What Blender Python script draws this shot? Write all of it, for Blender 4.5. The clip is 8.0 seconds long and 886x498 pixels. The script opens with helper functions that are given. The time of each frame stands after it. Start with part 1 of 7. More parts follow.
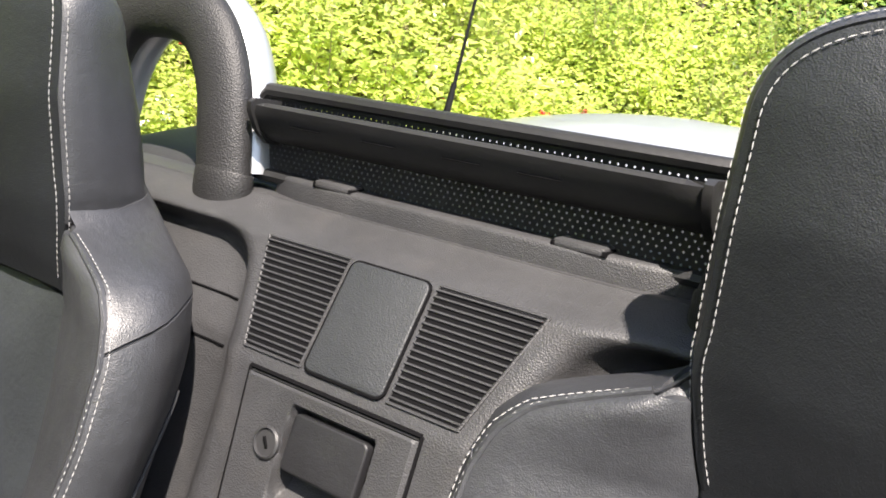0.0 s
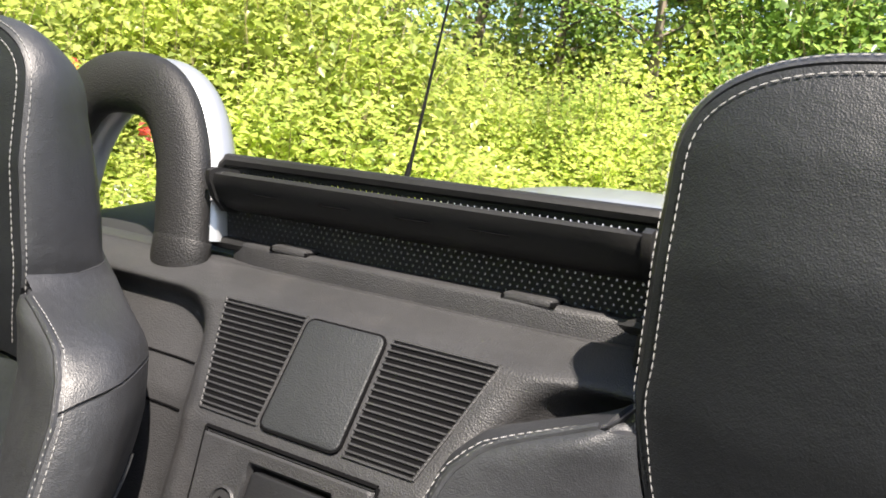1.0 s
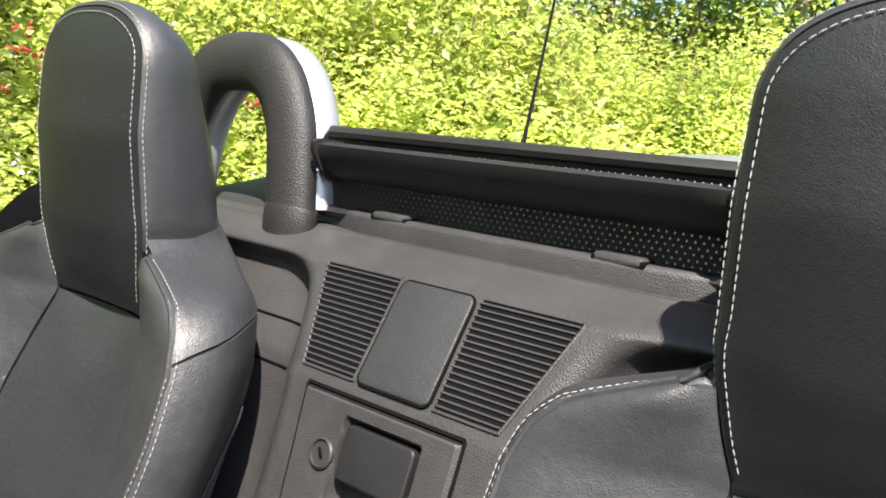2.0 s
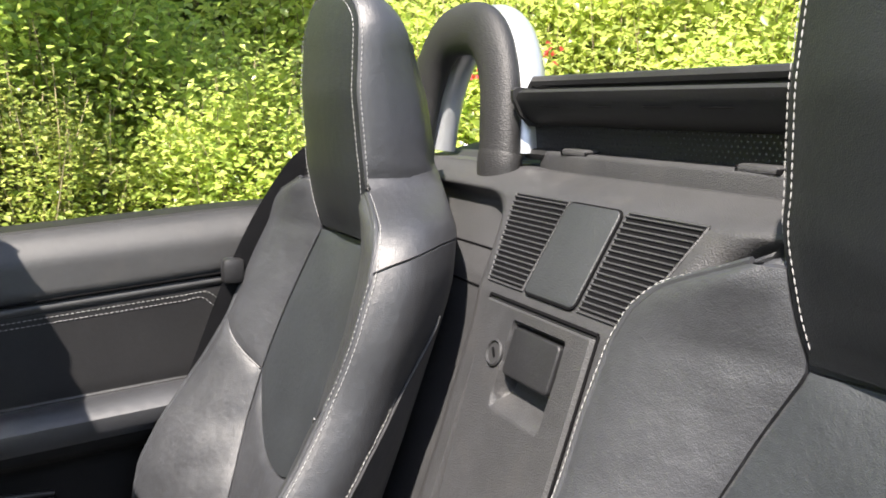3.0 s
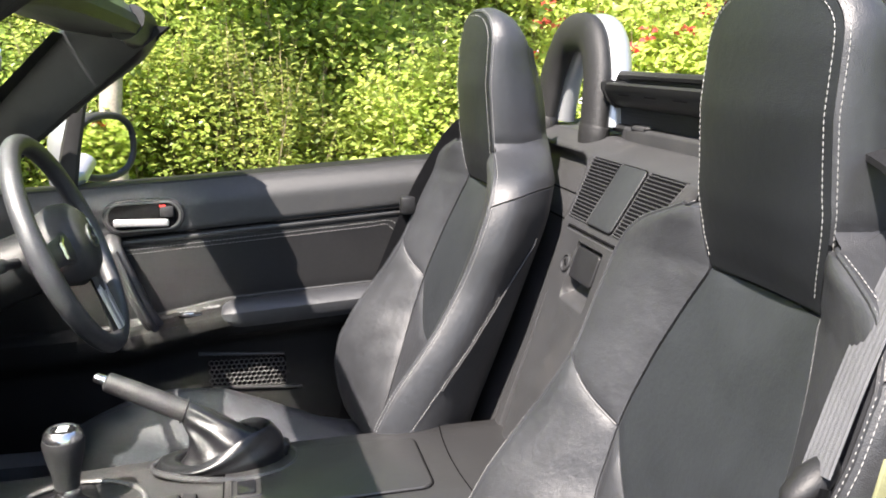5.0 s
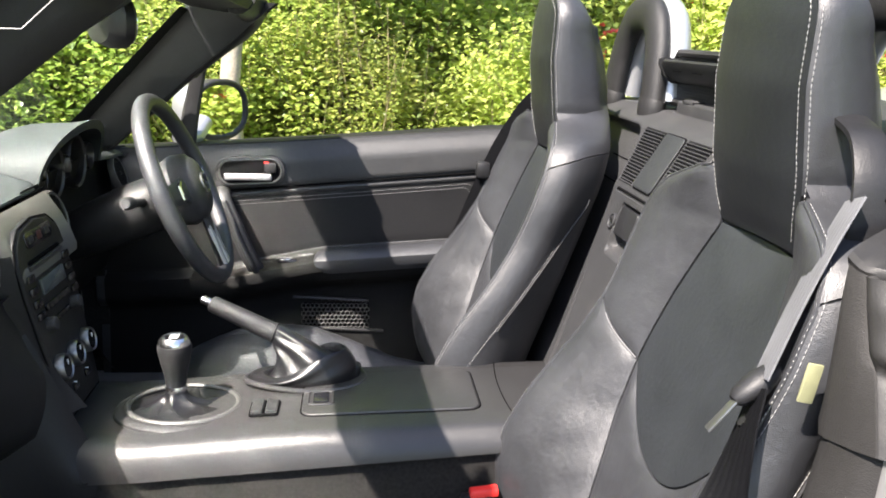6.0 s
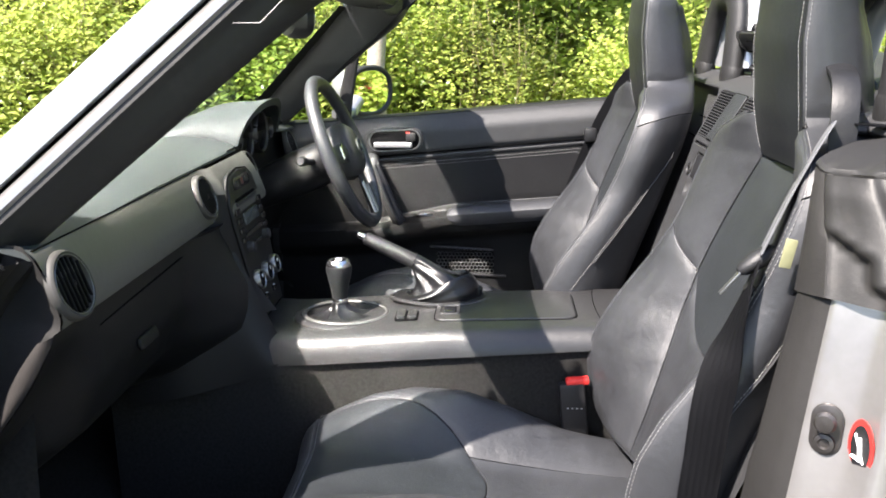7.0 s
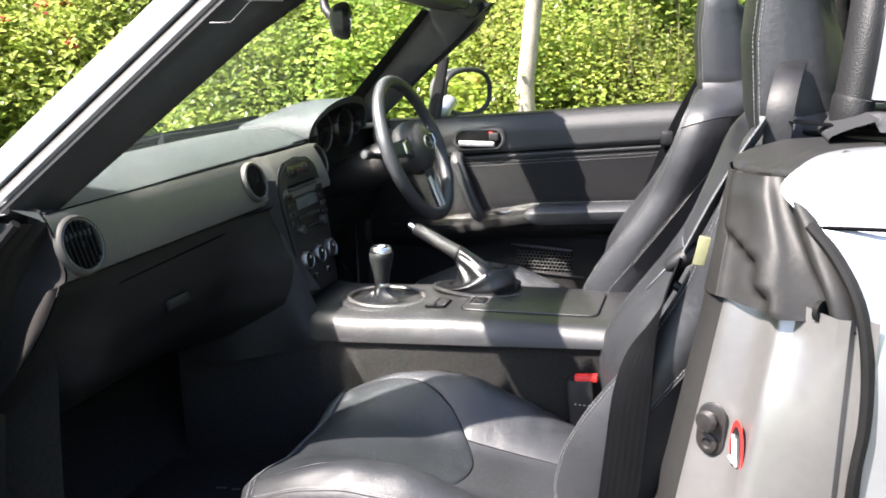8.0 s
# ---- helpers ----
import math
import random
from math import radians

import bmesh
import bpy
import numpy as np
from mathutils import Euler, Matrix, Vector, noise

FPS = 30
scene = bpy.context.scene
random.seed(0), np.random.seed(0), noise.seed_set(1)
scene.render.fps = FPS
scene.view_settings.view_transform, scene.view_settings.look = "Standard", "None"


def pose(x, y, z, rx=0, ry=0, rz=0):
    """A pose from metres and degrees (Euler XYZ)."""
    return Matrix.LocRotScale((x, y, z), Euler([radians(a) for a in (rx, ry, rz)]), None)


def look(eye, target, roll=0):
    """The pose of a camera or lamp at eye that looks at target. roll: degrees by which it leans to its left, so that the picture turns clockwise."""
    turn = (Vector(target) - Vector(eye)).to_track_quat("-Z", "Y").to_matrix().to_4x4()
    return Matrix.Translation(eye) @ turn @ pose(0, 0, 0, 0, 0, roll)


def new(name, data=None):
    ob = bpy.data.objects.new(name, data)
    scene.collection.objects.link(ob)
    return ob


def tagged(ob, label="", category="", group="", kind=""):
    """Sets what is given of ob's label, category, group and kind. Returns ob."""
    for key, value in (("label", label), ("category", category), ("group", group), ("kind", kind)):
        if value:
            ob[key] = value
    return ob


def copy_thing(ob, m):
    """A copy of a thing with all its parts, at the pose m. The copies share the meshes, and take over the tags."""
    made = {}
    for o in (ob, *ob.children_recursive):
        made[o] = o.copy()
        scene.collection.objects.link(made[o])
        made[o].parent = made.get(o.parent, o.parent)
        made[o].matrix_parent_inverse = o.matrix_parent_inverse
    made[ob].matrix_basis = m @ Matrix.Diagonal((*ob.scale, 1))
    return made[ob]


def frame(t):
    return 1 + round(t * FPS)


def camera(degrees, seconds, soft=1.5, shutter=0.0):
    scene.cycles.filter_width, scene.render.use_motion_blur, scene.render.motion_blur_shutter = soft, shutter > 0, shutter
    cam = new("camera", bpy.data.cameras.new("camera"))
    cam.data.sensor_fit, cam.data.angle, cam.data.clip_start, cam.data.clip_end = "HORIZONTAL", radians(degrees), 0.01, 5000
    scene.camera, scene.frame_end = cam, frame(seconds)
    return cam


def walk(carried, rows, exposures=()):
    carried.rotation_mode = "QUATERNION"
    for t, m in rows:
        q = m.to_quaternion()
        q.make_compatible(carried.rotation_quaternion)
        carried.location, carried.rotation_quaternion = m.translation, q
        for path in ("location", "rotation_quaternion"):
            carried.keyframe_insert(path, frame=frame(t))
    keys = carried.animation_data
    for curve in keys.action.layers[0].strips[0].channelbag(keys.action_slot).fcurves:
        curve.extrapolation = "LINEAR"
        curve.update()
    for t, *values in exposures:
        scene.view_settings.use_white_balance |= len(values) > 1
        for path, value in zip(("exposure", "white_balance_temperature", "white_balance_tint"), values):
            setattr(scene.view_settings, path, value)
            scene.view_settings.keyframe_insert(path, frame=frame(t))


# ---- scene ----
cam = camera(55.3, 8.0, soft=1.8)
PATH = [
    (0, (-0.429, 0.584, 1.164), (0.648, -1.051, 0.756), 7.5),
    (0.5, (-0.45, 0.594, 1.164), (0.579, -1.101, 0.903), 7.1),
    (1, (-0.453, 0.601, 1.139), (0.588, -1.097, 0.951), 6.8),
    (1.2, (-0.456, 0.594, 1.133), (0.601, -1.094, 0.954), 6.8),
    (2.3, (-0.54, 0.584, 1.113), (0.914, -0.756, 0.81), 3.8),
    (2.5, (-0.585, 0.569, 1.097), (1.0, -0.611, 0.789), 2.8),
    (3, (-0.685, 0.522, 1.08), (1.079, -0.364, 0.759), 1.1),
    (3.5, (-0.818, 0.52, 1.102), (1.014, -0.193, 0.73), 0.3),
    (4, (-0.941, 0.544, 1.131), (0.93, -0.024, 0.71), -0.2),
    (4.2, (-0.986, 0.541, 1.134), (0.895, 0.01, 0.71), -0.3),
    (5.3, (-1.224, 0.591, 1.152), (0.678, 0.183, 0.688), 1.8),
    (5.5, (-1.26, 0.577, 1.155), (0.651, 0.232, 0.678), 1.7),
    (5.8, (-1.305, 0.559, 1.156), (0.616, 0.3, 0.662), 1.9),
    (6, (-1.357, 0.538, 1.139), (0.57, 0.328, 0.647), 2.1),
    (6.5, (-1.561, 0.501, 1.121), (0.374, 0.423, 0.623), 2.2),
    (7, (-1.74, 0.501, 1.129), (0.189, 0.618, 0.614), -0.3),
    (7.5, (-1.849, 0.414, 1.098), (0.043, 0.831, 0.601), -1.6),
    (7.8, (-1.825, 0.221, 1.115), (0.025, 0.786, 0.605), -1.1),
    (8, (-1.757, 0.129, 1.113), (0.091, 0.712, 0.618), -0.6),
]
walk(cam, [(t, look(eye, target, roll)) for t, eye, target, roll in PATH], exposures=[(0.0, 2.18, 6850, 15), (0.5, 1.96, 6950, 14), (1.0, 1.84, 6950, 14), (2.5, 2.17, 6850, 13), (4.0, 2.34, 6750, 15), (5.5, 2.30, 6750, 15), (8.0, 2.37, 6550, 15)])

# ---- world and sun ----
SUN = Vector((-0.50, 0.53, 1.0)).normalized()
world = bpy.data.worlds.new("sky_world")
scene.world = world
world.use_nodes = True
wn = world.node_tree
sky = wn.nodes.new("ShaderNodeTexSky")
sky.sky_type = "NISHITA"
sky.sun_disc = False
sky.sun_elevation = math.asin(SUN.z)
sky.sun_rotation = math.atan2(SUN.x, SUN.y)
wn.links.new(sky.outputs[0], wn.nodes["Background"].inputs[0])
wn.nodes["Background"].inputs[1].default_value = 0.095
sun_data = bpy.data.lights.new("sun", "SUN")
sun_data.energy, sun_data.angle, sun_data.color = 4.9, radians(0.53), (1.0, 0.95, 0.87)
sun = new("sun", sun_data)
sun.matrix_basis = look((SUN * 20)[:], (0, 0, 0))


# ---- materials ----
def material(name, color, rough=0.5, metal=0.0, var=0.15, scale=8.0, grain=0.0, grain_scale=600.0, kind="noise",
             coat=0.0, spec=0.5, dirt=0.0, detail_rough=0.08, island=0.0, crease=0.07):
    """A surface with two scales of colour variation, uneven roughness and a fine relief."""
    m = bpy.data.materials.new(name)
    m.use_nodes = True
    nt, b = m.node_tree, m.node_tree.nodes["Principled BSDF"]
    N, L = nt.nodes.new, nt.links.new
    tc = N("ShaderNodeTexCoord")
    big, small = N("ShaderNodeTexNoise"), N("ShaderNodeTexNoise")
    big.inputs["Scale"].default_value, small.inputs["Scale"].default_value = scale, scale * 14
    big.inputs["Detail"].default_value = 4
    L(tc.outputs["Object"], big.inputs["Vector"]), L(tc.outputs["Object"], small.inputs["Vector"])
    add = N("ShaderNodeMath"); add.operation = "MULTIPLY_ADD"
    L(small.outputs[0], add.inputs[0]); add.inputs[1].default_value = 0.4; L(big.outputs[0], add.inputs[2])
    ramp = N("ShaderNodeValToRGB")
    lo, hi = [c * (1 - var) for c in color], [min(1, c * (1 + var)) for c in color]
    ramp.color_ramp.elements[0].position, ramp.color_ramp.elements[1].position = 0.45, 0.95
    ramp.color_ramp.elements[0].color, ramp.color_ramp.elements[1].color = (*lo, 1), (*hi, 1)
    L(add.outputs[0], ramp.inputs[0])
    out = ramp.outputs[0]
    if dirt:
        d = N("ShaderNodeTexNoise"); d.inputs["Scale"].default_value = scale * 3; d.inputs["Detail"].default_value = 8
        L(tc.outputs["Object"], d.inputs["Vector"])
        dr = N("ShaderNodeValToRGB")
        dr.color_ramp.elements[0].position, dr.color_ramp.elements[1].position = 0.55, 0.8
        dr.color_ramp.elements[0].color, dr.color_ramp.elements[1].color = (0, 0, 0, 1), (dirt, dirt, dirt, 1)
        L(d.outputs[0], dr.inputs[0])
        mx = N("ShaderNodeMix"); mx.data_type = "RGBA"
        L(dr.outputs[0], mx.inputs[0]); L(out, mx.inputs[6]); mx.inputs[7].default_value = (0.22, 0.19, 0.16, 1)
        out = mx.outputs[2]
    if island:
        g = N("ShaderNodeNewGeometry")
        hs = N("ShaderNodeHueSaturation")
        mr = N("ShaderNodeMapRange"); mr.inputs[3].default_value, mr.inputs[4].default_value = 1 - island, 1 + island
        L(g.outputs["Random Per Island"], mr.inputs[0]); L(mr.outputs[0], hs.inputs["Value"]); L(out, hs.inputs["Color"])
        out = hs.outputs[0]
    L(out, b.inputs["Base Color"])
    rr = N("ShaderNodeMapRange")
    rr.inputs[3].default_value, rr.inputs[4].default_value = max(0.02, rough - detail_rough), min(1, rough + detail_rough)
    L(big.outputs[0], rr.inputs[0]); L(rr.outputs[0], b.inputs["Roughness"])
    b.inputs["Metallic"].default_value = metal
    b.inputs["Specular IOR Level"].default_value = spec
    b.inputs["Coat Weight"].default_value = coat
    b.inputs["Coat Roughness"].default_value = 0.06
    if grain:
        if kind == "cell":
            t = N("ShaderNodeTexVoronoi"); t.feature = "SMOOTH_F1"; src = t.outputs["Distance"]
        else:
            t = N("ShaderNodeTexNoise"); t.inputs["Detail"].default_value = 3; src = t.outputs[0]
        t.inputs["Scale"].default_value = grain_scale
        L(tc.outputs["Object"], t.inputs["Vector"])
        bump = N("ShaderNodeBump"); bump.inputs["Strength"].default_value = grain; bump.inputs["Distance"].default_value = 0.0015
        L(src, bump.inputs["Height"])
        wr = N("ShaderNodeBump"); wr.inputs["Strength"].default_value = crease; wr.inputs["Distance"].default_value = 0.004
        L(small.outputs[0], wr.inputs["Height"]); L(bump.outputs[0], wr.inputs["Normal"])
        L(wr.outputs[0], b.inputs["Normal"])
    return m


LEATHER = material("black_leather", (0.0208, 0.0218, 0.0246), 0.475, var=0.25, scale=6, grain=0.24, grain_scale=950, kind="cell", spec=0.58, crease=0.16)
INSERT = material("soft_leather_insert", (0.0140, 0.0161, 0.0184), 0.50, var=0.2, scale=9, grain=0.2, grain_scale=1100, kind="cell", spec=0.45, crease=0.14)
PAD = material("smooth_head_pad_leather", (0.0058, 0.0070, 0.0086), 0.49, var=0.2, scale=7, grain=0.22, grain_scale=1000, kind="cell", spec=0.55, crease=0.12)
SHELL = material("seat_back_vinyl", (0.018, 0.018, 0.019), 0.55, var=0.2, scale=8, grain=0.3, grain_scale=500, kind="cell", spec=0.35)
TRIM = material("grained_black_plastic", (0.0250, 0.0248, 0.0252), 0.52, var=0.2, scale=7, grain=0.32, grain_scale=1050, kind="cell", dirt=0.04, spec=0.4)
DOORTOP = material("soft_door_top_vinyl", (0.029, 0.0295, 0.0305), 0.50, var=0.15, scale=7, grain=0.3, grain_scale=1050, kind="cell", dirt=0.04, spec=0.4)
SMOOTHTRIM = material("smooth_black_plastic", (0.024, 0.024, 0.025), 0.45, var=0.2, scale=10, grain=0.12, grain_scale=900, spec=0.3)
PILLARTRIM = material("smooth_pillar_plastic", (0.0125, 0.0135, 0.0138), 0.5, var=0.2, scale=10, grain=0.15, grain_scale=900, spec=0.3)
GAITER = material("creased_black_gaiter_leather", (0.006, 0.006, 0.0068), 0.34, var=0.3, scale=14, grain=0.06, grain_scale=500, spec=0.35, detail_rough=0.03)
BULK = material("grained_bulkhead_plastic", (0.0262, 0.0264, 0.0278), 0.54, var=0.25, scale=6, grain=0.42, grain_scale=760, kind="cell", dirt=0.05, spec=0.38)
HOOPVINYL = material("grained_hoop_vinyl", (0.0135, 0.0135, 0.0140), 0.55, var=0.2, scale=9, grain=0.45, grain_scale=600, kind="cell", spec=0.32)
NET = material("matt_black_mesh_plastic", (0.0055, 0.0055, 0.0055), 0.65, var=0.2, scale=20, spec=0.15)
DEFLECT = material("satin_black_deflector_plastic", (0.0130, 0.0130, 0.0132), 0.50, var=0.2, scale=14, grain=0.1, grain_scale=900, spec=0.3)
FRAMETRIM = material("matt_door_frame_plastic", (0.0175, 0.0165, 0.0160), 0.75, var=0.25, scale=9, grain=0.25, grain_scale=700, kind="cell", spec=0.15)
# Paler than the dash end: sunlight on its edge is put into the colour.
SUNEDGE = material("matt_dash_edge_plastic", (0.0290, 0.0265, 0.0252), 0.85, var=0.12, scale=9, grain=0.2, grain_scale=900, kind="cell", spec=0.08)
# Black plastic made lighter, with the sky's light put into its colour.
PODTRIM = material("satin_grey_pod_plastic", (0.060, 0.060, 0.060), 0.42, var=0.12, scale=9, grain=0.1, grain_scale=900, spec=0.5)
HINGEGREY = material("grey_hinge_paint", (0.030, 0.030, 0.031), 0.45, var=0.15, scale=20, dirt=0.1)
DARK = material("dark_plastic", (0.010, 0.010, 0.011), 0.5, var=0.25, scale=12, grain=0.2, grain_scale=700, spec=0.35)
VOID = material("unlit_recess_black", (0.0050, 0.0050, 0.0054), 0.9, spec=0.0)
DASHTOP = material("dash_top_soft_vinyl", (0.0235, 0.0285, 0.0292), 0.62, var=0.15, scale=8, grain=0.35, grain_scale=620, kind="cell", spec=0.28)
BAND = material("dark_grey_satin_panel", (0.105, 0.102, 0.093), 0.42, metal=0.25, var=0.08, scale=5, grain=0.05, grain_scale=900, spec=0.4)
CONSOLE = material("charcoal_satin_console", (0.0198, 0.0196, 0.0202), 0.39, var=0.12, scale=6, grain=0.15, grain_scale=900, spec=0.5)
RINGM = material("satin_grey_ring", (0.080, 0.079, 0.077), 0.38, metal=0.4, var=0.1, scale=12)
GLOSS = material("piano_black_plastic", (0.008, 0.008, 0.009), 0.18, var=0.2, spec=0.5)
CHROME = material("satin_chrome", (0.62, 0.62, 0.63), 0.24, metal=1.0, var=0.06, scale=20)
STEEL = material("dull_steel", (0.30, 0.28, 0.26), 0.38, metal=1.0, var=0.2, scale=30)
PAINT = material("silver_metallic_paint", (0.34, 0.35, 0.365), 0.36, metal=0.6, var=0.05, scale=4, coat=0.6, grain=0.02, grain_scale=1500)
JAMB = material("silver_door_jamb_paint", (0.27, 0.262, 0.258), 0.36, metal=0.7, var=0.10, scale=5, coat=0.4, dirt=0.10)
SATINLIGHT = material("satin_silver_plastic", (0.45, 0.45, 0.46), 0.40, metal=0.7, var=0.06, scale=20)
SATIN = material("dark_satin_metal", (0.20, 0.20, 0.20), 0.36, metal=0.9, var=0.08, scale=20)
DARKSTEEL = material("oiled_dark_steel", (0.075, 0.07, 0.068), 0.38, metal=0.8, var=0.2, scale=30)
GRIP = material("matt_grip_leather", (0.010, 0.010, 0.011), 0.6, var=0.25, scale=12, grain=0.25, grain_scale=800, kind="cell", spec=0.25)
DOORPAD = material("stitched_door_leather", (0.0085, 0.0085, 0.0092), 0.66, var=0.25, scale=8, grain=0.3, grain_scale=900, kind="cell", spec=0.22)
CHEEKLID = material("leather_grained_lid", (0.019, 0.0205, 0.0222), 0.50, var=0.15, scale=8, grain=0.35, grain_scale=800, kind="cell", spec=0.35)
CHEEK = material("grained_cheek_plastic", (0.0185, 0.0178, 0.0172), 0.65, var=0.15, scale=8, grain=0.3, grain_scale=900, kind="cell", spec=0.18)
THREAD = material("pale_grey_thread", (0.22, 0.219, 0.217), 0.7, var=0.1, scale=200)
# Grey for the highlight that the leather crease catches.
SEAMGLINT = material("grey_piping", (0.10, 0.10, 0.103), 0.5, var=0.1, scale=60)
CARPET = material("black_carpet", (0.0195, 0.0190, 0.0184), 0.95, var=0.35, scale=150, grain=1.0, grain_scale=1100, spec=0.1)
# One webbing in two tones; the pale one has sunlight in its colour.
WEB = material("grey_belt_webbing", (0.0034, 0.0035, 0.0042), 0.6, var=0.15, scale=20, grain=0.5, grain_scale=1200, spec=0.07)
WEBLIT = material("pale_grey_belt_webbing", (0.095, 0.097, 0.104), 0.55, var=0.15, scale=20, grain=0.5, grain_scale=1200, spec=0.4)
RED = material("red_plastic", (0.62, 0.03, 0.025), 0.4, var=0.1)
WHITE = material("white_print", (0.78, 0.78, 0.78), 0.5, var=0.05)
YELLOW = material("pale_yellow_cloth_tag", (0.18, 0.18, 0.095), 0.8, var=0.15, scale=60, grain=0.5, grain_scale=900)
SEALTRIM = material("weathered_seal_plastic", (0.0165, 0.0160, 0.0156), 0.50, var=0.15, scale=9, grain=0.15, grain_scale=700, dirt=0.05, spec=0.28)
RUBBER = material("black_rubber", (0.0075, 0.0075, 0.0075), 0.6, var=0.3, scale=20, spec=0.2)
VENTLIP = material("matt_vent_lip_plastic", (0.045, 0.0435, 0.040), 0.6, var=0.1, scale=12, spec=0.3)
STACK = material("black_stack_plastic", (0.0085, 0.0085, 0.009), 0.48, var=0.15, scale=10, grain=0.1, grain_scale=900, spec=0.22)
DULLRED = material("dull_red_plastic", (0.045, 0.010, 0.009), 0.4, var=0.1)
SCREEN = material("grey_display", (0.05, 0.06, 0.06), 0.25, var=0.06)
MIRROR = material("mirror_glass", (0.85, 0.87, 0.86), 0.02, metal=1.0, var=0.01, detail_rough=0.005)
ASPHALT = material("worn_asphalt", (0.06, 0.058, 0.055), 0.9, var=0.35, scale=1.5, grain=1.0, grain_scale=120, dirt=0.3)
GRASS = material("rough_grass", (0.10, 0.17, 0.035), 0.85, var=0.45, scale=1.2, grain=1.0, grain_scale=60)
BARKDARK = material("dark_brown_bark", (0.13, 0.105, 0.08), 0.9, var=0.4, scale=5, grain=1.0, grain_scale=40)
BARK = material("grey_brown_bark", (0.30, 0.26, 0.21), 0.9, var=0.4, scale=5, grain=1.0, grain_scale=40)
TWIG = material("dry_twig", (0.26, 0.21, 0.12), 0.9, var=0.4, scale=8)


def glass_material():
    m = bpy.data.materials.new("windscreen_glass")
    m.use_nodes = True
    nt = m.node_tree
    b = nt.nodes["Principled BSDF"]
    b.inputs["Base Color"].default_value = (0.86, 0.95, 0.90, 1)
    b.inputs["Roughness"].default_value = 0.0
    b.inputs["IOR"].default_value = 1.1
    b.inputs["Transmission Weight"].default_value = 1.0
    return m


GLASS = glass_material()


def leaf_material(name, a, b_, c):
    """Leaves that let light through, each of its own green."""
    m = bpy.data.materials.new(name)
    m.use_nodes = True
    nt = m.node_tree
    N, L = nt.nodes.new, nt.links.new
    nt.nodes.remove(nt.nodes["Principled BSDF"])
    g = N("ShaderNodeNewGeometry")
    ramp = N("ShaderNodeValToRGB")
    e = ramp.color_ramp.elements
    e[0].color, e[1].color = (*a, 1), (*c, 1)
    mid = e.new(0.55); mid.color = (*b_, 1)
    L(g.outputs["Random Per Island"], ramp.inputs[0])
    oi = N("ShaderNodeObjectInfo")
    hs = N("ShaderNodeHueSaturation")
    mr = N("ShaderNodeMapRange"); mr.inputs[3].default_value, mr.inputs[4].default_value = 0.72, 1.15
    L(oi.outputs["Random"], mr.inputs[0])
    tc = N("ShaderNodeTexCoord")
    age = N("ShaderNodeTexNoise"); age.inputs["Scale"].default_value = 1.6; age.inputs["Detail"].default_value = 3
    L(tc.outputs["Object"], age.inputs["Vector"])
    am = N("ShaderNodeMapRange"); am.inputs[1].default_value, am.inputs[2].default_value, am.inputs[3].default_value, am.inputs[4].default_value = 0.33, 0.67, 0.70, 1.3
    L(age.outputs[0], am.inputs[0])
    mul = N("ShaderNodeMath"); mul.operation = "MULTIPLY"
    L(mr.outputs[0], mul.inputs[0]); L(am.outputs[0], mul.inputs[1]); L(mul.outputs[0], hs.inputs["Value"])
    hr = N("ShaderNodeMapRange"); hr.inputs[3].default_value, hr.inputs[4].default_value = 0.515, 0.485
    L(age.outputs[0], hr.inputs[0]); L(hr.outputs[0], hs.inputs["Hue"]); L(ramp.outputs[0], hs.inputs["Color"]); hs.inputs["Saturation"].default_value = 0.9
    d, t, gl = N("ShaderNodeBsdfDiffuse"), N("ShaderNodeBsdfTranslucent"), N("ShaderNodeBsdfGlossy")
    gl.inputs["Roughness"].default_value = 0.35
    gl.inputs["Color"].default_value = (0.8, 0.85, 0.8, 1)
    L(hs.outputs[0], d.inputs[0]); L(hs.outputs[0], t.inputs[0])
    m1, m2 = N("ShaderNodeMixShader"), N("ShaderNodeMixShader")
    m1.inputs[0].default_value, m2.inputs[0].default_value = 0.68, 0.035
    L(d.outputs[0], m1.inputs[1]); L(t.outputs[0], m1.inputs[2]); L(m1.outputs[0], m2.inputs[1]); L(gl.outputs[0], m2.inputs[2])
    L(m2.outputs[0], nt.nodes["Material Output"].inputs[0])
    return m


LEAF_BRIGHT = leaf_material("bright_leaves", (0.31, 0.42, 0.06), (0.45, 0.54, 0.08), (0.56, 0.61, 0.14))
LEAF_MID = leaf_material("mid_green_leaves", (0.18, 0.27, 0.04), (0.33, 0.44, 0.06), (0.50, 0.55, 0.10))
LEAF_OLIVE = leaf_material("olive_leaves", (0.15, 0.20, 0.035), (0.30, 0.37, 0.055), (0.50, 0.51, 0.11))
BLOSSOM = leaf_material("red_blossom", (0.55, 0.02, 0.015), (0.72, 0.03, 0.02), (0.70, 0.10, 0.05))
LEAF_DARK = leaf_material("dark_green_leaves", (0.10, 0.19, 0.04), (0.20, 0.33, 0.06), (0.35, 0.47, 0.08))


# ---- mesh helpers ----
def thing(name, label, category, loc=(0, 0, 0), group="", kind=""):
    e = new(name)
    e.matrix_basis = Matrix.Translation(loc)
    e.empty_display_size = 0.05
    return tagged(e, label, category, group, kind)


def top_of(ob):
    while ob.parent:
        ob = ob.parent
    return ob


def finish(name, bm, mat, sharp=38):
    bmesh.ops.recalc_face_normals(bm, faces=bm.faces)
    me = bpy.data.meshes.new(name)
    bm.to_mesh(me)
    bm.free()
    me.materials.append(mat)
    me.shade_smooth()
    me.set_sharp_from_angle(angle=radians(sharp))
    return me


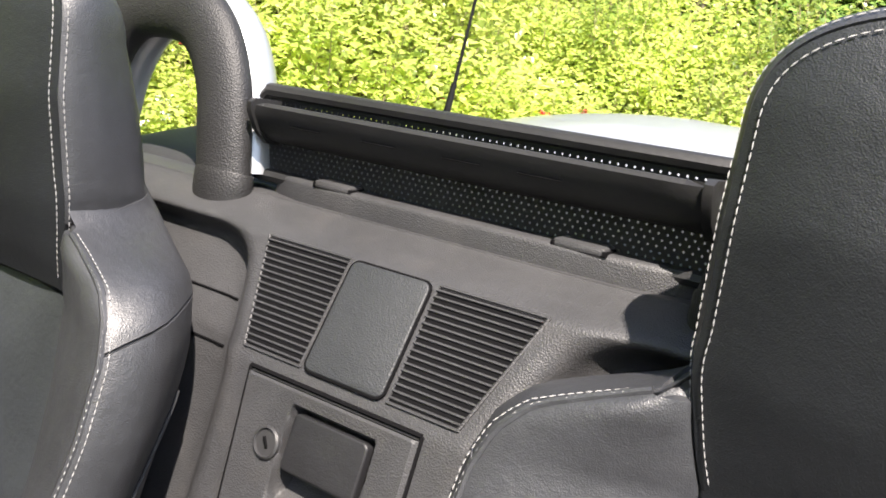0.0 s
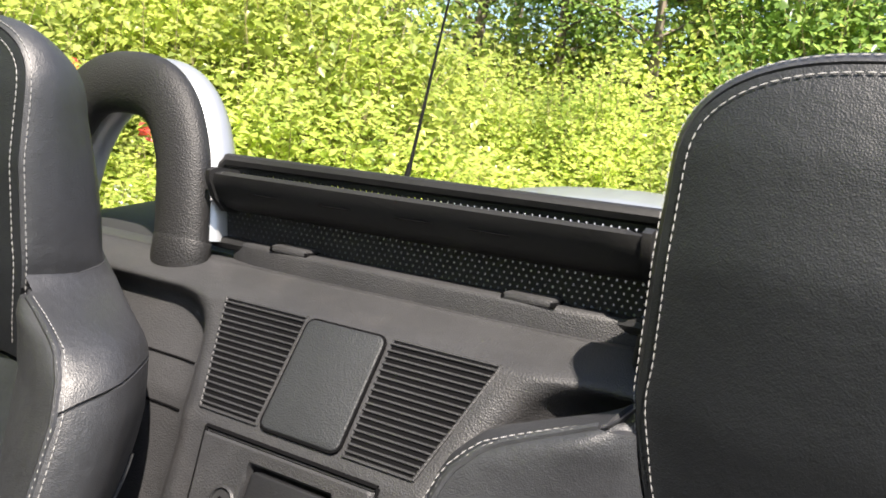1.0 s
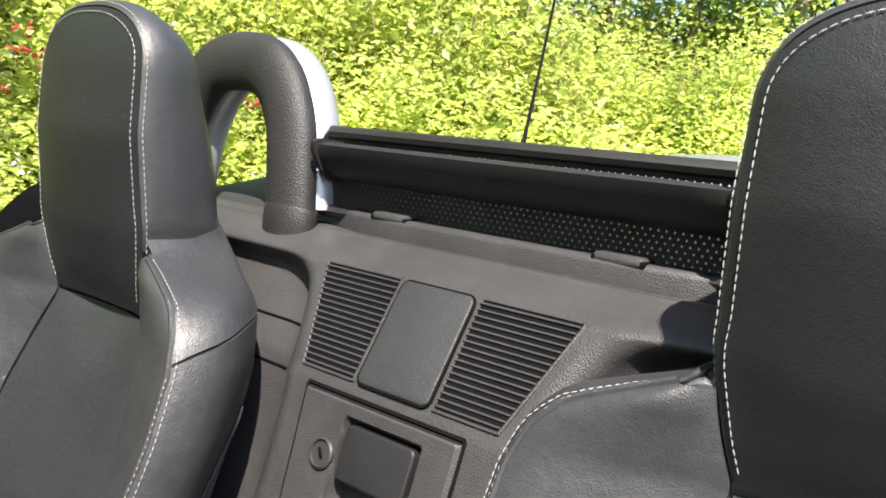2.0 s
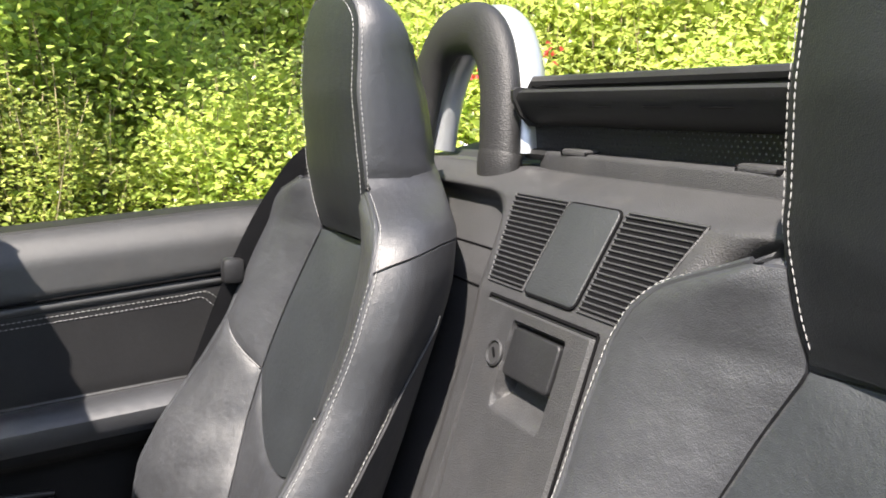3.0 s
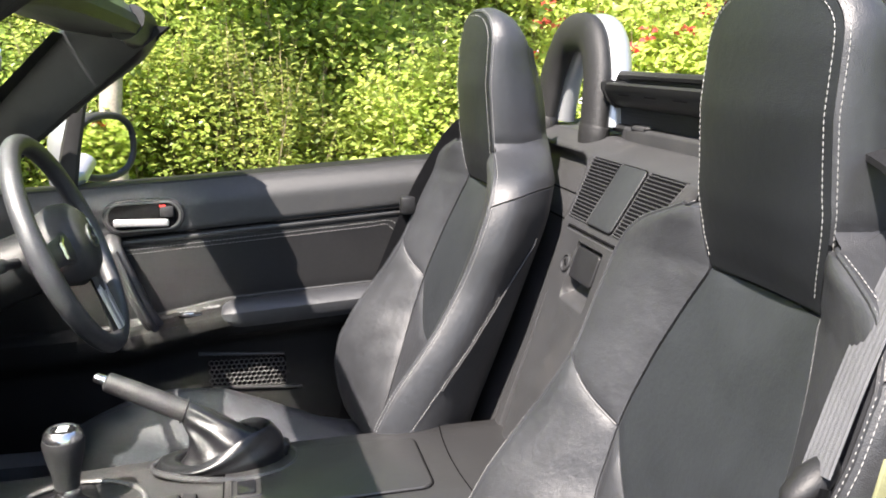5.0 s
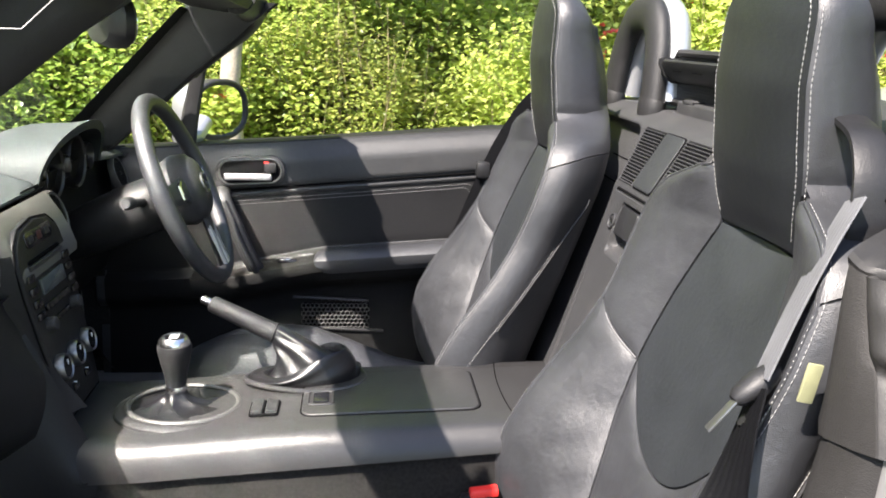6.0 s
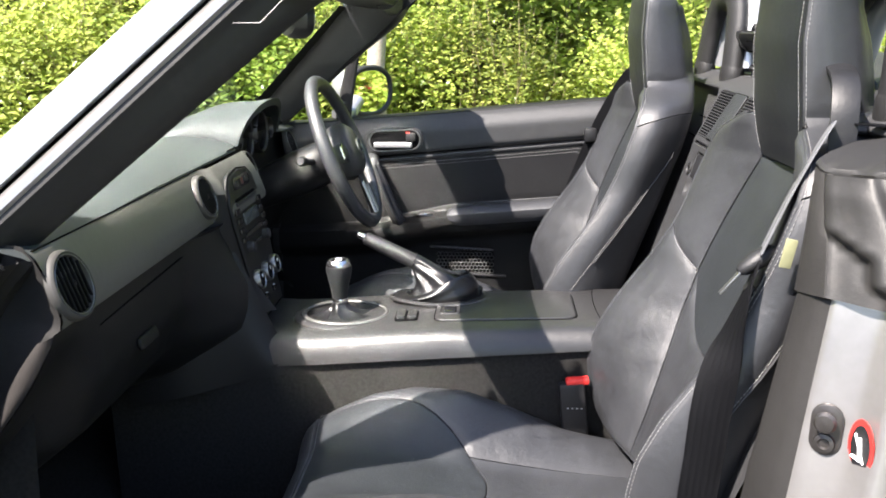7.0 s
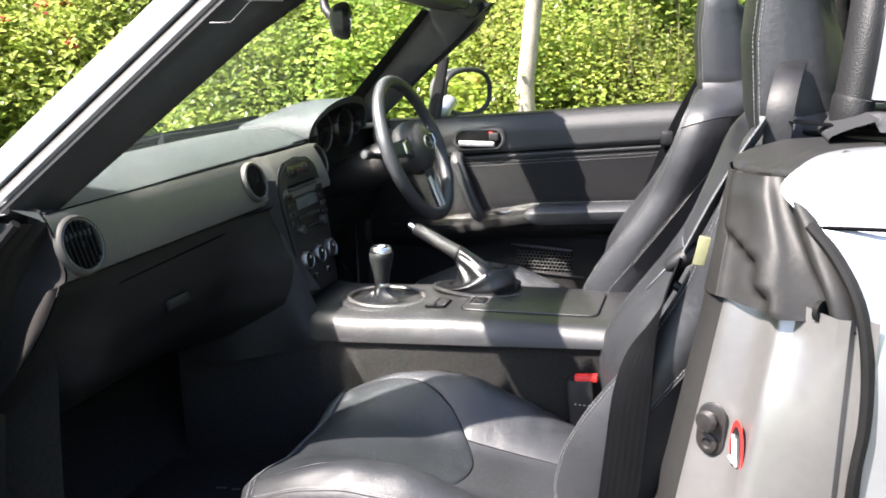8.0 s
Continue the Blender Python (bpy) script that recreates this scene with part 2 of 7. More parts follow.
def part(name, bm, mat, parent=None, label="", sharp=38):
    ob = new(name, finish(name, bm, mat, sharp))
    if parent:
        ob.parent = parent
        base = top_of(parent).matrix_basis
        ob.matrix_parent_inverse = base.inverted() if parent is top_of(parent) else Matrix()
    return tagged(ob, label)


def structure(name, bm, mat, label, category):
    return tagged(part(name, bm, mat), label, category, "", "structure")


def B():
    return bmesh.new()


def grid(bm, rows, closed=False, flip=False):
    vs = [[bm.verts.new(p) for p in r] for r in rows]
    for a, b in zip(vs, vs[1:]):
        n = len(a)
        for i in range(n if closed else n - 1):
            j = (i + 1) % n
            bm.faces.new((a[i], a[j], b[j], b[i]))
    return vs


def cap(bm, ring):
    try:
        bm.faces.new(ring)
    except ValueError:
        pass


def loft(bm, rings, caps=True):
    vs = grid(bm, rings, closed=True)
    if caps:
        cap(bm, vs[0]); cap(bm, vs[-1])
    return vs


def tube(bm, pts, r, n=12, closed=False, flat=1.0, up=None):
    """A tube along pts; r a number or a list; flat squashes it along its second axis."""
    pts = [Vector(p) for p in pts]
    rs = r if isinstance(r, (list, tuple)) else [r] * len(pts)
    rings, side = [], None
    for i, p in enumerate(pts):
        a = pts[(i - 1) % len(pts)] if (closed or i) else p
        b = pts[(i + 1) % len(pts)] if (closed or i < len(pts) - 1) else p
        d = (b - a).normalized()
        if side is None:
            ref = Vector(up) if up else (Vector((0, 0, 1)) if abs(d.z) < 0.9 else Vector((1, 0, 0)))
            side = d.cross(ref).normalized()
        side = (side - d * side.dot(d)).normalized()
        other = d.cross(side)
        rings.append([p + (side * math.cos(t) + other * (math.sin(t) * flat)) * rs[i]
                      for t in (2 * math.pi * k / n for k in range(n))])
    if closed:
        rings.append(rings[0])
        vs = [[bm.verts.new(q) for q in ring] for ring in rings[:-1]]
        for i in range(len(vs)):
            a, b = vs[i], vs[(i + 1) % len(vs)]
            for k in range(n):
                bm.faces.new((a[k], a[(k + 1) % n], b[(k + 1) % n], b[k]))
    else:
        loft(bm, rings)


def box(bm, c, size, bevel=0.0, m=None, seg=2):
    r = bmesh.ops.create_cube(bm, size=1.0)
    vs = r["verts"]
    bmesh.ops.scale(bm, vec=size, verts=vs)
    if bevel:
        es = list({e for v in vs for e in v.link_edges})
        out = bmesh.ops.bevel(bm, geom=es, offset=bevel, segments=seg, affect="EDGES", profile=0.5)
        vs = list({v for f in out["faces"] for v in f.verts} | {v for v in vs if v.is_valid})
    bmesh.ops.transform(bm, matrix=Matrix.Translation(c) @ (m.to_4x4() if m else Matrix()), verts=vs)


def prism(bm, outline, depth, m, bevel=0.0, seg=2):
    """An outline in x, y, raised from 0 to depth along z, set by the matrix m; bevel rounds its upper rim."""
    n = len(outline)
    steps = [(0.0, 0.0)]
    if bevel:
        for k in range(seg + 1):
            a = math.pi / 2 * k / seg
            steps.append((bevel * (1 - math.cos(a)), depth - bevel + bevel * math.sin(a)))
    else:
        steps.append((0.0, depth))
    pts = [Vector((*p, 0)) for p in outline]
    area = sum(a.x * b.y - b.x * a.y for a, b in zip(pts, pts[1:] + pts[:1]))
    sgn = 1 if area > 0 else -1
    norm = []
    for i in range(n):
        d = (pts[(i + 1) % n] - pts[i - 1]).normalized()
        norm.append(Vector((-d.y, d.x, 0)) * sgn)
    rings = [[m @ (pts[i] + norm[i] * ins + Vector((0, 0, h))) for i in range(n)] for ins, h in steps]
    loft(bm, rings)


def rrect(w, h, r, n=5):
    out = []
    for cx, cy, a0 in ((w / 2 - r, h / 2 - r, 0), (-w / 2 + r, h / 2 - r, 90), (-w / 2 + r, -h / 2 + r, 180), (w / 2 - r, -h / 2 + r, 270)):
        for k in range(n + 1):
            a = radians(a0 + 90 * k / n)
            out.append((cx + r * math.cos(a), cy + r * math.sin(a)))
    return out


def oval(a, b, n=28):
    return [(a * math.cos(2 * math.pi * k / n), b * math.sin(2 * math.pi * k / n)) for k in range(n)]


def frame_m(o, xa, ya):
    """A matrix with its origin at o, its x along xa, and its y near ya."""
    x = Vector(xa).normalized()
    z = x.cross(Vector(ya)).normalized()
    y = z.cross(x)
    m = Matrix((x, y, z)).transposed().to_4x4()
    m.translation = o
    return m


def lathe(bm, prof, m, n=28):
    """Turns (radius, height) pairs round the z of m."""
    rings = [[m @ Vector((r * math.cos(a), r * math.sin(a), h)) for a in (2 * math.pi * k / n for k in range(n))] for r, h in prof]
    loft(bm, rings)


def smooth_path(pts, n=8):
    """A rounded curve through pts."""
    P = [Vector(p) for p in pts]
    P = [P[0] * 2 - P[1]] + P + [P[-1] * 2 - P[-2]]
    out = []
    for i in range(1, len(P) - 2):
        for k in range(n):
            t = k / n
            a, b, c, d = P[i - 1], P[i], P[i + 1], P[i + 2]
            out.append(0.5 * ((2 * b) + (c - a) * t + (2 * a - 5 * b + 4 * c - d) * t * t + (3 * b - a - 3 * c + d) * t ** 3))
    return out + [P[-2]]


def stitches(bm, path, step=0.0064, length=0.0048, r=0.00054):
    """Small threads laid end to end along a path."""
    path = [Vector(p) for p in path]
    d, nxt = 0.0, step / 2
    for a, b in zip(path, path[1:]):
        l = (b - a).length
        if l < 1e-9:
            continue
        u = (b - a) / l
        side = u.cross(Vector((0.3, 0.5, 0.8))).normalized()
        other = u.cross(side)
        while nxt < d + l:
            c = a + u * (nxt - d)
            ring = [side * r, other * r, -side * r, -other * r]
            v0 = [bm.verts.new(c - u * length / 2 + q * 0.5) for q in ring]
            v1 = [bm.verts.new(c + q * 1.15) for q in ring]
            v2 = [bm.verts.new(c + u * length / 2 + q * 0.5) for q in ring]
            for p, q in ((v0, v1), (v1, v2)):
                for k in range(4):
                    bm.faces.new((p[k], p[(k + 1) % 4], q[(k + 1) % 4], q[k]))
            nxt += step
        d += l


def table(rows, soften=0.012):
    xs, ys = [r[0] for r in rows], [r[1] for r in rows]
    return lambda z: float(np.mean(np.interp(np.linspace(z - soften, z + soften, 7), xs, ys)))


def smoothstep(a, b, x):
    t = min(1, max(0, (x - a) / (b - a)))
    return t * t * (3 - 2 * t)


# ---- ground ----
def height_sheet(name, x0, x1, y0, y1, nx, ny, f, mat, label, category):
    bm = B()
    grid(bm, [[(x0 + (x1 - x0) * i / nx, y0 + (y1 - y0) * j / ny, f(x0 + (x1 - x0) * i / nx, y0 + (y1 - y0) * j / ny))
               for i in range(nx + 1)] for j in range(ny + 1)])
    return structure(name, bm, mat, label, category)


height_sheet("ground", -600, 600, -600, 600, 60, 60, lambda x, y: -0.02, GRASS, "rough green verge running out to the trees", "ground")
height_sheet("pavement", -7.0, 2.6, -2.6, 9.0, 40, 40, lambda x, y: 0.012 * noise.noise((x * 0.7, y * 0.7, 0)), ASPHALT,
             "worn grey asphalt parking bay under the car", "pavement")


# ---- car body ----
car = thing("sports_car", "silver two-seat open roadster with its roof down", "car", (0, 0.7, 0.0))


def taper(y):
    return 1 - 0.16 * smoothstep(-0.7, -1.35, y) - 0.2 * smoothstep(2.0, 2.85, y)


def haunch(x, y):
    return 0.03 * math.exp(-((abs(x) - 0.58) / 0.17) ** 2) * math.exp(-((y + 0.52) / 0.42) ** 2)


REAR_Z = table([(-1.33, 0.98), (-1.2, 1.075), (-0.95, 1.135), (-0.7, 1.142), (-0.57, 1.115), (-0.50, 1.04), (-0.1, 1.0)], 0.03)
FRONT_Z = table([(1.2, 0.795), (1.45, 0.785), (1.9, 0.75), (2.4, 0.70), (2.75, 0.60), (2.85, 0.5)], 0.08)


def side_profile(y, top):
    """Half of the body's flank, from its shoulder to the sill."""
    return [(0.80, top - 0.03), (0.835, top - 0.09), (0.855, top - 0.19), (0.862, 0.62), (0.855, 0.5), (0.845, 0.36), (0.82, 0.24), (0.78, 0.18)]


def body_skin(name, y0, y1, topz, inner, arch, label):
    """Top and both flanks of one end of the body."""
    n = 44
    for sgn, nm in ((1, "right"), (-1, "left")):
        bm = B()
        rows = []
        for j in range(n + 1):
            y = y0 + (y1 - y0) * j / n
            k = taper(y)
            tz = topz(y)
            row = []
            for i in range(13):
                x = inner(y) + (0.76 - inner(y)) * i / 12
                z = tz + (haunch(x, y) - 0.42 * x * x * smoothstep(1.0, 1.1, tz) if y < 0 else 0.05 * math.exp(-((x - 0.62) / 0.14) ** 2) * (1 - smoothstep(2.2, 2.8, y))) - 0.03 * (x / 0.76) ** 4
                row.append((sgn * x * k, y, z))
            shoulder = row[-1][2]
            prof = [(x, z) for x, z in side_profile(y, shoulder) if z < shoulder - 0.01]
            fine = []
            pts = [(0.76, shoulder)] + prof
            for a, b in zip(pts, pts[1:]):
                for q in range(1, 4):
                    fine.append((a[0] + (b[0] - a[0]) * q / 3, a[1] + (b[1] - a[1]) * q / 3))
            row += [(sgn * x * k, y, z) for x, z in fine]
            rows.append(row[:13 + 18])
        m = min(len(r) for r in rows)
        vs = grid(bm, [r[:m] for r in rows])
        kill = [f for f in bm.faces if (lambda c: abs(c.x) > 0.6 and (c.y - arch) ** 2 + (c.z - 0.31) ** 2 < 0.335 ** 2 and c.z < 0.7)(f.calc_center_median())]
        bmesh.ops.delete(bm, geom=kill, context="FACES")
        for e in bm.edges:
            if e.is_boundary:
                for v in e.verts:
                    d = Vector((v.co.y - arch, v.co.z - 0.31))
                    if abs(v.co.x) > 0.6 and 0.28 < d.length < 0.40 and v.co.z < 0.7:
                        d = d.normalized() * 0.335
                        v.co.y, v.co.z = arch + d.x, 0.31 + d.y
        part(name, bm, PAINT, car, label)


body_skin("rear_wing", -1.32, -0.14, REAR_Z, lambda y: 0.0, -0.46, "silver rear wing and boot")
body_skin("front_wing", 1.40, 2.82, FRONT_Z, lambda y: 0.0, 1.88, "silver bonnet and front wing")
for nm, y, zt in (("rear_bumper", -1.3, 0.80), ("front_bumper", 2.78, 0.55)):
    bm = B()
    s = -1 if y < 0 else 1
    rows = []
    for k in range(9):
        z = 0.2 + (zt - 0.2) * k / 8
        rows.append([(0.70 * math.sin(a), y + s * 0.12 * math.cos(a) * math.sin(math.pi * (0.15 + 0.8 * k / 8)), z) for a in (radians(-90 + 180 * i / 20) for i in range(21))])
    grid(bm, rows)
    part(nm, bm, PAINT, car)
for sx in (-1, 1):
    # cockpit-side end of the rear quarter, and the sill
    lip = smooth_path([(0.690, -0.10, 0.975), (0.700, -0.06, 0.984), (0.732, 0.000, 0.980), (0.766, 0.034, 0.966), (0.784, 0.050, 0.942), (0.806, 0.014, 0.908), (0.842, -0.016, 0.873), (0.862, -0.038, 0.81), (0.868, -0.042, 0.74), (0.867, -0.038, 0.66), (0.864, -0.040, 0.45), (0.84, -0.055, 0.20)], 4)
    tail = smooth_path([(0.690, -0.17, 0.960), (0.700, -0.17, 0.982), (0.725, -0.17, 0.991), (0.762, -0.17, 0.988), (0.806, -0.17, 0.950), (0.834, -0.17, 0.885), (0.852, -0.17, 0.81), (0.862, -0.17, 0.75), (0.864, -0.17, 0.68), (0.863, -0.17, 0.62), (0.857, -0.17, 0.45), (0.80, -0.17, 0.19)], 4)
    bm = B()
    grid(bm, [[(sx * (q.x + 0.006 * math.sin(math.pi * t)), q.y, q.z + 0.003 * math.sin(math.pi * t)) for q in (a.lerp(b, t) for a, b in zip(lip, tail))] for t in (0, 0.04, 0.12, 0.3, 0.5, 0.75, 1)])
    part("rear_quarter_panel", bm, PAINT, car, "silver rear quarter panel")
    bm = B(); tube(bm, [(sx * 0.804, 0.012, 0.909), (sx * 0.824, -0.04, 0.914), (sx * 0.832, -0.10, 0.916), (sx * 0.834, -0.17, 0.912)], 0.0022, 6); part("panel_gap", bm, VOID, car, "dark panel gap")
    bm = B()
    loft(bm, [[(sx * x, y, z) for x, z in ((0.66, 0.12), (0.66, 0.27), (0.69, 0.285), (0.78, 0.275), (0.82, 0.24), (0.82, 0.16), (0.76, 0.12))] for y in (-0.1, 0.3, 0.8, 1.4)])
    part("sill", bm, JAMB, car, "silver painted door sill")
    for y in (-0.46, 1.88):
        bm = B()
        m = frame_m((sx * 0.74, y, 0.315), (0, 1, 0), (0, 0, 1))
        lathe(bm, [(0.20, -0.10), (0.29, -0.10), (0.312, -0.08), (0.315, 0.0), (0.312, 0.08), (0.29, 0.10), (0.20, 0.10)], m, 40)
        tyre = part("tyre", bm, RUBBER, car, "black road tyre")
        bm = B()
        lathe(bm, [(0.21, -0.09), (0.215, 0.0), (0.21, 0.09), (0.19, 0.085), (0.18, 0.0), (0.05, 0.0), (0.05, 0.02), (0.0, 0.02)], m, 40)
        for q in range(5):
            a = 2 * math.pi * q / 5
            for side in (-1, 1):
                tube(bm, [m @ Vector((0.03 * math.cos(a), 0.03 * math.sin(a), side * 0.07)), m @ Vector((0.2 * math.cos(a), 0.2 * math.sin(a), side * 0.08))], 0.018, 8)
        part("rim", bm, STEEL, tyre, "silver alloy rim")

# floor pan, tunnel side and footwell
bm = B()
grid(bm, [[(x, y, 0.12 + 0.18 * smoothstep(1.25, 1.6, y)) for x in np.linspace(-0.70, 0.70, 15)] for y in np.linspace(-0.05, 1.62, 24)])
part("floor_pan", bm, CARPET, car, "black carpeted floor")
bm = B()
grid(bm, [[(x, 1.55, z) for x in np.linspace(-0.74, 0.74, 9)] for z in np.linspace(0.1, 0.86, 9)])
part("front_bulkhead", bm, CARPET, car, "black carpeted footwell end")
for sx in (-1, 1):
    bm = B()
    grid(bm, [[(sx * (0.70 + 0.02 * math.sin(z * 6)), y, z) for y in np.linspace(1.14, 1.56, 9)] for z in np.linspace(0.1, 0.84, 9)])
    part("kick_panel", bm, CARPET, car, "black kick panel in the footwell")
    bm = B()
    EDGE_OUT = smooth_path([(0.772, 1.115, 0.842), (0.788, 1.165, 0.780), (0.790, 1.203, 0.705), (0.790, 1.236, 0.640), (0.790, 1.278, 0.523), (0.79, 1.300, 0.15)], 6)
    EDGE_FAR = smooth_path([(0.786, 1.135, 0.848), (0.800, 1.29, 0.842), (0.812, 1.39, 0.82), (0.815, 1.47, 0.76), (0.815, 1.52, 0.66), (0.81, 1.58, 0.15)], 6)
    rows = []
    for i, b in enumerate(EDGE_OUT):
        q = min(1.0, i / 8)
        a = Vector((0.715 - 0.010 * q, b.y - 0.040 + 0.012 * q, b.z - 0.004))
        rows.append([(sx * p.x, p.y, p.z) for p in (a, a.lerp(b, 0.3) + Vector((0.003, -0.004, 0)), a.lerp(b, 0.55) + Vector((-0.004, 0.005, 0)), a.lerp(b, 0.6) + Vector((0.003, -0.004, 0)), a.lerp(b, 0.85) + Vector((0.004, -0.005, 0)), b)])
    grid(bm, rows)
    part("door_frame_trim", bm, FRAMETRIM, car, "black trim round the door opening")
    bm = B()
    tube(bm, [(sx * (q.x - 0.004), q.y - 0.004, q.z) for q in EDGE_OUT], 0.009, 8)
    part("hinge_seal", bm, RUBBER, car, "black rubber seal")
    bm = B()
    rows = []
    for i, (a, b) in enumerate(zip(EDGE_OUT, EDGE_FAR)):
        d = 0.062 * min(1.0, i / 7)
        rows.append([(sx * q.x, q.y, q.z) for q in (a, a + Vector((-0.3 * d, 0.008, 0)), a.lerp(b, 0.12) + Vector((-d, 0.01, 0)), a.lerp(b, 0.85) + Vector((-d, 0, 0)), a.lerp(b, 0.97) + Vector((-0.3 * d, 0, 0)), b)])
    grid(bm, rows)
    # The lightened colour makes up for light that misses the pillar.
    hp = part("hinge_pillar", bm, PODTRIM, car, "shaded dark hinge pillar")
    bm = B(); prism(bm, [(0.0, 0.0), (0.056, -0.126), (0.092, -0.03), (0.06, 0.012), (0.02, 0.016)], 0.012, frame_m((sx * 0.772, 1.262, 0.684), (0, 1, 0), (0, 0, 1)), 0.003); part("hinge_bracket", bm, HINGEGREY, hp, "grey painted hinge bracket")
    bm = B(); lathe(bm, [(0.0, 0.008), (0.010, 0.008), (0.012, 0.004), (0.014, -0.012)], frame_m((sx * 0.780, 1.305, 0.672), (0, 1, 0), (0, 0, 1)) @ Matrix.Diagonal((1, 1, sx, 1)), 12); part("hinge_bolt", bm, RUBBER, hp, "black hinge bolt")
    # painted strip beside the windscreen's foot
    bm = B()
    rows = []
    for y in np.linspace(1.16, 1.41, 8):
        rows.append([(sx * x, y, 0.832 - 0.040 * smoothstep(1.25, 1.41, y) + 0.05 * math.exp(-((x - 0.62) / 0.14) ** 2) * smoothstep(1.15, 1.41, y) + 0.010 * (1 - smoothstep(1.2, 1.41, y)) - 0.03 * (x / 0.76) ** 4 * smoothstep(1.2, 1.41, y) - (0.0 if x < 0.8 else 0.02 * (x - 0.8) / 0.04)) for x in (0.70 - 0.15 * smoothstep(1.3, 1.41, y), 0.72, 0.74, 0.76, 0.78, 0.79 + 0.05 * smoothstep(1.3, 1.41, y))])
    grid(bm, rows)
    part("scuttle_panel", bm, PAINT, car, "silver panel at the windscreen's foot")

# rear end of the front wing beside the open door
WING_EDGE = smooth_path([(-0.745, 1.150, 0.850), (-0.775, 1.155, 0.848), (-0.805, 1.180, 0.832), (-0.832, 1.220, 0.798), (-0.850, 1.250, 0.755), (-0.860, 1.285, 0.700), (-0.862, 1.310, 0.60), (-0.858, 1.320, 0.50), (-0.840, 1.330, 0.30)], 5)
WING_FAR = smooth_path([(-0.700, 1.412, 0.815), (-0.735, 1.412, 0.802), (-0.770, 1.412, 0.775), (-0.805, 1.412, 0.738), (-0.832, 1.412, 0.688), (-0.852, 1.412, 0.62), (-0.863, 1.412, 0.55), (-0.860, 1.412, 0.45), (-0.842, 1.412, 0.30)], 5)
bm = B()
grid(bm, [[a + Vector((0.024, 0.016, -0.006)), a + Vector((0.006, 0.002, -0.002)), a, a.lerp(b, 0.04) + Vector((-0.003, 0, 0.002))] + [a.lerp(b, k / 6) + Vector((-0.010, 0, 0.006)) * math.sin(math.pi * k / 6) for k in range(1, 7)] for a, b in zip(WING_EDGE, WING_FAR)])
part("front_wing_rear", bm, PAINT, car, "silver rear end of the front wing")

# ---- windscreen frame ----
def gy(z): return 1.165 - 0.977 * (z - 0.91)
def gx(z): return 0.70 - 0.35 * (z - 0.91)
def ry_(z): return 1.09 - 1.25 * (z - 0.89)
def rx_(z): return 0.72 - 0.43 * (z - 0.89)


for sx in (-1, 1):
    trim_rows, seal_rows, strip_rows, paint_rows = [], [], [], []
    for k in range(17):
        z = 0.825 + 0.365 * k / 16
        dz = z - 0.95
        xr, yr, xg, yg = rx_(z), ry_(z), gx(z), gy(z)
        f = smoothstep(1.10, 1.19, z)
        w = 1.105 - 1.092 * dz
        pw = 1.0 if sx < 0 else 0.45
        xe = 0.700 - 0.40 * dz
        yi = 0.962 - 1.177 * dz
        xi = xr - 0.043 - 0.03 * f
        trim_rows.append([(sx * x, y, z) for x, y in ((xe - 0.008, w - 0.040), (xe - 0.040, yi + 0.045), (xe - 0.056, yi + 0.028), (min(xi, xe - 0.060), yi + 0.030), (xi - 0.014, yr - 0.012), (xg - 0.050, yg - 0.045), (xg - 0.035, yg - 0.010), (xg - 0.008, yg - 0.004), (xe - 0.012, w - 0.03))])
        seal_rows.append([(sx * x, y, z) for x, y in ((xe - 0.008, w - 0.036), (xe + 0.002, w - 0.036), (xe + 0.001, w - 0.050), (xe - 0.010, w - 0.064), (xe - 0.016, w - 0.074), (xe - 0.030, yi + 0.052), (xe - 0.044, yi + 0.030), (xe - 0.056, yi + 0.022), (xe - 0.060, yi + 0.034), (xe - 0.030, w - 0.060))])
        strip_rows.append([(sx * x, y, z) for x, y in ((xe - 0.004, w - 0.006), (xe + 0.004, w - 0.008), (xe + 0.010, w - 0.020), (xe + 0.008, w - 0.032), (xe + 0.002, w - 0.038), (xe - 0.006, w - 0.036))])
        paint_rows.append([(sx * x, y, z) for x, y in ((xe + 0.004, w), (xe + 0.011, w + 0.003), (xe + 0.018, w + 0.030 * pw), (xe + 0.017, w + 0.055 * pw), (xe + 0.008, w + 0.070 * pw), (xe - 0.006, w + 0.062 * pw), (xg - 0.012, yg + 0.006), (xe - 0.012, w + 0.004))])
    bm = B(); loft(bm, trim_rows); part("pillar_trim", bm, PILLARTRIM, car, "black plastic windscreen pillar trim")
    bm = B(); loft(bm, seal_rows); part("door_seal", bm, SEALTRIM, car, "weathered black door seal")
    bm = B(); loft(bm, strip_rows); part("pillar_flange", bm, JAMB, car, "narrow silver pillar flange")
    bm = B(); loft(bm, paint_rows); part("windscreen_pillar", bm, PAINT, car, "silver windscreen pillar")
    if sx > 0:
        continue
    bm = B(); tube(bm, [(sx * 0.640, 0.835, 1.131), (sx * 0.639, 0.80, 1.131), (sx * 0.628, 0.765, 1.166)], 0.0008, 5); part("seal_clip", bm, CONSOLE, car, "pale seal clip line")

def arc(x): return (1 - (x / 0.62) ** 2)
bm = B()
loft(bm, [[(x, ry_(1.18) - 0.005 + 0.05 * arc(x) + dy, 1.172 + 0.035 * arc(x) + dz) for dy, dz in
           ((0.0, 0.0), (0.01, -0.014), (0.08, -0.012), (0.165, 0.002), (0.165, 0.016), (0.08, 0.022), (0.01, 0.02))] for x in np.linspace(-0.60, 0.60, 25)])
part("header_trim", bm, PILLARTRIM, car, "black windscreen header trim")
bm = B()
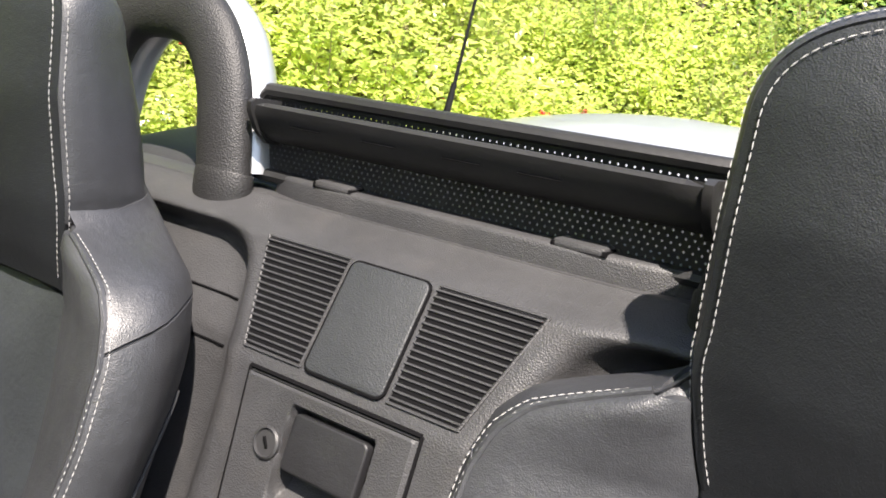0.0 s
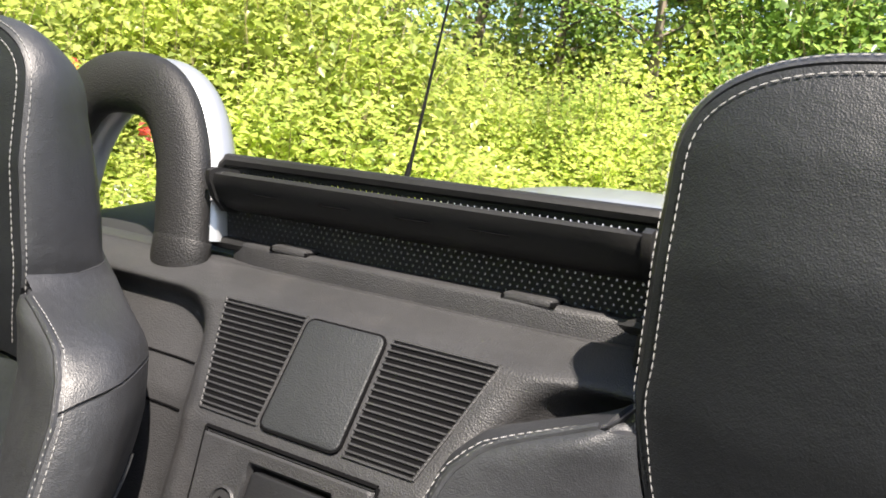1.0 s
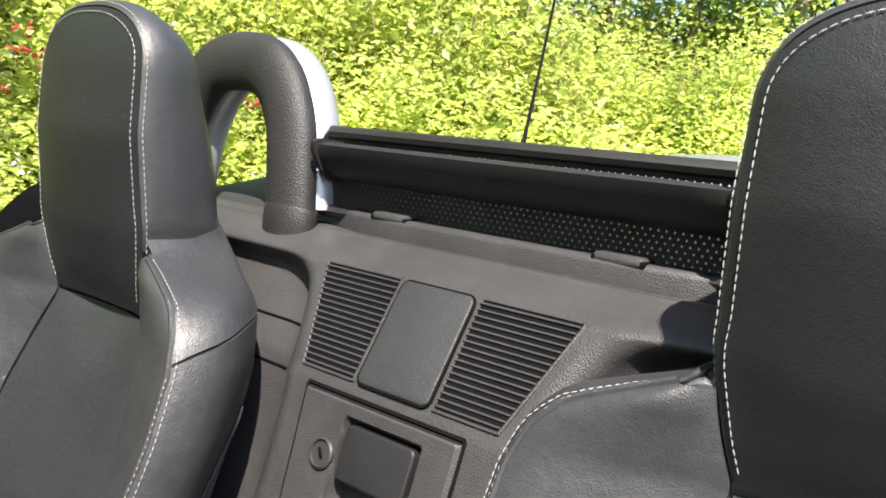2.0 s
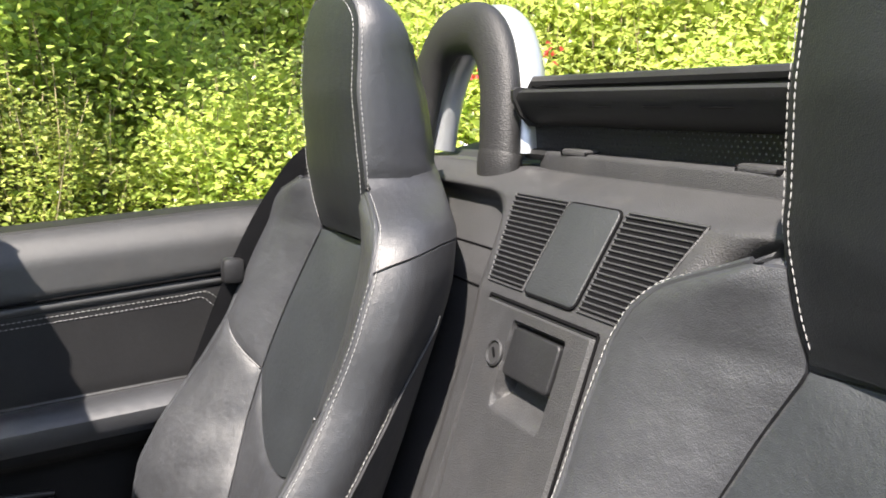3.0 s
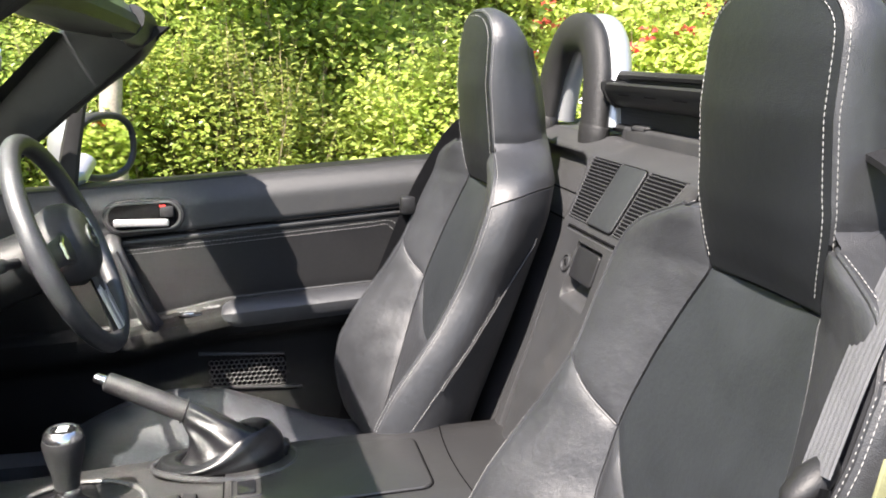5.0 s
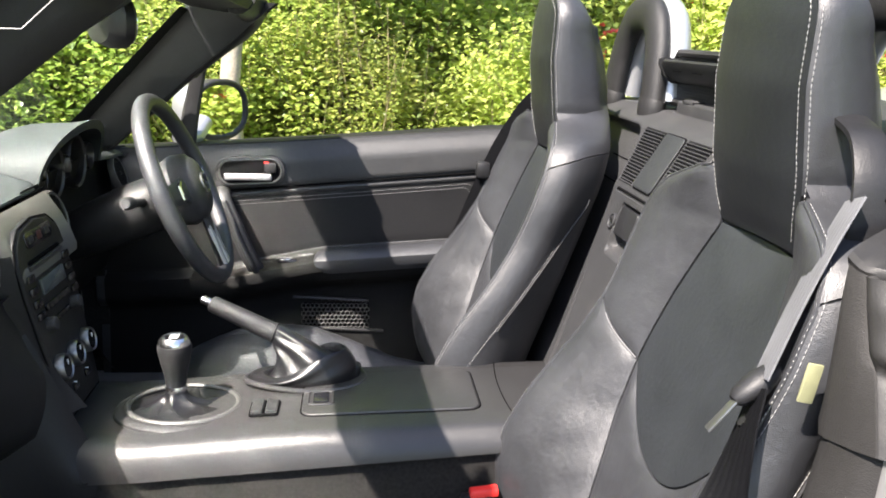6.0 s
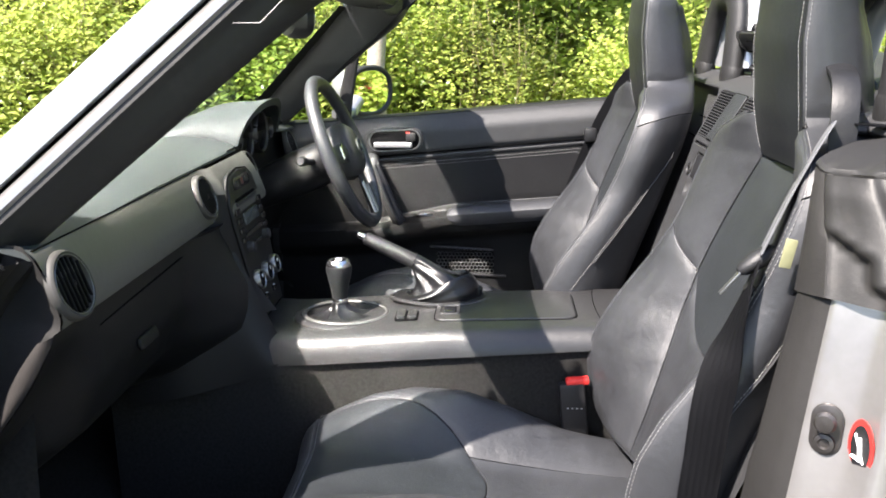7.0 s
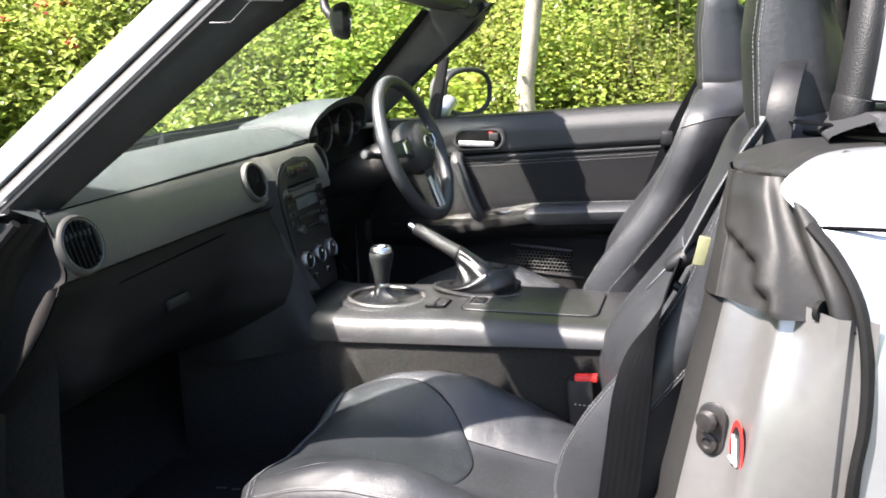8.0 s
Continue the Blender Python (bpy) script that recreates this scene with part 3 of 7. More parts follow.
loft(bm, [[(x, ry_(1.18) + 0.05 * arc(x) + dy, 1.172 + 0.035 * arc(x) + dz) for dy, dz in
           ((0.01, 0.02), (0.015, 0.036), (0.07, 0.042), (0.13, 0.028), (0.150, 0.014), (0.08, 0.023))] for x in np.linspace(-0.605, 0.605, 25)])
part("windscreen_header", bm, PAINT, car, "silver windscreen header rail")
bm = B()
front, back = [], []
for j in range(13):
    t = j / 12
    z = 0.845 + (1.178 - 0.845) * t
    r0 = []
    for i in range(25):
        u = -1 + 2 * i / 24
        x = u * (gx(z) - 0.012)
        r0.append(Vector((x, gy(z) - 0.006 + (0.16 * (1 - t) + 0.055 * t) * (1 - u * u), z + 0.03 * t * (1 - u * u))))
    front.append(r0)
    back.append([p + Vector((0, -0.0025, -0.003)) for p in r0])
va, vb = grid(bm, front), grid(bm, back)
for a, b in ((va[0], vb[0]), (va[-1], vb[-1])):
    for i in range(24):
        bm.faces.new((a[i], a[i + 1], b[i + 1], b[i]))
windscreen = part("windscreen", bm, GLASS, car, "clear curved windscreen glass")
windscreen.visible_shadow = False
for sx in (-1, 1):
    bm = B()
    rows = []
    for j in range(13):
        t = j / 12
        z = 0.85 + (1.176 - 0.85) * t
        rows.append([(sx * u * (gx(z) - 0.012), gy(z) - 0.013 + (0.16 * (1 - t) + 0.055 * t) * (1 - u * u), z + 0.03 * t * (1 - u * u) - 0.006) for u in (0.885, 0.92, 0.96, 1.0)])
    grid(bm, rows)
    part("glass_border", bm, NET if sx < 0 else PILLARTRIM, windscreen, "black printed border of the glass")
    if sx < 0:
        continue
    bm = B(); tube(bm, smooth_path([(sx * 0.632, 0.90, 1.03), (sx * 0.612, 0.825, 1.10), (sx * 0.588, 0.775, 1.15), (sx * 0.545, 0.757, 1.180), (sx * 0.46, 0.770, 1.194)], 6), [0.012 + 0.024 * smoothstep(0, 12, i) for i in range(25)], 12, flat=0.75)
    part("corner_trim", bm, PILLARTRIM, car, "black trim at the windscreen corner")
bm = B()
grid(bm, [[(x, 1.24 + 0.16 * (1 - (x / 0.7) ** 2) + d, 0.842 - 0.02 * (d > 0.05)) for x in np.linspace(-0.72, 0.72, 21)] for d in (-0.03, 0.0, 0.06, 0.13)])
part("cowl", bm, DARK, car, "black plastic scuttle below the windscreen")
for x0, x1 in ((-0.62, -0.02), (-0.02, 0.5)):
    bm = B()
    pts = [(x0 + (x1 - x0) * t, 1.30 + 0.13 * (1 - ((x0 + (x1 - x0) * t) / 0.7) ** 2), 0.865 + 0.004 * math.sin(t * 9)) for t in np.linspace(0, 1, 9)]
    tube(bm, pts, 0.008, 6)
    tube(bm, [(x0 + 0.02, 1.40, 0.85), pts[1], pts[4]], 0.010, 6)
    part("wiper", bm, RUBBER, car, "black windscreen wiper")

# ---- rear bulkhead, deck and jambs ----
PZ = table([(0.10, 0.33), (0.45, 0.21), (0.53, 0.18), (0.83, 0.083), (0.885, 0.066), (0.895, 0.060), (0.988, 0.005), (1.0, -0.025), (1.012, -0.06)], 0.004)
XR = table([(0.1, 0.104), (0.45, 0.106), (0.86, 0.117), (0.90, 0.127), (0.94, 0.141), (0.97, 0.156), (0.99, 0.174), (1.0, 0.198), (1.012, 0.25)], 0.008)


def bulk_y(x, z):
    """The centre panel rolls over a round edge into a recess behind each seat."""
    a, b = abs(x) - XR(z), (1.003 - z) * 1.35
    k = 0.05
    h = max(k - abs(a - b), 0) / k
    e = min(a, b) - h * h * k / 4
    r, deep = 0.034, 0.040 if x > 0 else 0.058
    drop = 0.0
    if e > 0:
        drop = r * (1 - math.sqrt(max(0.0, 1 - (e / r) ** 2))) if e < 0.86 * r else 0.49 * r + (e - 0.86 * r) * 1.9
        drop = deep * math.tanh(drop / deep * 1.15)
    well = smoothstep(0.880, 0.874, z) * smoothstep(-0.092, -0.088, x) * smoothstep(0.098, 0.094, x) * smoothstep(0.45, 0.5, z)
    return PZ(z) - drop * (1 - 0.5 * smoothstep(0.8, 0.5, z)) - 0.03 * well


bm = B()
zs = list(np.linspace(0.12, 0.86, 26)) + list(np.linspace(0.864, 1.012, 90))
xs = list(np.linspace(-0.68, -0.31, 14)) + list(np.linspace(-0.30, 0.30, 261)) + list(np.linspace(0.31, 0.68, 14))
grid(bm, [[(x, bulk_y(x, z), z) for x in xs] for z in zs])
bulkhead = thing("rear_bulkhead", "grained black plastic rear bulkhead trim with speaker grilles and locker", "car trim", (0, 0.2, 0.12))
part("bulkhead_panel", bm, BULK, bulkhead)
bm = B()
grid(bm, [[(x, y, 1.0115 - 0.012 * smoothstep(0.62, 0.70, abs(x))) for x in np.linspace(-0.70, 0.70, 29)] for y in (-0.055, -0.1, -0.16, -0.22)])
part("deck_base", bm, BULK, bulkhead, "black deck behind the seats")
# raised strip under the wind deflector
bm = B()
outline = [(-0.27, 0.075), (-0.262, 0.045), (-0.235, 0.018), (-0.19, 0.004), (-0.12, 0.0), (0.12, 0.0), (0.19, 0.004), (0.235, 0.018), (0.262, 0.045), (0.27, 0.075)]
m = frame_m((0, -0.060, 1.008), (1, 0, 0), (0, -1, 0))
m = Matrix(((1, 0, 0, 0), (0, -1, 0, -0.060), (0, 0, 1, 1.008), (0, 0, 0, 1)))
prism(bm, outline, 0.026, m, 0.006, 3)
part("deck_strip", bm, BULK, bulkhead, "raised dusty black plastic deck strip")
for c in (0.141, -0.138):
    bm = B()
    box(bm, (c, -0.078, 1.034), (0.05, 0.034, 0.010), 0.004)
    part("hinge_cover", bm, BULK, bulkhead, "small black hinge cover")
    bm = B()
    box(bm, (c, -0.0795, 1.0335), (0.0525, 0.036, 0.0055), 0.001)
    part("hinge_gap", bm, VOID, bulkhead)

# the slope that carries grilles and lid: along x, and up the slope
SL = Vector((0, -0.055, 0.093)).normalized()
SN = Vector((0, 0.093, 0.055)).normalized()


def slope(x, z, out=0.0):
    return Vector((x, PZ(z), z)) + SN * out


for s in (1, -1):
    grille = None
    bm = B()
    n = 12
    rows = []
    for k in range(n + 1):
        z = 0.898 + 0.088 * k / n
        a, b = 0.0505, 0.118 + 0.034 * (k / n)
        rows.append([slope(s * a, z, 0.0012), slope(s * b, z, 0.0012)])
    grid(bm, rows)
    grille = part("speaker_grille", bm, VOID, bulkhead, "black slatted speaker grille")
    count = 17
    for k in range(count):
        z = 0.9005 + 0.0835 * k / (count - 1)
        a, b = 0.0495, 0.119 + 0.034 * (z - 0.898) / 0.088
        bm = B()
        p, q = slope(s * a, z, 0.002), slope(s * b, z, 0.002)
        tube(bm, [p, q], 0.0012, 6)
        part("slat", bm, BULK, grille)
    bm = B()
    for p, q in (((0.049, 0.8965), (0.049, 0.9875)), ((0.049, 0.9875), (0.1545, 0.9875)), ((0.1545, 0.9875), (0.119, 0.8965)), ((0.119, 0.8965), (0.049, 0.8965))):
        tube(bm, [slope(s * p[0], p[1], 0.001), slope(s * q[0], q[1], 0.001)], 0.0016, 6)
    part("grille_rim", bm, BULK, grille)
m = frame_m(slope(0, 0.9415, 0.001), (-1, 0, 0), SL)
bm = B(); prism(bm, rrect(0.091, 0.110, 0.010), 0.0022, m, 0.001); part("lid_gap", bm, VOID, bulkhead)
m = frame_m(slope(0, 0.9415, 0.001), (-1, 0, 0), SL)
bm = B(); prism(bm, rrect(0.087, 0.106, 0.008), 0.0034, m, 0.0018, 3); part("cubby_lid", bm, CHEEKLID, bulkhead, "leather-grained cover between the grilles")
for x0, x1, zz in ((0.185, 0.33, 0.915), (0.178, 0.33, 0.872)):
    bm = B(); tube(bm, [(x, bulk_y(x, zz) + 0.0006, zz) for x in np.linspace(x0, x1, 10)], 0.0014, 5); part("trim_seam", bm, VOID, bulkhead)
# locker below
LN = Vector((0, 0.30, 0.097)).normalized()
LS = Vector((0, -0.097, 0.30)).normalized()


def low(x, z, out=0.0):
    return Vector((x, PZ(z), z)) + LN * out


def locker_pt(u, z, out):
    """u 0..1 from the door's edge by the tunnel to the other; the door narrows downwards."""
    x0, x1 = -0.092, 0.101 - 0.10 * (0.884 - z)
    return low(x0 + (x1 - x0) * u, z, out)


bm = B()
rim = [(0, 0.884), (1, 0.884), (1, 0.50), (0, 0.50)]
for (ua, za), (ub, zb) in zip(rim, rim[1:] + rim[:1]):
    tube(bm, [locker_pt(ua + (ub - ua) * k / 8, za + (zb - za) * k / 8, 0.0004) for k in range(9)], 0.0022, 6)
part("locker_gap", bm, VOID, bulkhead, "dark joint round the locker door")


def recess(x, z):
    """Depth of the finger recess in the locker door."""
    side = smoothstep(-0.0550, -0.0515, x) * smoothstep(0.0375, 0.034, x)
    return -0.024 * side * smoothstep(0.868, 0.8645, z) * smoothstep(0.778, 0.806, z)


bm = B()
zz_ = sorted(set([round(0.502 + 0.02 * k, 4) for k in range(13)] + [round(0.768 + 0.0022 * k, 4) for k in range(52)]))
rows = []
for z in zz_:
    x0, x1 = -0.092, 0.101 - 0.10 * (0.884 - z)
    row = []
    for k in range(91):
        x = x0 + (x1 - x0) * k / 90
        edge = min(x - x0, x1 - x, 0.8822 - z)
        row.append(low(x, z, 0.0055 - 0.004 * (1 - smoothstep(0.0, 0.004, edge)) + recess(x, z)))
    rows.append(row)
grid(bm, rows)
locker = part("locker_door", bm, BULK, bulkhead, "black lockable storage door with a finger recess")
m = frame_m(low(0.052, 0.831, 0.005), (-1, 0, 0), LS)
bm = B(); lathe(bm, [(0.0, 0.0), (0.0145, 0.0), (0.0145, 0.003), (0.0125, 0.0045), (0.0115, 0.002), (0.0, 0.002)], m, 24); part("key_lock", bm, SMOOTHTRIM, locker, "round black key lock")
bm = B(); box(bm, low(0.052, 0.831, 0.0085), (0.0025, 0.002, 0.011), 0.0005, Matrix.Rotation(radians(20), 3, "Y")); part("keyhole", bm, VOID, locker)
m = frame_m(low(-0.0087, 0.8395, -0.003), (-1, 0, 0), LS)
bm = B(); prism(bm, rrect(0.082, 0.050, 0.006), 0.009, m, 0.0025, 3); part("locker_handle", bm, DARK, locker, "smooth black pull handle")

# ---- roll hoops ----
for s in (1, -1):
    hoop = thing("roll_hoop", "black padded roll hoop with a silver rear cover", "roll hoop", (s * 0.395, -0.05, 1.02), "roll hoops")
    xi, xo = 0.284, 0.545
    pts = [(s * xi, -0.045, 1.02), (s * (xi + 0.010), -0.05, 1.075), (s * (xi + 0.024), -0.056, 1.125), (s * (xi + 0.052), -0.060, 1.170), (s * (xi + 0.096), -0.062, 1.194),
           (s * (xo - 0.090), -0.062, 1.194), (s * (xo - 0.046), -0.060, 1.168), (s * (xo - 0.018), -0.055, 1.12), (s * (xo - 0.006), -0.05, 1.07), (s * xo, -0.045, 1.02)]
    bm = B(); tube(bm, smooth_path(pts, 6), 0.037, 24, flat=0.62, up=(0, 1, 0)); part("padding", bm, HOOPVINYL, hoop, "black grained padding")
    rear = [Vector(p) + Vector((0, -0.036, 0.002)) for p in pts]
    bm = B(); tube(bm, smooth_path(rear, 6), 0.034, 20, flat=0.85, up=(0, 1, 0)); part("rear_cover", bm, PAINT, hoop, "silver rear cover")
    for x in (xi, xo):
        bm = B(); tube(bm, [(s * x, -0.045, 0.998), (s * x, -0.045, 1.008), (s * x, -0.046, 1.026), (s * x, -0.0465, 1.0285)], [0.0385, 0.0392, 0.0388, 0.0372], 24, flat=0.66, up=(0, 1, 0)); part("collar", bm, HOOPVINYL, hoop, "black base collar")

# ---- wind deflector ----
wind = thing("wind_deflector", "black perforated wind deflector with a fold-out flap", "wind deflector", (0, -0.085, 1.034))
bm = B()
W = 0.278
pts = [(-W + 0.012, -0.080, 1.028), (-W + 0.003, -0.080, 1.032), (-W, -0.080, 1.042), (-W, -0.083, 1.105), (-W + 0.016, -0.084, 1.120), (W - 0.016, -0.084, 1.120), (W, -0.083, 1.105), (W, -0.080, 1.042), (W - 0.003, -0.080, 1.032), (W - 0.012, -0.080, 1.028)]
tube(bm, [Vector(p) for p in pts], [0.0075] * 10, 8, closed=True)
part("deflector_frame", bm, DEFLECT, wind, "black rigid frame")
bm = B()
box(bm, (0, -0.086, 1.1225), (2 * W - 0.02, 0.014, 0.010), 0.004)
part("top_rail", bm, DEFLECT, wind, "black top rail")


def mesh_plate(x0, x1, z0, z1, nx, nz, y, hole):
    """A plate with real round holes, its alternate rows shifted by half a pitch."""
    bm = B()
    px, pz = (x1 - x0) / nx, (z1 - z0) / nz
    k = 8
    for j in range(nz):
        for i in range(nx):
            cx = x0 + px * (i + 0.5 + (0.25 if j % 2 else -0.25))
            cz = z0 + pz * (j + 0.5)
            outer, ring, deep = [], [], []
            for q in range(k):
                a = 2 * math.pi * q / k
                ox, oz = math.cos(a), math.sin(a)
                sc = 1 / max(abs(ox), abs(oz))
                outer.append(bm.verts.new((cx + ox * sc * px / 2, y, cz + oz * sc * pz / 2)))
                ring.append(bm.verts.new((cx + ox * hole, y, cz + oz * hole)))
                deep.append(bm.verts.new((cx + ox * hole, y - 0.002, cz + oz * hole)))
            for q in range(k):
                r = (q + 1) % k
                bm.faces.new((outer[q], outer[r], ring[r], ring[q]))
                bm.faces.new((ring[q], ring[r], deep[r], deep[q]))
    return bm


part("lower_mesh", mesh_plate(-0.268, 0.268, 1.034, 1.0765, 70, 8, -0.0825, 0.00118), DEFLECT, wind, "perforated black mesh")
part("upper_mesh", mesh_plate(-0.262, 0.262, 1.0985, 1.1165, 70, 3, -0.0835, 0.00125), DEFLECT, wind, "perforated black mesh")
bm = B()
rows = []
for i in range(27):
    x = -0.244 + 0.488 * i / 26
    e = smoothstep(0.238, 0.244, abs(x)) * 0.006
    rows.append([(x, -0.042 - e, 1.1085 - e), (x, -0.039 - e, 1.105), (x, -0.042, 1.096), (x, -0.052, 1.080), (x, -0.066, 1.069), (x, -0.080, 1.0655), (x, -0.081, 1.069), (x, -0.066, 1.076), (x, -0.050, 1.096), (x, -0.047 - e, 1.1085 - e)])
loft(bm, rows)
part("flap", bm, DEFLECT, wind, "black fold-out flap")
for s in (1, -1):
    bm = B()
    prism(bm, [(-0.084, 1.062), (-0.064, 1.064), (-0.048, 1.078), (-0.037, 1.098), (-0.037, 1.108), (-0.045, 1.112), (-0.080, 1.110)], 0.008, Matrix(((0, 0, s, s * 0.240), (1, 0, 0, 0), (0, 1, 0, 0), (0, 0, 0, 1))), 0.002)
    part("flap_end", bm, DEFLECT, wind, "black flap end cap")
for c in (0.17, 0.075, -0.02, -0.10):
    bm = B(); box(bm, (c, -0.0463, 1.0885), (0.042, 0.0022, 0.0010), 0.0006, Matrix.Rotation(radians(-30), 3, "X")); part("flap_slot", bm, VOID, wind)

# ---- folded soft top ----
soft = thing("folded_soft_top", "black folded fabric soft top behind the seats", "soft top", (0, -0.3, 0.99))
bm = B()
grid(bm, [[(x, y, 1.004 + (0.056 + 0.006 * math.sin(x * 9)) * math.sin(math.pi * min(1, max(0.02, (y + 0.50) / 0.40))) ** 0.6 * (1 - smoothstep(0.52, 0.68, abs(x))) + 0.004 * noise.noise((x * 6, y * 9, 2)))
           for x in np.linspace(-0.68, 0.68, 41)] for y in np.linspace(-0.50, -0.10, 17)])
part("fabric", bm, SHELL, soft)

# ---- aerial ----
aerial = thing("radio_aerial", "thin black whip aerial on a rubber base", "aerial", (0.64, -0.97, 1.0))
bm = B(); tube(bm, [(0.645, -0.972, 0.985), (0.640, -0.970, 1.02), (0.629, -0.964, 1.07), (0.612, -0.955, 1.14)], [0.022, 0.013, 0.009, 0.0062], 10); part("aerial_base", bm, RUBBER, aerial)
bm = B(); tube(bm, [(0.626, -0.963, 1.075), (0.552, -0.923, 1.40), (0.50, -0.895, 1.63)], [0.0048, 0.003, 0.0018], 8); part("whip", bm, RUBBER, aerial)

# ---- seats ----
def yline(z): return 0.131 + 0.36 * (0.697 - z)


HALF = table([(0.36, 0.242), (0.45, 0.256), (0.55, 0.258), (0.67, 0.254), (0.77, 0.242), (0.84, 0.246), (0.90, 0.241), (0.93, 0.230), (0.952, 0.209),
              (0.97, 0.166), (0.982, 0.134), (1.0, 0.118), (1.03, 0.114), (1.11, 0.112), (1.25, 0.108)], 0.004)
SEAM_X = table([(0.36, 0.070), (0.45, 0.085), (0.55, 0.115), (0.62, 0.140), (0.697, 0.150), (0.74, 0.147), (0.80, 0.136), (0.86, 0.117), (0.913, 0.096), (0.95, 0.106), (1.0, 0.116), (1.3, 0.116)], 0.01)
PAD_C = table([(0.90, 0.047), (0.92, 0.052), (0.95, 0.066), (1.0, 0.082), (1.1, 0.094), (1.17, 0.090), (1.205, 0.082), (1.24, 0.070)], 0.006)
PAD_E = table([(0.90, 0.052), (0.95, 0.062), (1.0, 0.068), (1.1, 0.077), (1.17, 0.074), (1.205, 0.068), (1.24, 0.060)], 0.006)
WING = table([(0.30, 0.255), (0.36, 0.285), (0.417, 0.303), (0.48, 0.311), (0.54, 0.299), (0.60, 0.268), (0.65, 0.233), (0.70, 0.198), (0.76, 0.163), (0.80, 0.145), (0.85, 0.127), (0.90, 0.110), (0.93, 0.101), (0.955, 0.090), (0.985, 0.072)], 0.012)
BACK_Y = table([(0.36, 0.16), (0.55, 0.095), (0.70, 0.04), (0.85, -0.012), (0.95, -0.042), (1.0, -0.052), (1.05, -0.047), (1.1, -0.038), (1.15, -0.022), (1.2, -0.002), (1.24, 0.012)], 0.01)
BACK_X = table([(0.36, 0.20), (0.7, 0.205), (0.88, 0.205), (0.94, 0.18), (0.98, 0.12), (1.01, 0.080), (1.1, 0.076), (1.25, 0.070)], 0.008)


def seam_x(z): return min(SEAM_X(z), HALF(z))
def seam_y(z): return yline(z) if z < 0.905 else max(PAD_E(z), 0) if z > 0.925 else yline(z) + (PAD_E(z) - yline(z)) * (z - 0.905) / 0.02
def mid_y(z): return yline(z) - 0.012 if z < 0.913 else PAD_C(z)
def wing_y(z): return WING(z) if z < 0.985 else PAD_E(z)


def front_pt(s, u, z):
    """u 0..1 from the middle to the seam, 1..2 from the seam to the outer edge."""
    if u <= 1:
        return Vector((s * seam_x(z) * u, mid_y(z) + (seam_y(z) - mid_y(z)) * u * u, z))
    v = u - 1
    a, b = seam_x(z), HALF(z)
    y = seam_y(z) + (wing_y(z) - seam_y(z)) * v ** 1.08 + 0.010 * math.sin(math.pi * v) * min(1, (b - a) / 0.06)
    return Vector((s * (a + (b - a) * v), y, z))


def side_pt(s, t, z):
    """t 0..1 from the outer edge round to the middle of the back."""
    b = 0.017 * (1 - smoothstep(0.945, 1.0, z)) + 0.003
    w, yw, wb, yb = HALF(z), wing_y(z), BACK_X(z), BACK_Y(z)
    pts = [(w, yw), (w + b * 0.55, yw - 0.012), (w + b, yw - 0.36 * (yw - yb)), (max(wb + 0.014, w * 0.93 + 0.4 * b), yb + 0.30 * (yw - yb)), (wb, yb + 0.012), (wb * 0.75, yb), (0.0, yb - 0.006)]
    k = t * (len(pts) - 1)
    i = min(int(k), len(pts) - 2)
    f = k - i
    p = [Vector((*pts[max(0, min(len(pts) - 1, i + q))], 0)) for q in (-1, 0, 1, 2)]
    q = 0.5 * (2 * p[1] + (p[2] - p[0]) * f + (2 * p[0] - 5 * p[1] + 4 * p[2] - p[3]) * f * f + (3 * p[1] - p[0] - 3 * p[2] + p[3]) * f ** 3)
    return Vector((s * max(0.0, q.x), q.y, z))


HEAD_TOP, HEAD_SHOULDER = 1.226, 1.158


def head_top(u):
    """Upper edge of the head pad: a wide arch with round shoulders."""
    return HEAD_SHOULDER + (HEAD_TOP - HEAD_SHOULDER) * max(0.0, 1 - abs(u) ** 2.5) ** (1 / 2.5)


def pad_pt(u, v):
    """u -1..1 across the head pad, v 0..1 from its lower edge to the arch."""
    z = 0.915 + (head_top(u) - 0.915) * v
    e = PAD_E(z) * smoothstep(0.905, 0.93, z) + yline(z) * (1 - smoothstep(0.905, 0.93, z))
    return Vector((seam_x(z) * u, PAD_C(z) + (e - PAD_C(z)) * abs(u) ** 2.2, z))


def head_rim(n_side=26, n_top=40, z0=0.985):
    """Round the pad's edge from one neck over the arch to the other: place and outward direction."""
    pts = []
    for k in range(n_side):
        z = z0 + (HEAD_SHOULDER - z0) * k / n_side
        pts.append(Vector((-seam_x(z), PAD_E(z), z)))
    for k in range(n_top + 1):
        a = math.pi * k / n_top
        u = -math.copysign(abs(math.cos(a)) ** (2 / 2.5), math.cos(a))
        pts.append(pad_pt(u, 1.0))
    pts += [Vector((-q.x, q.y, q.z)) for q in pts[:n_side][::-1]]
    out = []
    for i, q in enumerate(pts):
        d = pts[min(len(pts) - 1, i + 1)] - pts[max(0, i - 1)]
        d.y = 0
        out.append(Vector((-d.z, 0, d.x)).normalized())
    for _ in range(3):
        out = [(out[max(0, i - 1)] + out[i] * 2 + out[min(len(out) - 1, i + 1)]).normalized() for i in range(len(out))]
    return pts, out


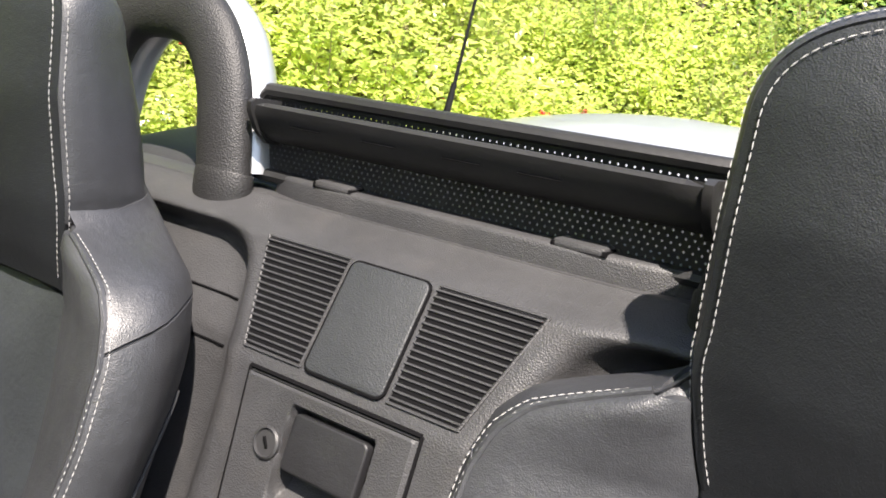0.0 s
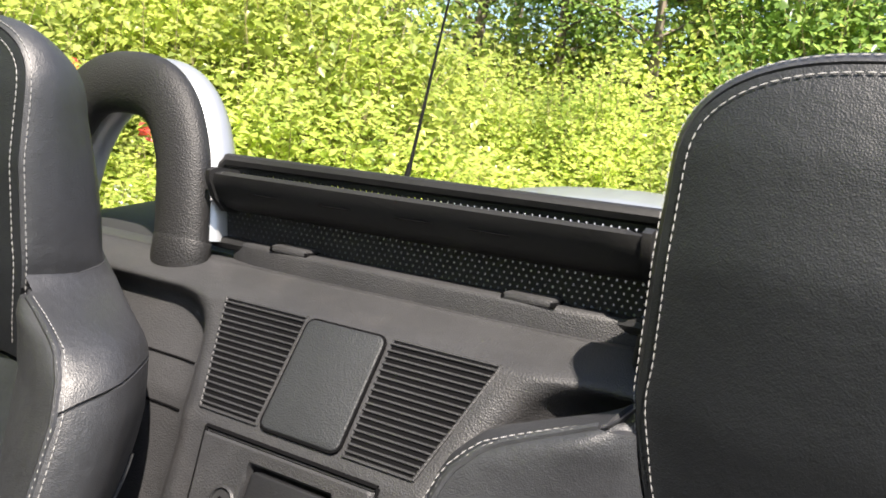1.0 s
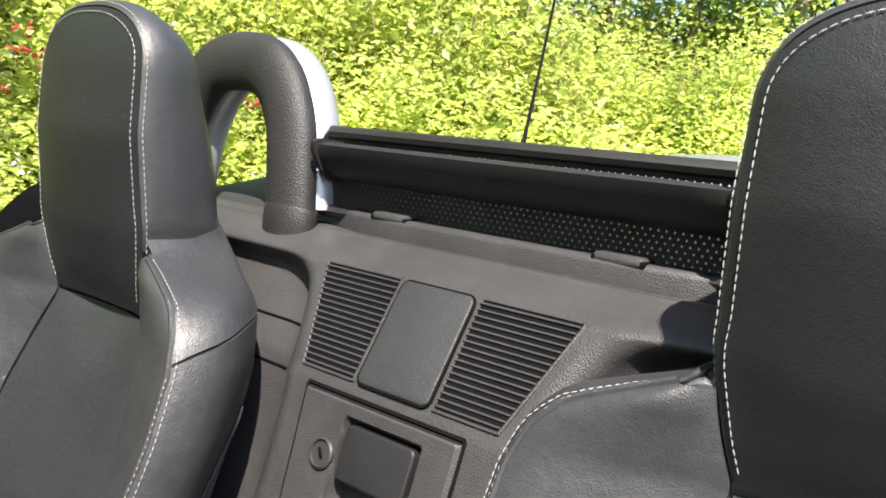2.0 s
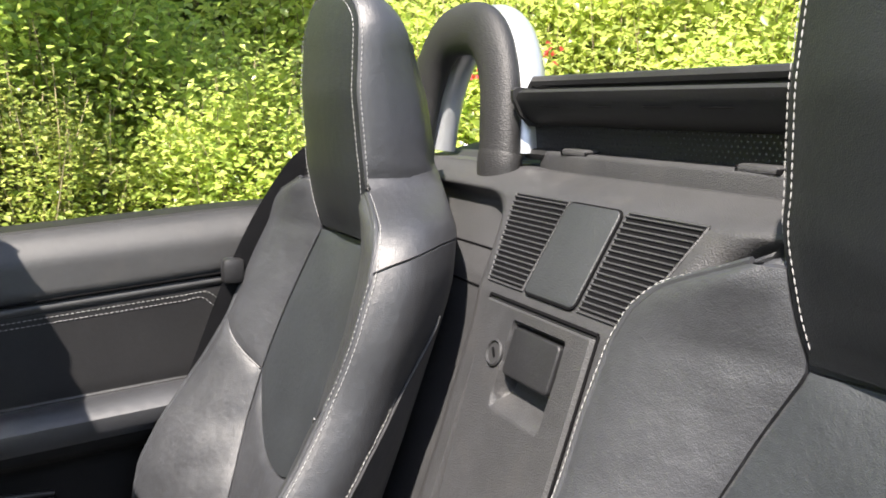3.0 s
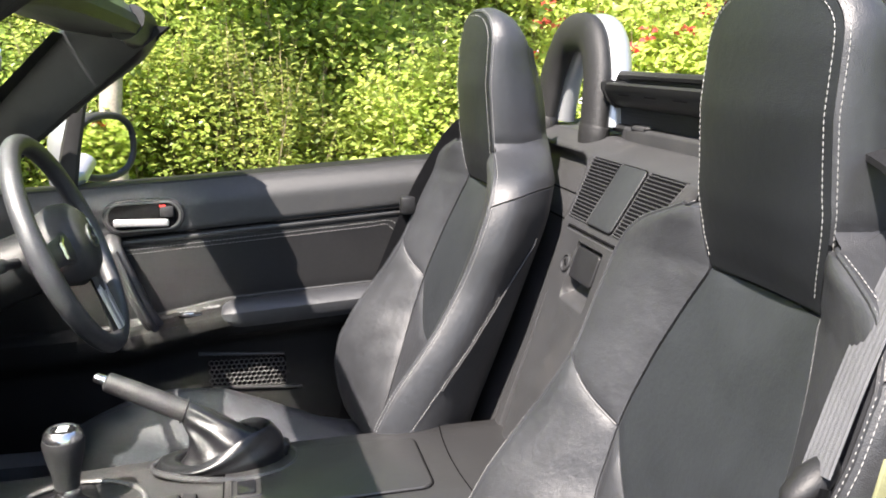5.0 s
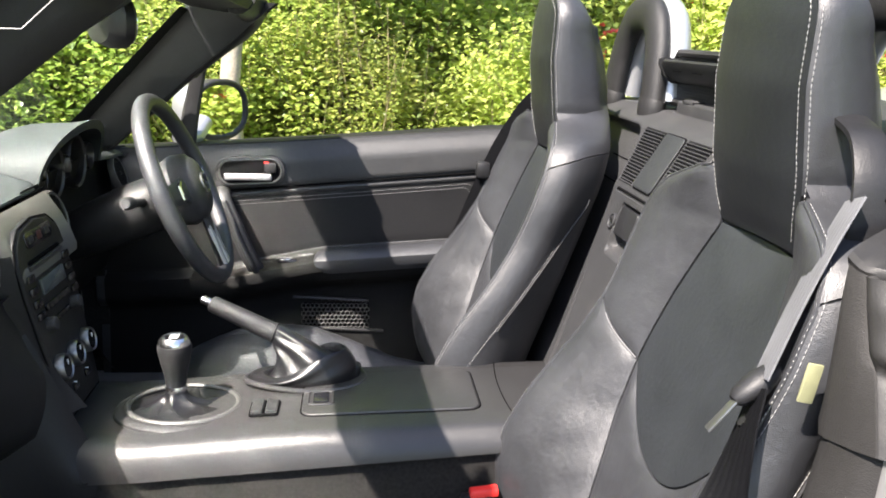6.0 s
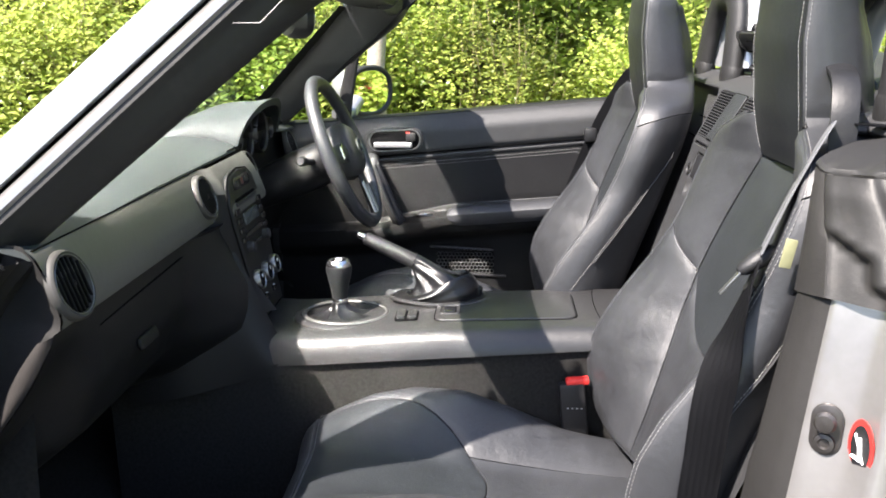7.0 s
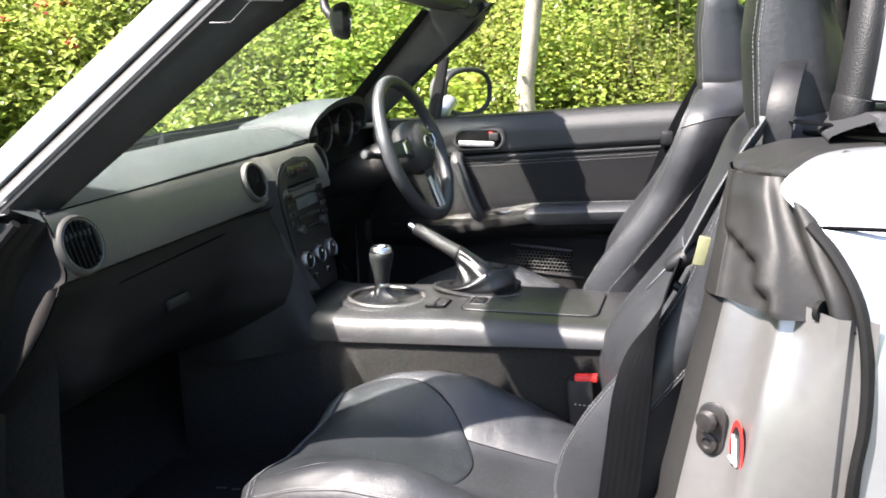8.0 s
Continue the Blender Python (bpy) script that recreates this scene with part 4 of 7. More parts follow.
def head_band(q, n, t):
    """t 0..1 from the pad's seam over the side of the headrest towards its back."""
    zc = min(q.z, 1.15)
    p = side_pt(1, t, zc)
    inset = p.x - HALF(zc) + 0.005 * math.sin(math.pi * min(1.0, t * 2.2)) * smoothstep(0.99, 1.04, q.z)
    high = smoothstep(1.15, HEAD_TOP, q.z)
    y = q.y + (p.y - wing_y(zc)) * (1 - 0.22 * high)
    return Vector((q.x + n.x * inset, y, q.z + n.z * inset))


def panel(rows, curl=0.005, pull=0.0018, out=0.0, puff=0.0, folds=0.0, facing=None):
    """A padded panel: its rim is drawn in and turned under, so that a seam shows round it."""
    R, C = len(rows), len(rows[0])
    nr = []
    for i in range(R):
        for_row = []
        for j in range(C):
            du = rows[min(R - 1, i + 1)][j] - rows[max(0, i - 1)][j]
            dv = rows[i][min(C - 1, j + 1)] - rows[i][max(0, j - 1)]
            n = du.cross(dv)
            for_row.append(n.normalized() if n.length > 1e-12 else Vector((0, 1, 0)))
        nr.append(for_row)
    c = sum((p for r in rows for p in r), Vector()) / (R * C)
    inner = Vector((0, 0.08, c.z))
    flip = 1 if sum(nr[i][j].dot(Vector(facing) if facing else rows[i][j] - inner) for i in range(R) for j in range(C)) > 0 else -1
    bm = B()
    across, along = [[0.0] * C for _ in range(R)], [[0.0] * C for _ in range(R)]
    for i in range(R):
        for j in range(C):
            across[i][j] = across[i][j - 1] + (rows[i][j] - rows[i][j - 1]).length if j else 0.0
            along[i][j] = along[i - 1][j] + (rows[i][j] - rows[i - 1][j]).length if i else 0.0
    full = []
    for i in range(-1, R + 1):
        r = []
        for j in range(-1, C + 1):
            a, b = max(0, min(R - 1, i)), max(0, min(C - 1, j))
            p = rows[a][b].copy()
            n = nr[a][b] * flip
            rim = i in (-1, R) or j in (-1, C)
            ia, jb = (1 if a == 0 else R - 2 if a == R - 1 else a), (1 if b == 0 else C - 2 if b == C - 1 else b)
            d = rows[ia][jb] - rows[a][b]
            if not rim and d.length > 1e-9:
                p += d.normalized() * min(pull, d.length * 0.4)
            p += n * (out - (curl if rim else 0.0))
            if puff or folds:
                edge = min(across[a][b], across[a][-1] - across[a][b], along[a][b], along[-1][b] - along[a][b])
                full_in = 1 - math.exp(-max(0.0, edge) / 0.014)
                q = rows[a][b]
                crinkle = noise.noise((q.x * 22, q.y * 22 + q.z * 30, q.z * 9)) + 0.6 * noise.noise((q.x * 50 + 7, q.z * 44 + q.y * 30, q.y * 16))
                p += n * (puff * (full_in - 0.25) + folds * full_in * crinkle)
            r.append(p)
        full.append(r)
    grid(bm, full)
    return bm


def seat_model():
    seat = thing("car_seat", "black leather bucket seat with pale stitching and built-in headrest", "car seat", (0, 0.45, 0.13), "car seats")
    # foam body under the panels
    bm = B()
    zs = list(np.linspace(0.36, 0.93, 26)) + list(np.linspace(0.94, 1.0, 14)) + list(np.linspace(1.01, 1.14, 8))
    rings = []
    for z in zs:
        half = [front_pt(1, u, z) - Vector((0, 0.009, 0)) for u in (0, 0.5, 1, 1.5, 1.9)] + [side_pt(1, t, z) * 1.0 for t in np.linspace(0.06, 1, 13)]
        g = 0.004 + 0.010 * smoothstep(1.0, 1.08, z)
        half = [Vector((max(0, p.x - g), min(max(p.y, BACK_Y(z) + g), mid_y(z) + 0.08 - g), p.z)) for p in half]
        rings.append(half + [Vector((-p.x, p.y, p.z)) for p in half[-2:0:-1]])
    loft(bm, rings)
    part("back_shell", bm, LEATHER, seat, "black leather seat back")
    us = [-1 + k / 8 for k in range(17)]
    ua = [math.sin(math.pi / 2 * k / 14) for k in range(-14, 15)]
    rows = [[pad_pt(u, 1 - (1 - k / 34) ** 1.15) for u in ua] for k in range(35)]
    part("headrest_pad", panel(rows, facing=(0, 1, 0)), PAD, seat, "smooth black leather head pad")
    rim_pts, rim_out = head_rim()
    rows = [[head_band(q, n, t) for q, n in zip(rim_pts, rim_out)] for t in (0, 0.012, 0.03, 0.06, 0.1, 0.15, 0.2, 0.26, 0.32, 0.38, 0.44, 0.5, 0.56, 0.62, 0.68, 0.74, 0.8, 0.85)]
    part("headrest_side", panel(rows, 0.004, 0.0015), LEATHER, seat, "black leather headrest side")
    def zl(u): return 0.697 - 0.098 * (1 - abs(u) ** 2.4)
    rows = [[front_pt(1 if u >= 0 else -1, abs(u), zl(u) + (0.912 - zl(u)) * k / 24) for u in us] for k in range(25)]
    part("insert", panel(rows, puff=0.003, folds=0.0008, facing=(0, 1, 0)), INSERT, seat, "matt dark grey centre panel")
    rows = [[front_pt(1 if u >= 0 else -1, abs(u), 0.37 + (zl(u) - 0.37) * k / 28) for u in [-1 + k / 14 for k in range(29)]] for k in range(29)]
    part("lumbar_panel", panel(rows, puff=0.006, folds=0.002, facing=(0, 1, 0)), LEATHER, seat, "black leather lumbar panel")
    thread = B()
    for s in (1, -1):
        def zc(v): return 0.697 + 0.068 * v
        rows = [[front_pt(s, 1 + v, zc(v) + (0.982 - zc(v)) * k / 36) for v in np.linspace(0, 1, 21)] for k in range(37)]
        part("shoulder_bolster", panel(rows, puff=0.0026, folds=0.0012, facing=(0, 1, 0)), LEATHER, seat, "black leather shoulder bolster")
        rows = [[front_pt(s, 1 + v, 0.37 + (zc(v) - 0.37) * k / 44) for v in np.linspace(0, 1, 23)] for k in range(45)]
        part("side_bolster", panel(rows, puff=0.004, folds=0.0022, facing=(0, 1, 0)), LEATHER, seat, "black leather side bolster")
        # A thin grey tube draws the bright highlight along the bolster crease.
        pipe = B()
        tube(pipe, [front_pt(s, 1 + v, zc(v)) + Vector((0, 0.0012, 0)) for v in np.linspace(0.02, 0.70, 14)], 0.0012, 6)
        part("seam_piping", pipe, SEAMGLINT, seat, "highlight of the bolster seam, drawn as a thin grey line")
        ts = np.linspace(0, 0.84, 16)
        def za(t): return 0.985 + 0.022 * smoothstep(0, 0.6, t)
        def zb(t): return 0.905 + 0.028 * smoothstep(0, 0.5, t)
        rows = [[side_pt(s, t, zb(t) + (za(t) - zb(t)) * k / 10) for t in ts] for k in range(11)]
        part("shoulder_side", panel(rows), LEATHER, seat, "black leather shoulder side")
        rows = [[side_pt(s, t, 0.37 + (zb(t) - 0.37) * k / 24) for t in ts] for k in range(25)]
        part("back_side", panel(rows), LEATHER, seat, "black leather seat back side")
        welt = B()
        tube(welt, [front_pt(s, 2.0, z) + Vector((0, -0.0030, 0)) for z in np.linspace(0.39, 0.982, 72)], 0.0036, 8)
        part("edge_welt", welt, LEATHER, seat, "leather welt along the bolster edge")
        for dt in (0.034, 0.110):
            stitches(thread, [side_pt(s, dt, z) + Vector((s * 0.0008, 0.0006, 0.0014 * smoothstep(0.92, 0.96, z))) for z in np.linspace(0.40, 0.981, 62)])
        lo, hi = Vector((s * 0.262, 0.245, 0.526)), Vector((s * 0.245, 0.012, 0.850))
        line = []
        for k in range(33):
            q = lo.lerp(hi, k / 32)
            best = min((side_pt(s, t, q.z) for t in np.linspace(0.03, 0.56, 160)), key=lambda p: abs(p.y - q.y))
            line.append(best + Vector((s * 0.0012, 0, 0)))
        pipe = B()
        tube(pipe, line[8:], 0.0022, 6)
        part("side_piping", pipe, SHELL, seat, "black piping along the seat side")
        seam = [p + Vector((s * 0.0015, 0.004, 0.002)) for p in line]
        stitches(thread, seam[9:])
        low = B()
        stitches(low, seam[:10])
        tagged(part("lower_stitching", low, THREAD, seat, "pale grey stitching"), kind="stuff")
    # twin rows of thread round the head pad
    rim_pts, rim_out = head_rim(40, 60, 0.93)
    inner = []
    for q, n in zip(rim_pts, rim_out):
        u, z = 0.935 * q.x / seam_x(q.z), q.z - 0.0065 * max(0, n.z)
        inner.append(Vector((q.x * 0.935, pad_pt(u, min(1, (z - 0.915) / (head_top(u) - 0.915))).y + 0.0016, z)))
    stitches(thread, inner)
    stitches(thread, [head_band(q, n, 0.075) + n * 0.0012 + Vector((0, 0.0005, 0)) for q, n in zip(rim_pts, rim_out) if q.z > 0.95])
    tagged(part("stitching", thread, THREAD, seat, "pale grey stitching"), kind="stuff")
    # cushion
    thread = B()
    base = smooth_path([(0, 0.20, 0.305), (0, 0.33, 0.312), (0, 0.48, 0.326), (0, 0.63, 0.346), (0, 0.74, 0.360), (0, 0.805, 0.358), (0, 0.848, 0.338), (0, 0.868, 0.30), (0, 0.862, 0.22)], 5)
    hw = table([(0.2, 0.235), (0.4, 0.25), (0.7, 0.25), (0.80, 0.244), (0.853, 0.228), (0.87, 0.215)], 0.02)

    rise = table([(0.2, 0.012), (0.348, 0.028), (0.465, 0.062), (0.56, 0.086), (0.66, 0.078), (0.74, 0.050), (0.80, 0.022), (0.87, 0.018)], 0.02)

    def bp(i):
        k = max(0, min(len(base) - 2, int(i)))
        return base[k].lerp(base[k + 1], i - k)

    def cush(i, x):
        p = bp(i)
        d = (bp(min(len(base) - 1, i + 1)) - bp(max(0, i - 1))).normalized()
        n = Vector((0, -d.z, d.y))
        w = hw(p.y)
        a = abs(x)
        crest = rise(p.y) * smoothstep(0.06, 0.195, a) - 0.018 * smoothstep(w - 0.045, w, a)
        if i > len(base) - 10:
            crest *= max(0.0, (len(base) - 1 - i) / 9)
        return Vector((x, p.y, p.z)) + n * (crest + 0.004 * (1 - (x / w) ** 2))

    last = len(base)
    mid = next(i for i, p in enumerate(base) if p.y > 0.50)
    lip = next(i for i, p in enumerate(base) if p.y > 0.828)

    BY = [p.y for p in base[:lip + 2]]

    def idx(y): return float(np.interp(y, BY, range(len(BY))))
    def arch(y): return 0.20 * math.sqrt(max(0.0, 1 - ((0.842 - y) / 0.335) ** 2))
    def nose(x): return 0.842 - 0.335 * math.sqrt(1 - (x / 0.20) ** 2)
    def ins(i): return max(0.088, arch(bp(i).y)) if bp(i).y > 0.509 else 0.088
    ilip = base[lip].y
    rows = []
    for k in range(29):
        y = 0.5072 + (ilip - 0.5072) * (0.004 + 0.996 * (k / 28) ** 2)
        rows.append([cush(idx(y), arch(y) * u) for u in np.linspace(-1, 1, 17)])
    part("cushion_insert", panel(rows, puff=0.004, folds=0.0012, facing=(0, 0, 1)), INSERT, seat, "matt dark grey cushion centre")
    part("cushion_rear", panel([[cush(idx(0.2 + (nose(0.088 * u) - 0.2) * k / 20), 0.088 * u) for u in np.linspace(-1, 1, 17)] for k in range(21)], facing=(0, 0, 1)), LEATHER, seat, "black leather rear cushion panel")
    for s in (1, -1):
        rows = [[cush(i, s * (ins(i) + (hw(bp(i).y) - ins(i)) * v)) for v in np.linspace(0, 1, 13)] for i in np.linspace(0, lip, 3 * lip + 1)]
        part("cushion_bolster", panel(rows, puff=0.005, folds=0.0018, facing=(0, 0, 1)), LEATHER, seat, "black leather cushion bolster")
        rows = []
        for i in range(0, last):
            e = cush(i, s * hw(base[i].y))
            rows.append([e, e + Vector((s * 0.008, 0, -0.010)), e + Vector((s * 0.010, 0, -0.03)), Vector((e.x - s * 0.004, e.y - 0.004, 0.20 + 0.3 * max(0, e.z - 0.32)))])
        part("cushion_side", panel(rows, facing=(s, 0, 0)), LEATHER, seat, "black leather cushion side")
        stitches(thread, [cush(i, s * (hw(base[i].y) - 0.007)) + Vector((0, 0, 0.001)) for i in range(3, lip)])
    rows = [[cush(i, hw(base[i].y) * u) for u in np.linspace(-1, 1, 25)] for i in range(lip, last)]
    part("cushion_front", panel(rows, facing=(0, 1, 0.4)), LEATHER, seat, "black leather cushion front")
    for k in (-1, 1):
        stitches(thread, [cush(lip, hw(base[lip].y) * u) + Vector((0, 0.001 + 0.005 * k, 0.0015 - 0.004 * k)) for u in np.linspace(-0.97, 0.97, 30)])
    bm = B(); box(bm, (0, 0.52, 0.245), (0.44, 0.62, 0.10), 0.02); part("cushion_pan", bm, SHELL, seat, "black cushion pan")
    for s in (1, -1):
        bm = B(); box(bm, (s * 0.17, 0.52, 0.165), (0.04, 0.56, 0.075), 0.006); part("seat_rail", bm, STEEL, seat, "steel seat rail")
    tagged(part("cushion_stitching", thread, THREAD, seat, "pale grey stitching"), kind="stuff")
    return seat


seat = seat_model()
seat.matrix_basis = Matrix.Translation((-0.4025, 0.45, 0.13))
driver_seat = copy_thing(seat, Matrix.Translation((0.374, 0.535, 0.13)))
driver_seat.scale = (0.96, 1, 1)
for ob in list(seat.children):
    if ob.name.startswith("lower_stitching"):
        bpy.data.objects.remove(ob)
for ob in driver_seat.children:
    if ob.name.startswith("cushion"):
        ob.matrix_basis = Matrix.Translation((0, 0, 0.028)) @ ob.matrix_basis
tagged(driver_seat, "black leather driver's bucket seat behind the steering wheel")
tagged(seat, "black leather passenger bucket seat with a belt lying over it")

# ---- driver's door (closed) and passenger's door (open) ----
BELT = table([(0.0, 0.922), (0.2, 0.914), (0.73, 0.870), (1.08, 0.846), (1.3, 0.835)], 0.02)
SEAMZ = table([(0.0, 0.83), (0.21, 0.813), (0.87, 0.752), (1.1, 0.735)], 0.02)
ARMZ = table([(0.0, 0.63), (0.3, 0.62), (0.62, 0.595), (0.85, 0.548), (1.1, 0.535)], 0.02)


def door_x(y, z):
    """Inner face of the door at rest."""
    t = BELT(y) - z
    x = 0.690 + 0.022 * smoothstep(0.0, -0.02, -t)
    x = 0.722 - 0.018 * smoothstep(0.0, 0.05, t)
    s = SEAMZ(y)
    x += 0.012 * smoothstep(s + 0.008, s - 0.008, z)
    a = ARMZ(y)
    x -= 0.055 * smoothstep(a + 0.012, a - 0.004, z) * (0.55 + 0.45 * smoothstep(0.66, 0.60, y)) * (1 - smoothstep(a - 0.05, a - 0.09, z))
    x -= 0.015 * smoothstep(0.46, 0.30, z)
    return x


def door_model(name, label):
    door = part(name, B(), DOORTOP, car, label)
    bm = bmesh.new()
    ys = np.linspace(0.03, 1.16, 70)
    rows = []
    for k in range(81):
        v = k / 80
        rows.append([(door_x(y, 0.26 + (BELT(y) - 0.26) * v), y, 0.26 + (BELT(y) - 0.26) * v) for y in ys])
    grid(bm, rows)
    bmesh.ops.recalc_face_normals(bm, faces=bm.faces)
    bm.to_mesh(door.data)
    bm.free()
    door.data.shade_smooth()
    made = []

    def sub(n, b, mat, lab=""):
        p = part(n, b, mat, door, lab)
        made.append(p)
        return p

    b = B()
    loft(b, [[(x, y, BELT(y) + dz) for x, dz in ((0.722, -0.003), (0.728, 0.003), (0.80, 0.004), (0.812, -0.01), (0.74, -0.02))] for y in np.linspace(0.03, 1.2, 20)])
    sub("window_seal", b, RUBBER, "black rubber window seal")
    b = B()
    grid(b, [[(x, y, BELT(y) - 0.008 + (z - 0.9)) if z > 0.85 else (x, y, z) for x, z in ((0.80, 0.9), (0.828, 0.885), (0.845, 0.86), (0.857, 0.7), (0.862, 0.6), (0.855, 0.45), (0.84, 0.32), (0.81, 0.22), (0.76, 0.2))] for y in np.linspace(0.03, 1.36, 24)])
    sub("door_skin", b, PAINT, "silver outer door skin")
    for y in (0.03, 1.2):
        b = B()
        grid(b, [[(0.70 + 0.15 * u, y, 0.26 + (0.90 - 0.26 - 0.05 * (y > 1)) * v) for u in (0, 0.5, 1)] for v in (0, 0.5, 1)])
        sub("door_edge", b, JAMB, "silver door edge")
    # release handle in its bowl
    m = frame_m((door_x(0.787, 0.803) - 0.001, 0.787, 0.803), (0, 1, -0.05), (0, 0, 1))
    if m.col[2][0] > 0:
        m = frame_m((door_x(0.787, 0.803) - 0.001, 0.787, 0.803), (0, -1, 0.05), (0, 0, 1))
    b = B(); prism(b, rrect(0.166, 0.074, 0.0365, 10), 0.009, m, 0.004, 3); sub("handle_bezel", b, SMOOTHTRIM, "black oval bezel")
    b = B(); prism(b, rrect(0.144, 0.054, 0.0265, 10), 0.0095, m, 0.0005); sub("handle_bowl", b, VOID, "dark handle bowl")
    b = B(); tube(b, [m @ Vector((px_, py_, 0.0085)) for px_, py_ in rrect(0.147, 0.057, 0.028, 10)], 0.0028, 6, closed=True); sub("bowl_rim", b, SATIN, "satin rim")
    b = B(); box(b, m @ Vector((-0.006, -0.013, 0.012)), (0.010, 0.112, 0.017), 0.0045, seg=3); sub("release_lever", b, SATINLIGHT, "satin chrome release lever")
    b = B(); box(b, m @ Vector((0.048, 0.008, 0.012)), (0.010, 0.028, 0.024), 0.004); lock = sub("lock_tab", b, SMOOTHTRIM, "black lock tab")
    b = B(); box(b, m @ Vector((0.040, 0.0205, 0.0125)), (0.006, 0.013, 0.004), 0.001); sub("lock_flag", b, RED, "red lock flag")
    # pull grip
    b = B(); tube(b, smooth_path([(0.715, 0.855, 0.755), (0.672, 0.848, 0.735), (0.660, 0.815, 0.66), (0.660, 0.785, 0.59), (0.685, 0.765, 0.545)], 6), [0.019] * 25, 12, flat=0.75); sub("pull_grip", b, SMOOTHTRIM, "black pull grip")
    b = B(); tube(b, smooth_path([(0.655, 0.846, 0.735), (0.643, 0.815, 0.662), (0.643, 0.787, 0.595), (0.662, 0.768, 0.553)], 6), 0.0085, 8); sub("grip_strip", b, SMOOTHTRIM, "smooth black grip strip")
    # armrest pad and switch
    b = B()
    rows = []
    for y in list(np.linspace(0.06, 0.58, 16)) + [0.59, 0.60, 0.61, 0.618, 0.625, 0.630, 0.633, 0.635]:
        e = math.sqrt(max(0.0, 1 - max(0.0, (y - 0.585) / 0.0505) ** 2))
        a = ARMZ(y)
        rows.append([(0.715, y, a + 0.014 * e), (0.69, y, a + 0.018 * e), (0.655, y, a + 0.014 * e), (0.640 + 0.012 * (1 - e), y, a), (0.640 + 0.012 * (1 - e), y, a - 0.018 * e - 0.004), (0.65 + 0.012 * (1 - e), y, a - 0.03 * e - 0.006), (0.715, y, a - 0.01 - 0.025 * e)])
    loft(b, rows)
    sub("armrest_pad", b, LEATHER, "padded black armrest")
    b = B(); loft(b, [[(x, y, ARMZ(y) + dz - 0.004) for x, dz in ((0.715, -0.012), (0.715, 0.008), (0.69, 0.009), (0.658, 0.006), (0.650, 0.002), (0.647, -0.006), (0.648, -0.024))] for y in np.linspace(0.60, 0.93, 14)]); sub("armrest_front", b, NET, "satin black armrest front")
    b = B(); box(b, (0.682, 0.70, ARMZ(0.70) + 0.006), (0.022, 0.05, 0.008), 0.003); sub("window_switch", b, GLOSS, "window switch")
    b = B(); box(b, (0.682, 0.705, ARMZ(0.70) + 0.0105), (0.012, 0.024, 0.004), 0.0015); sub("switch_key", b, CHROME, "switch key")
    # lower strip, net-fronted speaker
    for z, ya, yb in ((0.478, 0.50, 0.69), (0.398, 0.46, 0.66)):
        b = B(); box(b, (door_x(0.6, z) - 0.004, (ya + yb) / 2, z), (0.010, yb - ya, 0.007), 0.003, Matrix.Rotation(radians(3), 3, "X")); sub("pocket_trim", b, CONSOLE, "satin trim strip")
    b = B(); box(b, (door_x(0.58, 0.43) - 0.002, 0.58, 0.434), (0.006, 0.165, 0.066), 0.004); sub("speaker_back", b, VOID, "dark speaker opening")
    b = B()
    for i in range(15):
        for j in range(6):
            c = Vector((door_x(0.58, 0.43) - 0.0065, 0.503 + 0.011 * i + 0.0055 * (j % 2), 0.408 + 0.0105 * j))
            tube(b, [c + Vector((0, 0.0062 * math.cos(a), 0.0062 * math.sin(a))) for a in (math.pi / 3 * k + math.pi / 6 for k in range(6))], 0.0014, 4, closed=True)
    sub("speaker_net", b, TRIM, "hexagonal speaker net")
    # stitched upper edge of the padded panel
    b = B()
    for d in (0.030, 0.039):
        k = d - 0.030
        ends = [(0.229 + k, 0.70), (0.229 + k, 0.745 - k), (0.232 + k, 0.758 - k), (0.240 + k, 0.767 - k), (0.256 + k, SEAMZ(0.256) - d)] + [(y, SEAMZ(y) - d) for y in np.linspace(0.29, 0.86, 40)]
        stitches(b, smooth_path([(door_x(y, z) - 0.003, y, z) for y, z in ends], 3), 0.0075, 0.0052, 0.00062)
    sub("door_stitching", b, THREAD, "pale grey stitching")
    b = B(); tube(b, [(door_x(y, SEAMZ(y)) - 0.001, y, SEAMZ(y) - 0.002) for y in np.linspace(0.06, 1.0, 24)], 0.0026, 6); sub("panel_groove", b, VOID, "dark groove under the door top")
    b = B(); grid(b, [[(door_x(y, SEAMZ(y) - 0.012) + 0.001 - 0.0075 * math.sin(math.pi * v) ** 0.7, y, SEAMZ(y) - 0.004 - 0.019 * v) for v in np.linspace(0, 1, 9)] for y in np.linspace(0.06, 0.87, 30)]); sub("panel_roll", b, DOORTOP, "rounded vinyl roll above the stitched panel")
    # padded leather insert, and the dark lower panel
    b = B(); grid(b, [[(door_x(y, z) - 0.0022 * smoothstep(0, 0.1, v) * smoothstep(1, 0.9, v) + 0.0004, y, z) for y in np.linspace(0.05, 1.12, 50) for z in [ARMZ(y) + 0.016 + (SEAMZ(y) - 0.012 - ARMZ(y) - 0.016) * v]] for v in np.linspace(0, 1, 14)]); sub("door_pad", b, DOORPAD, "padded black leather insert")
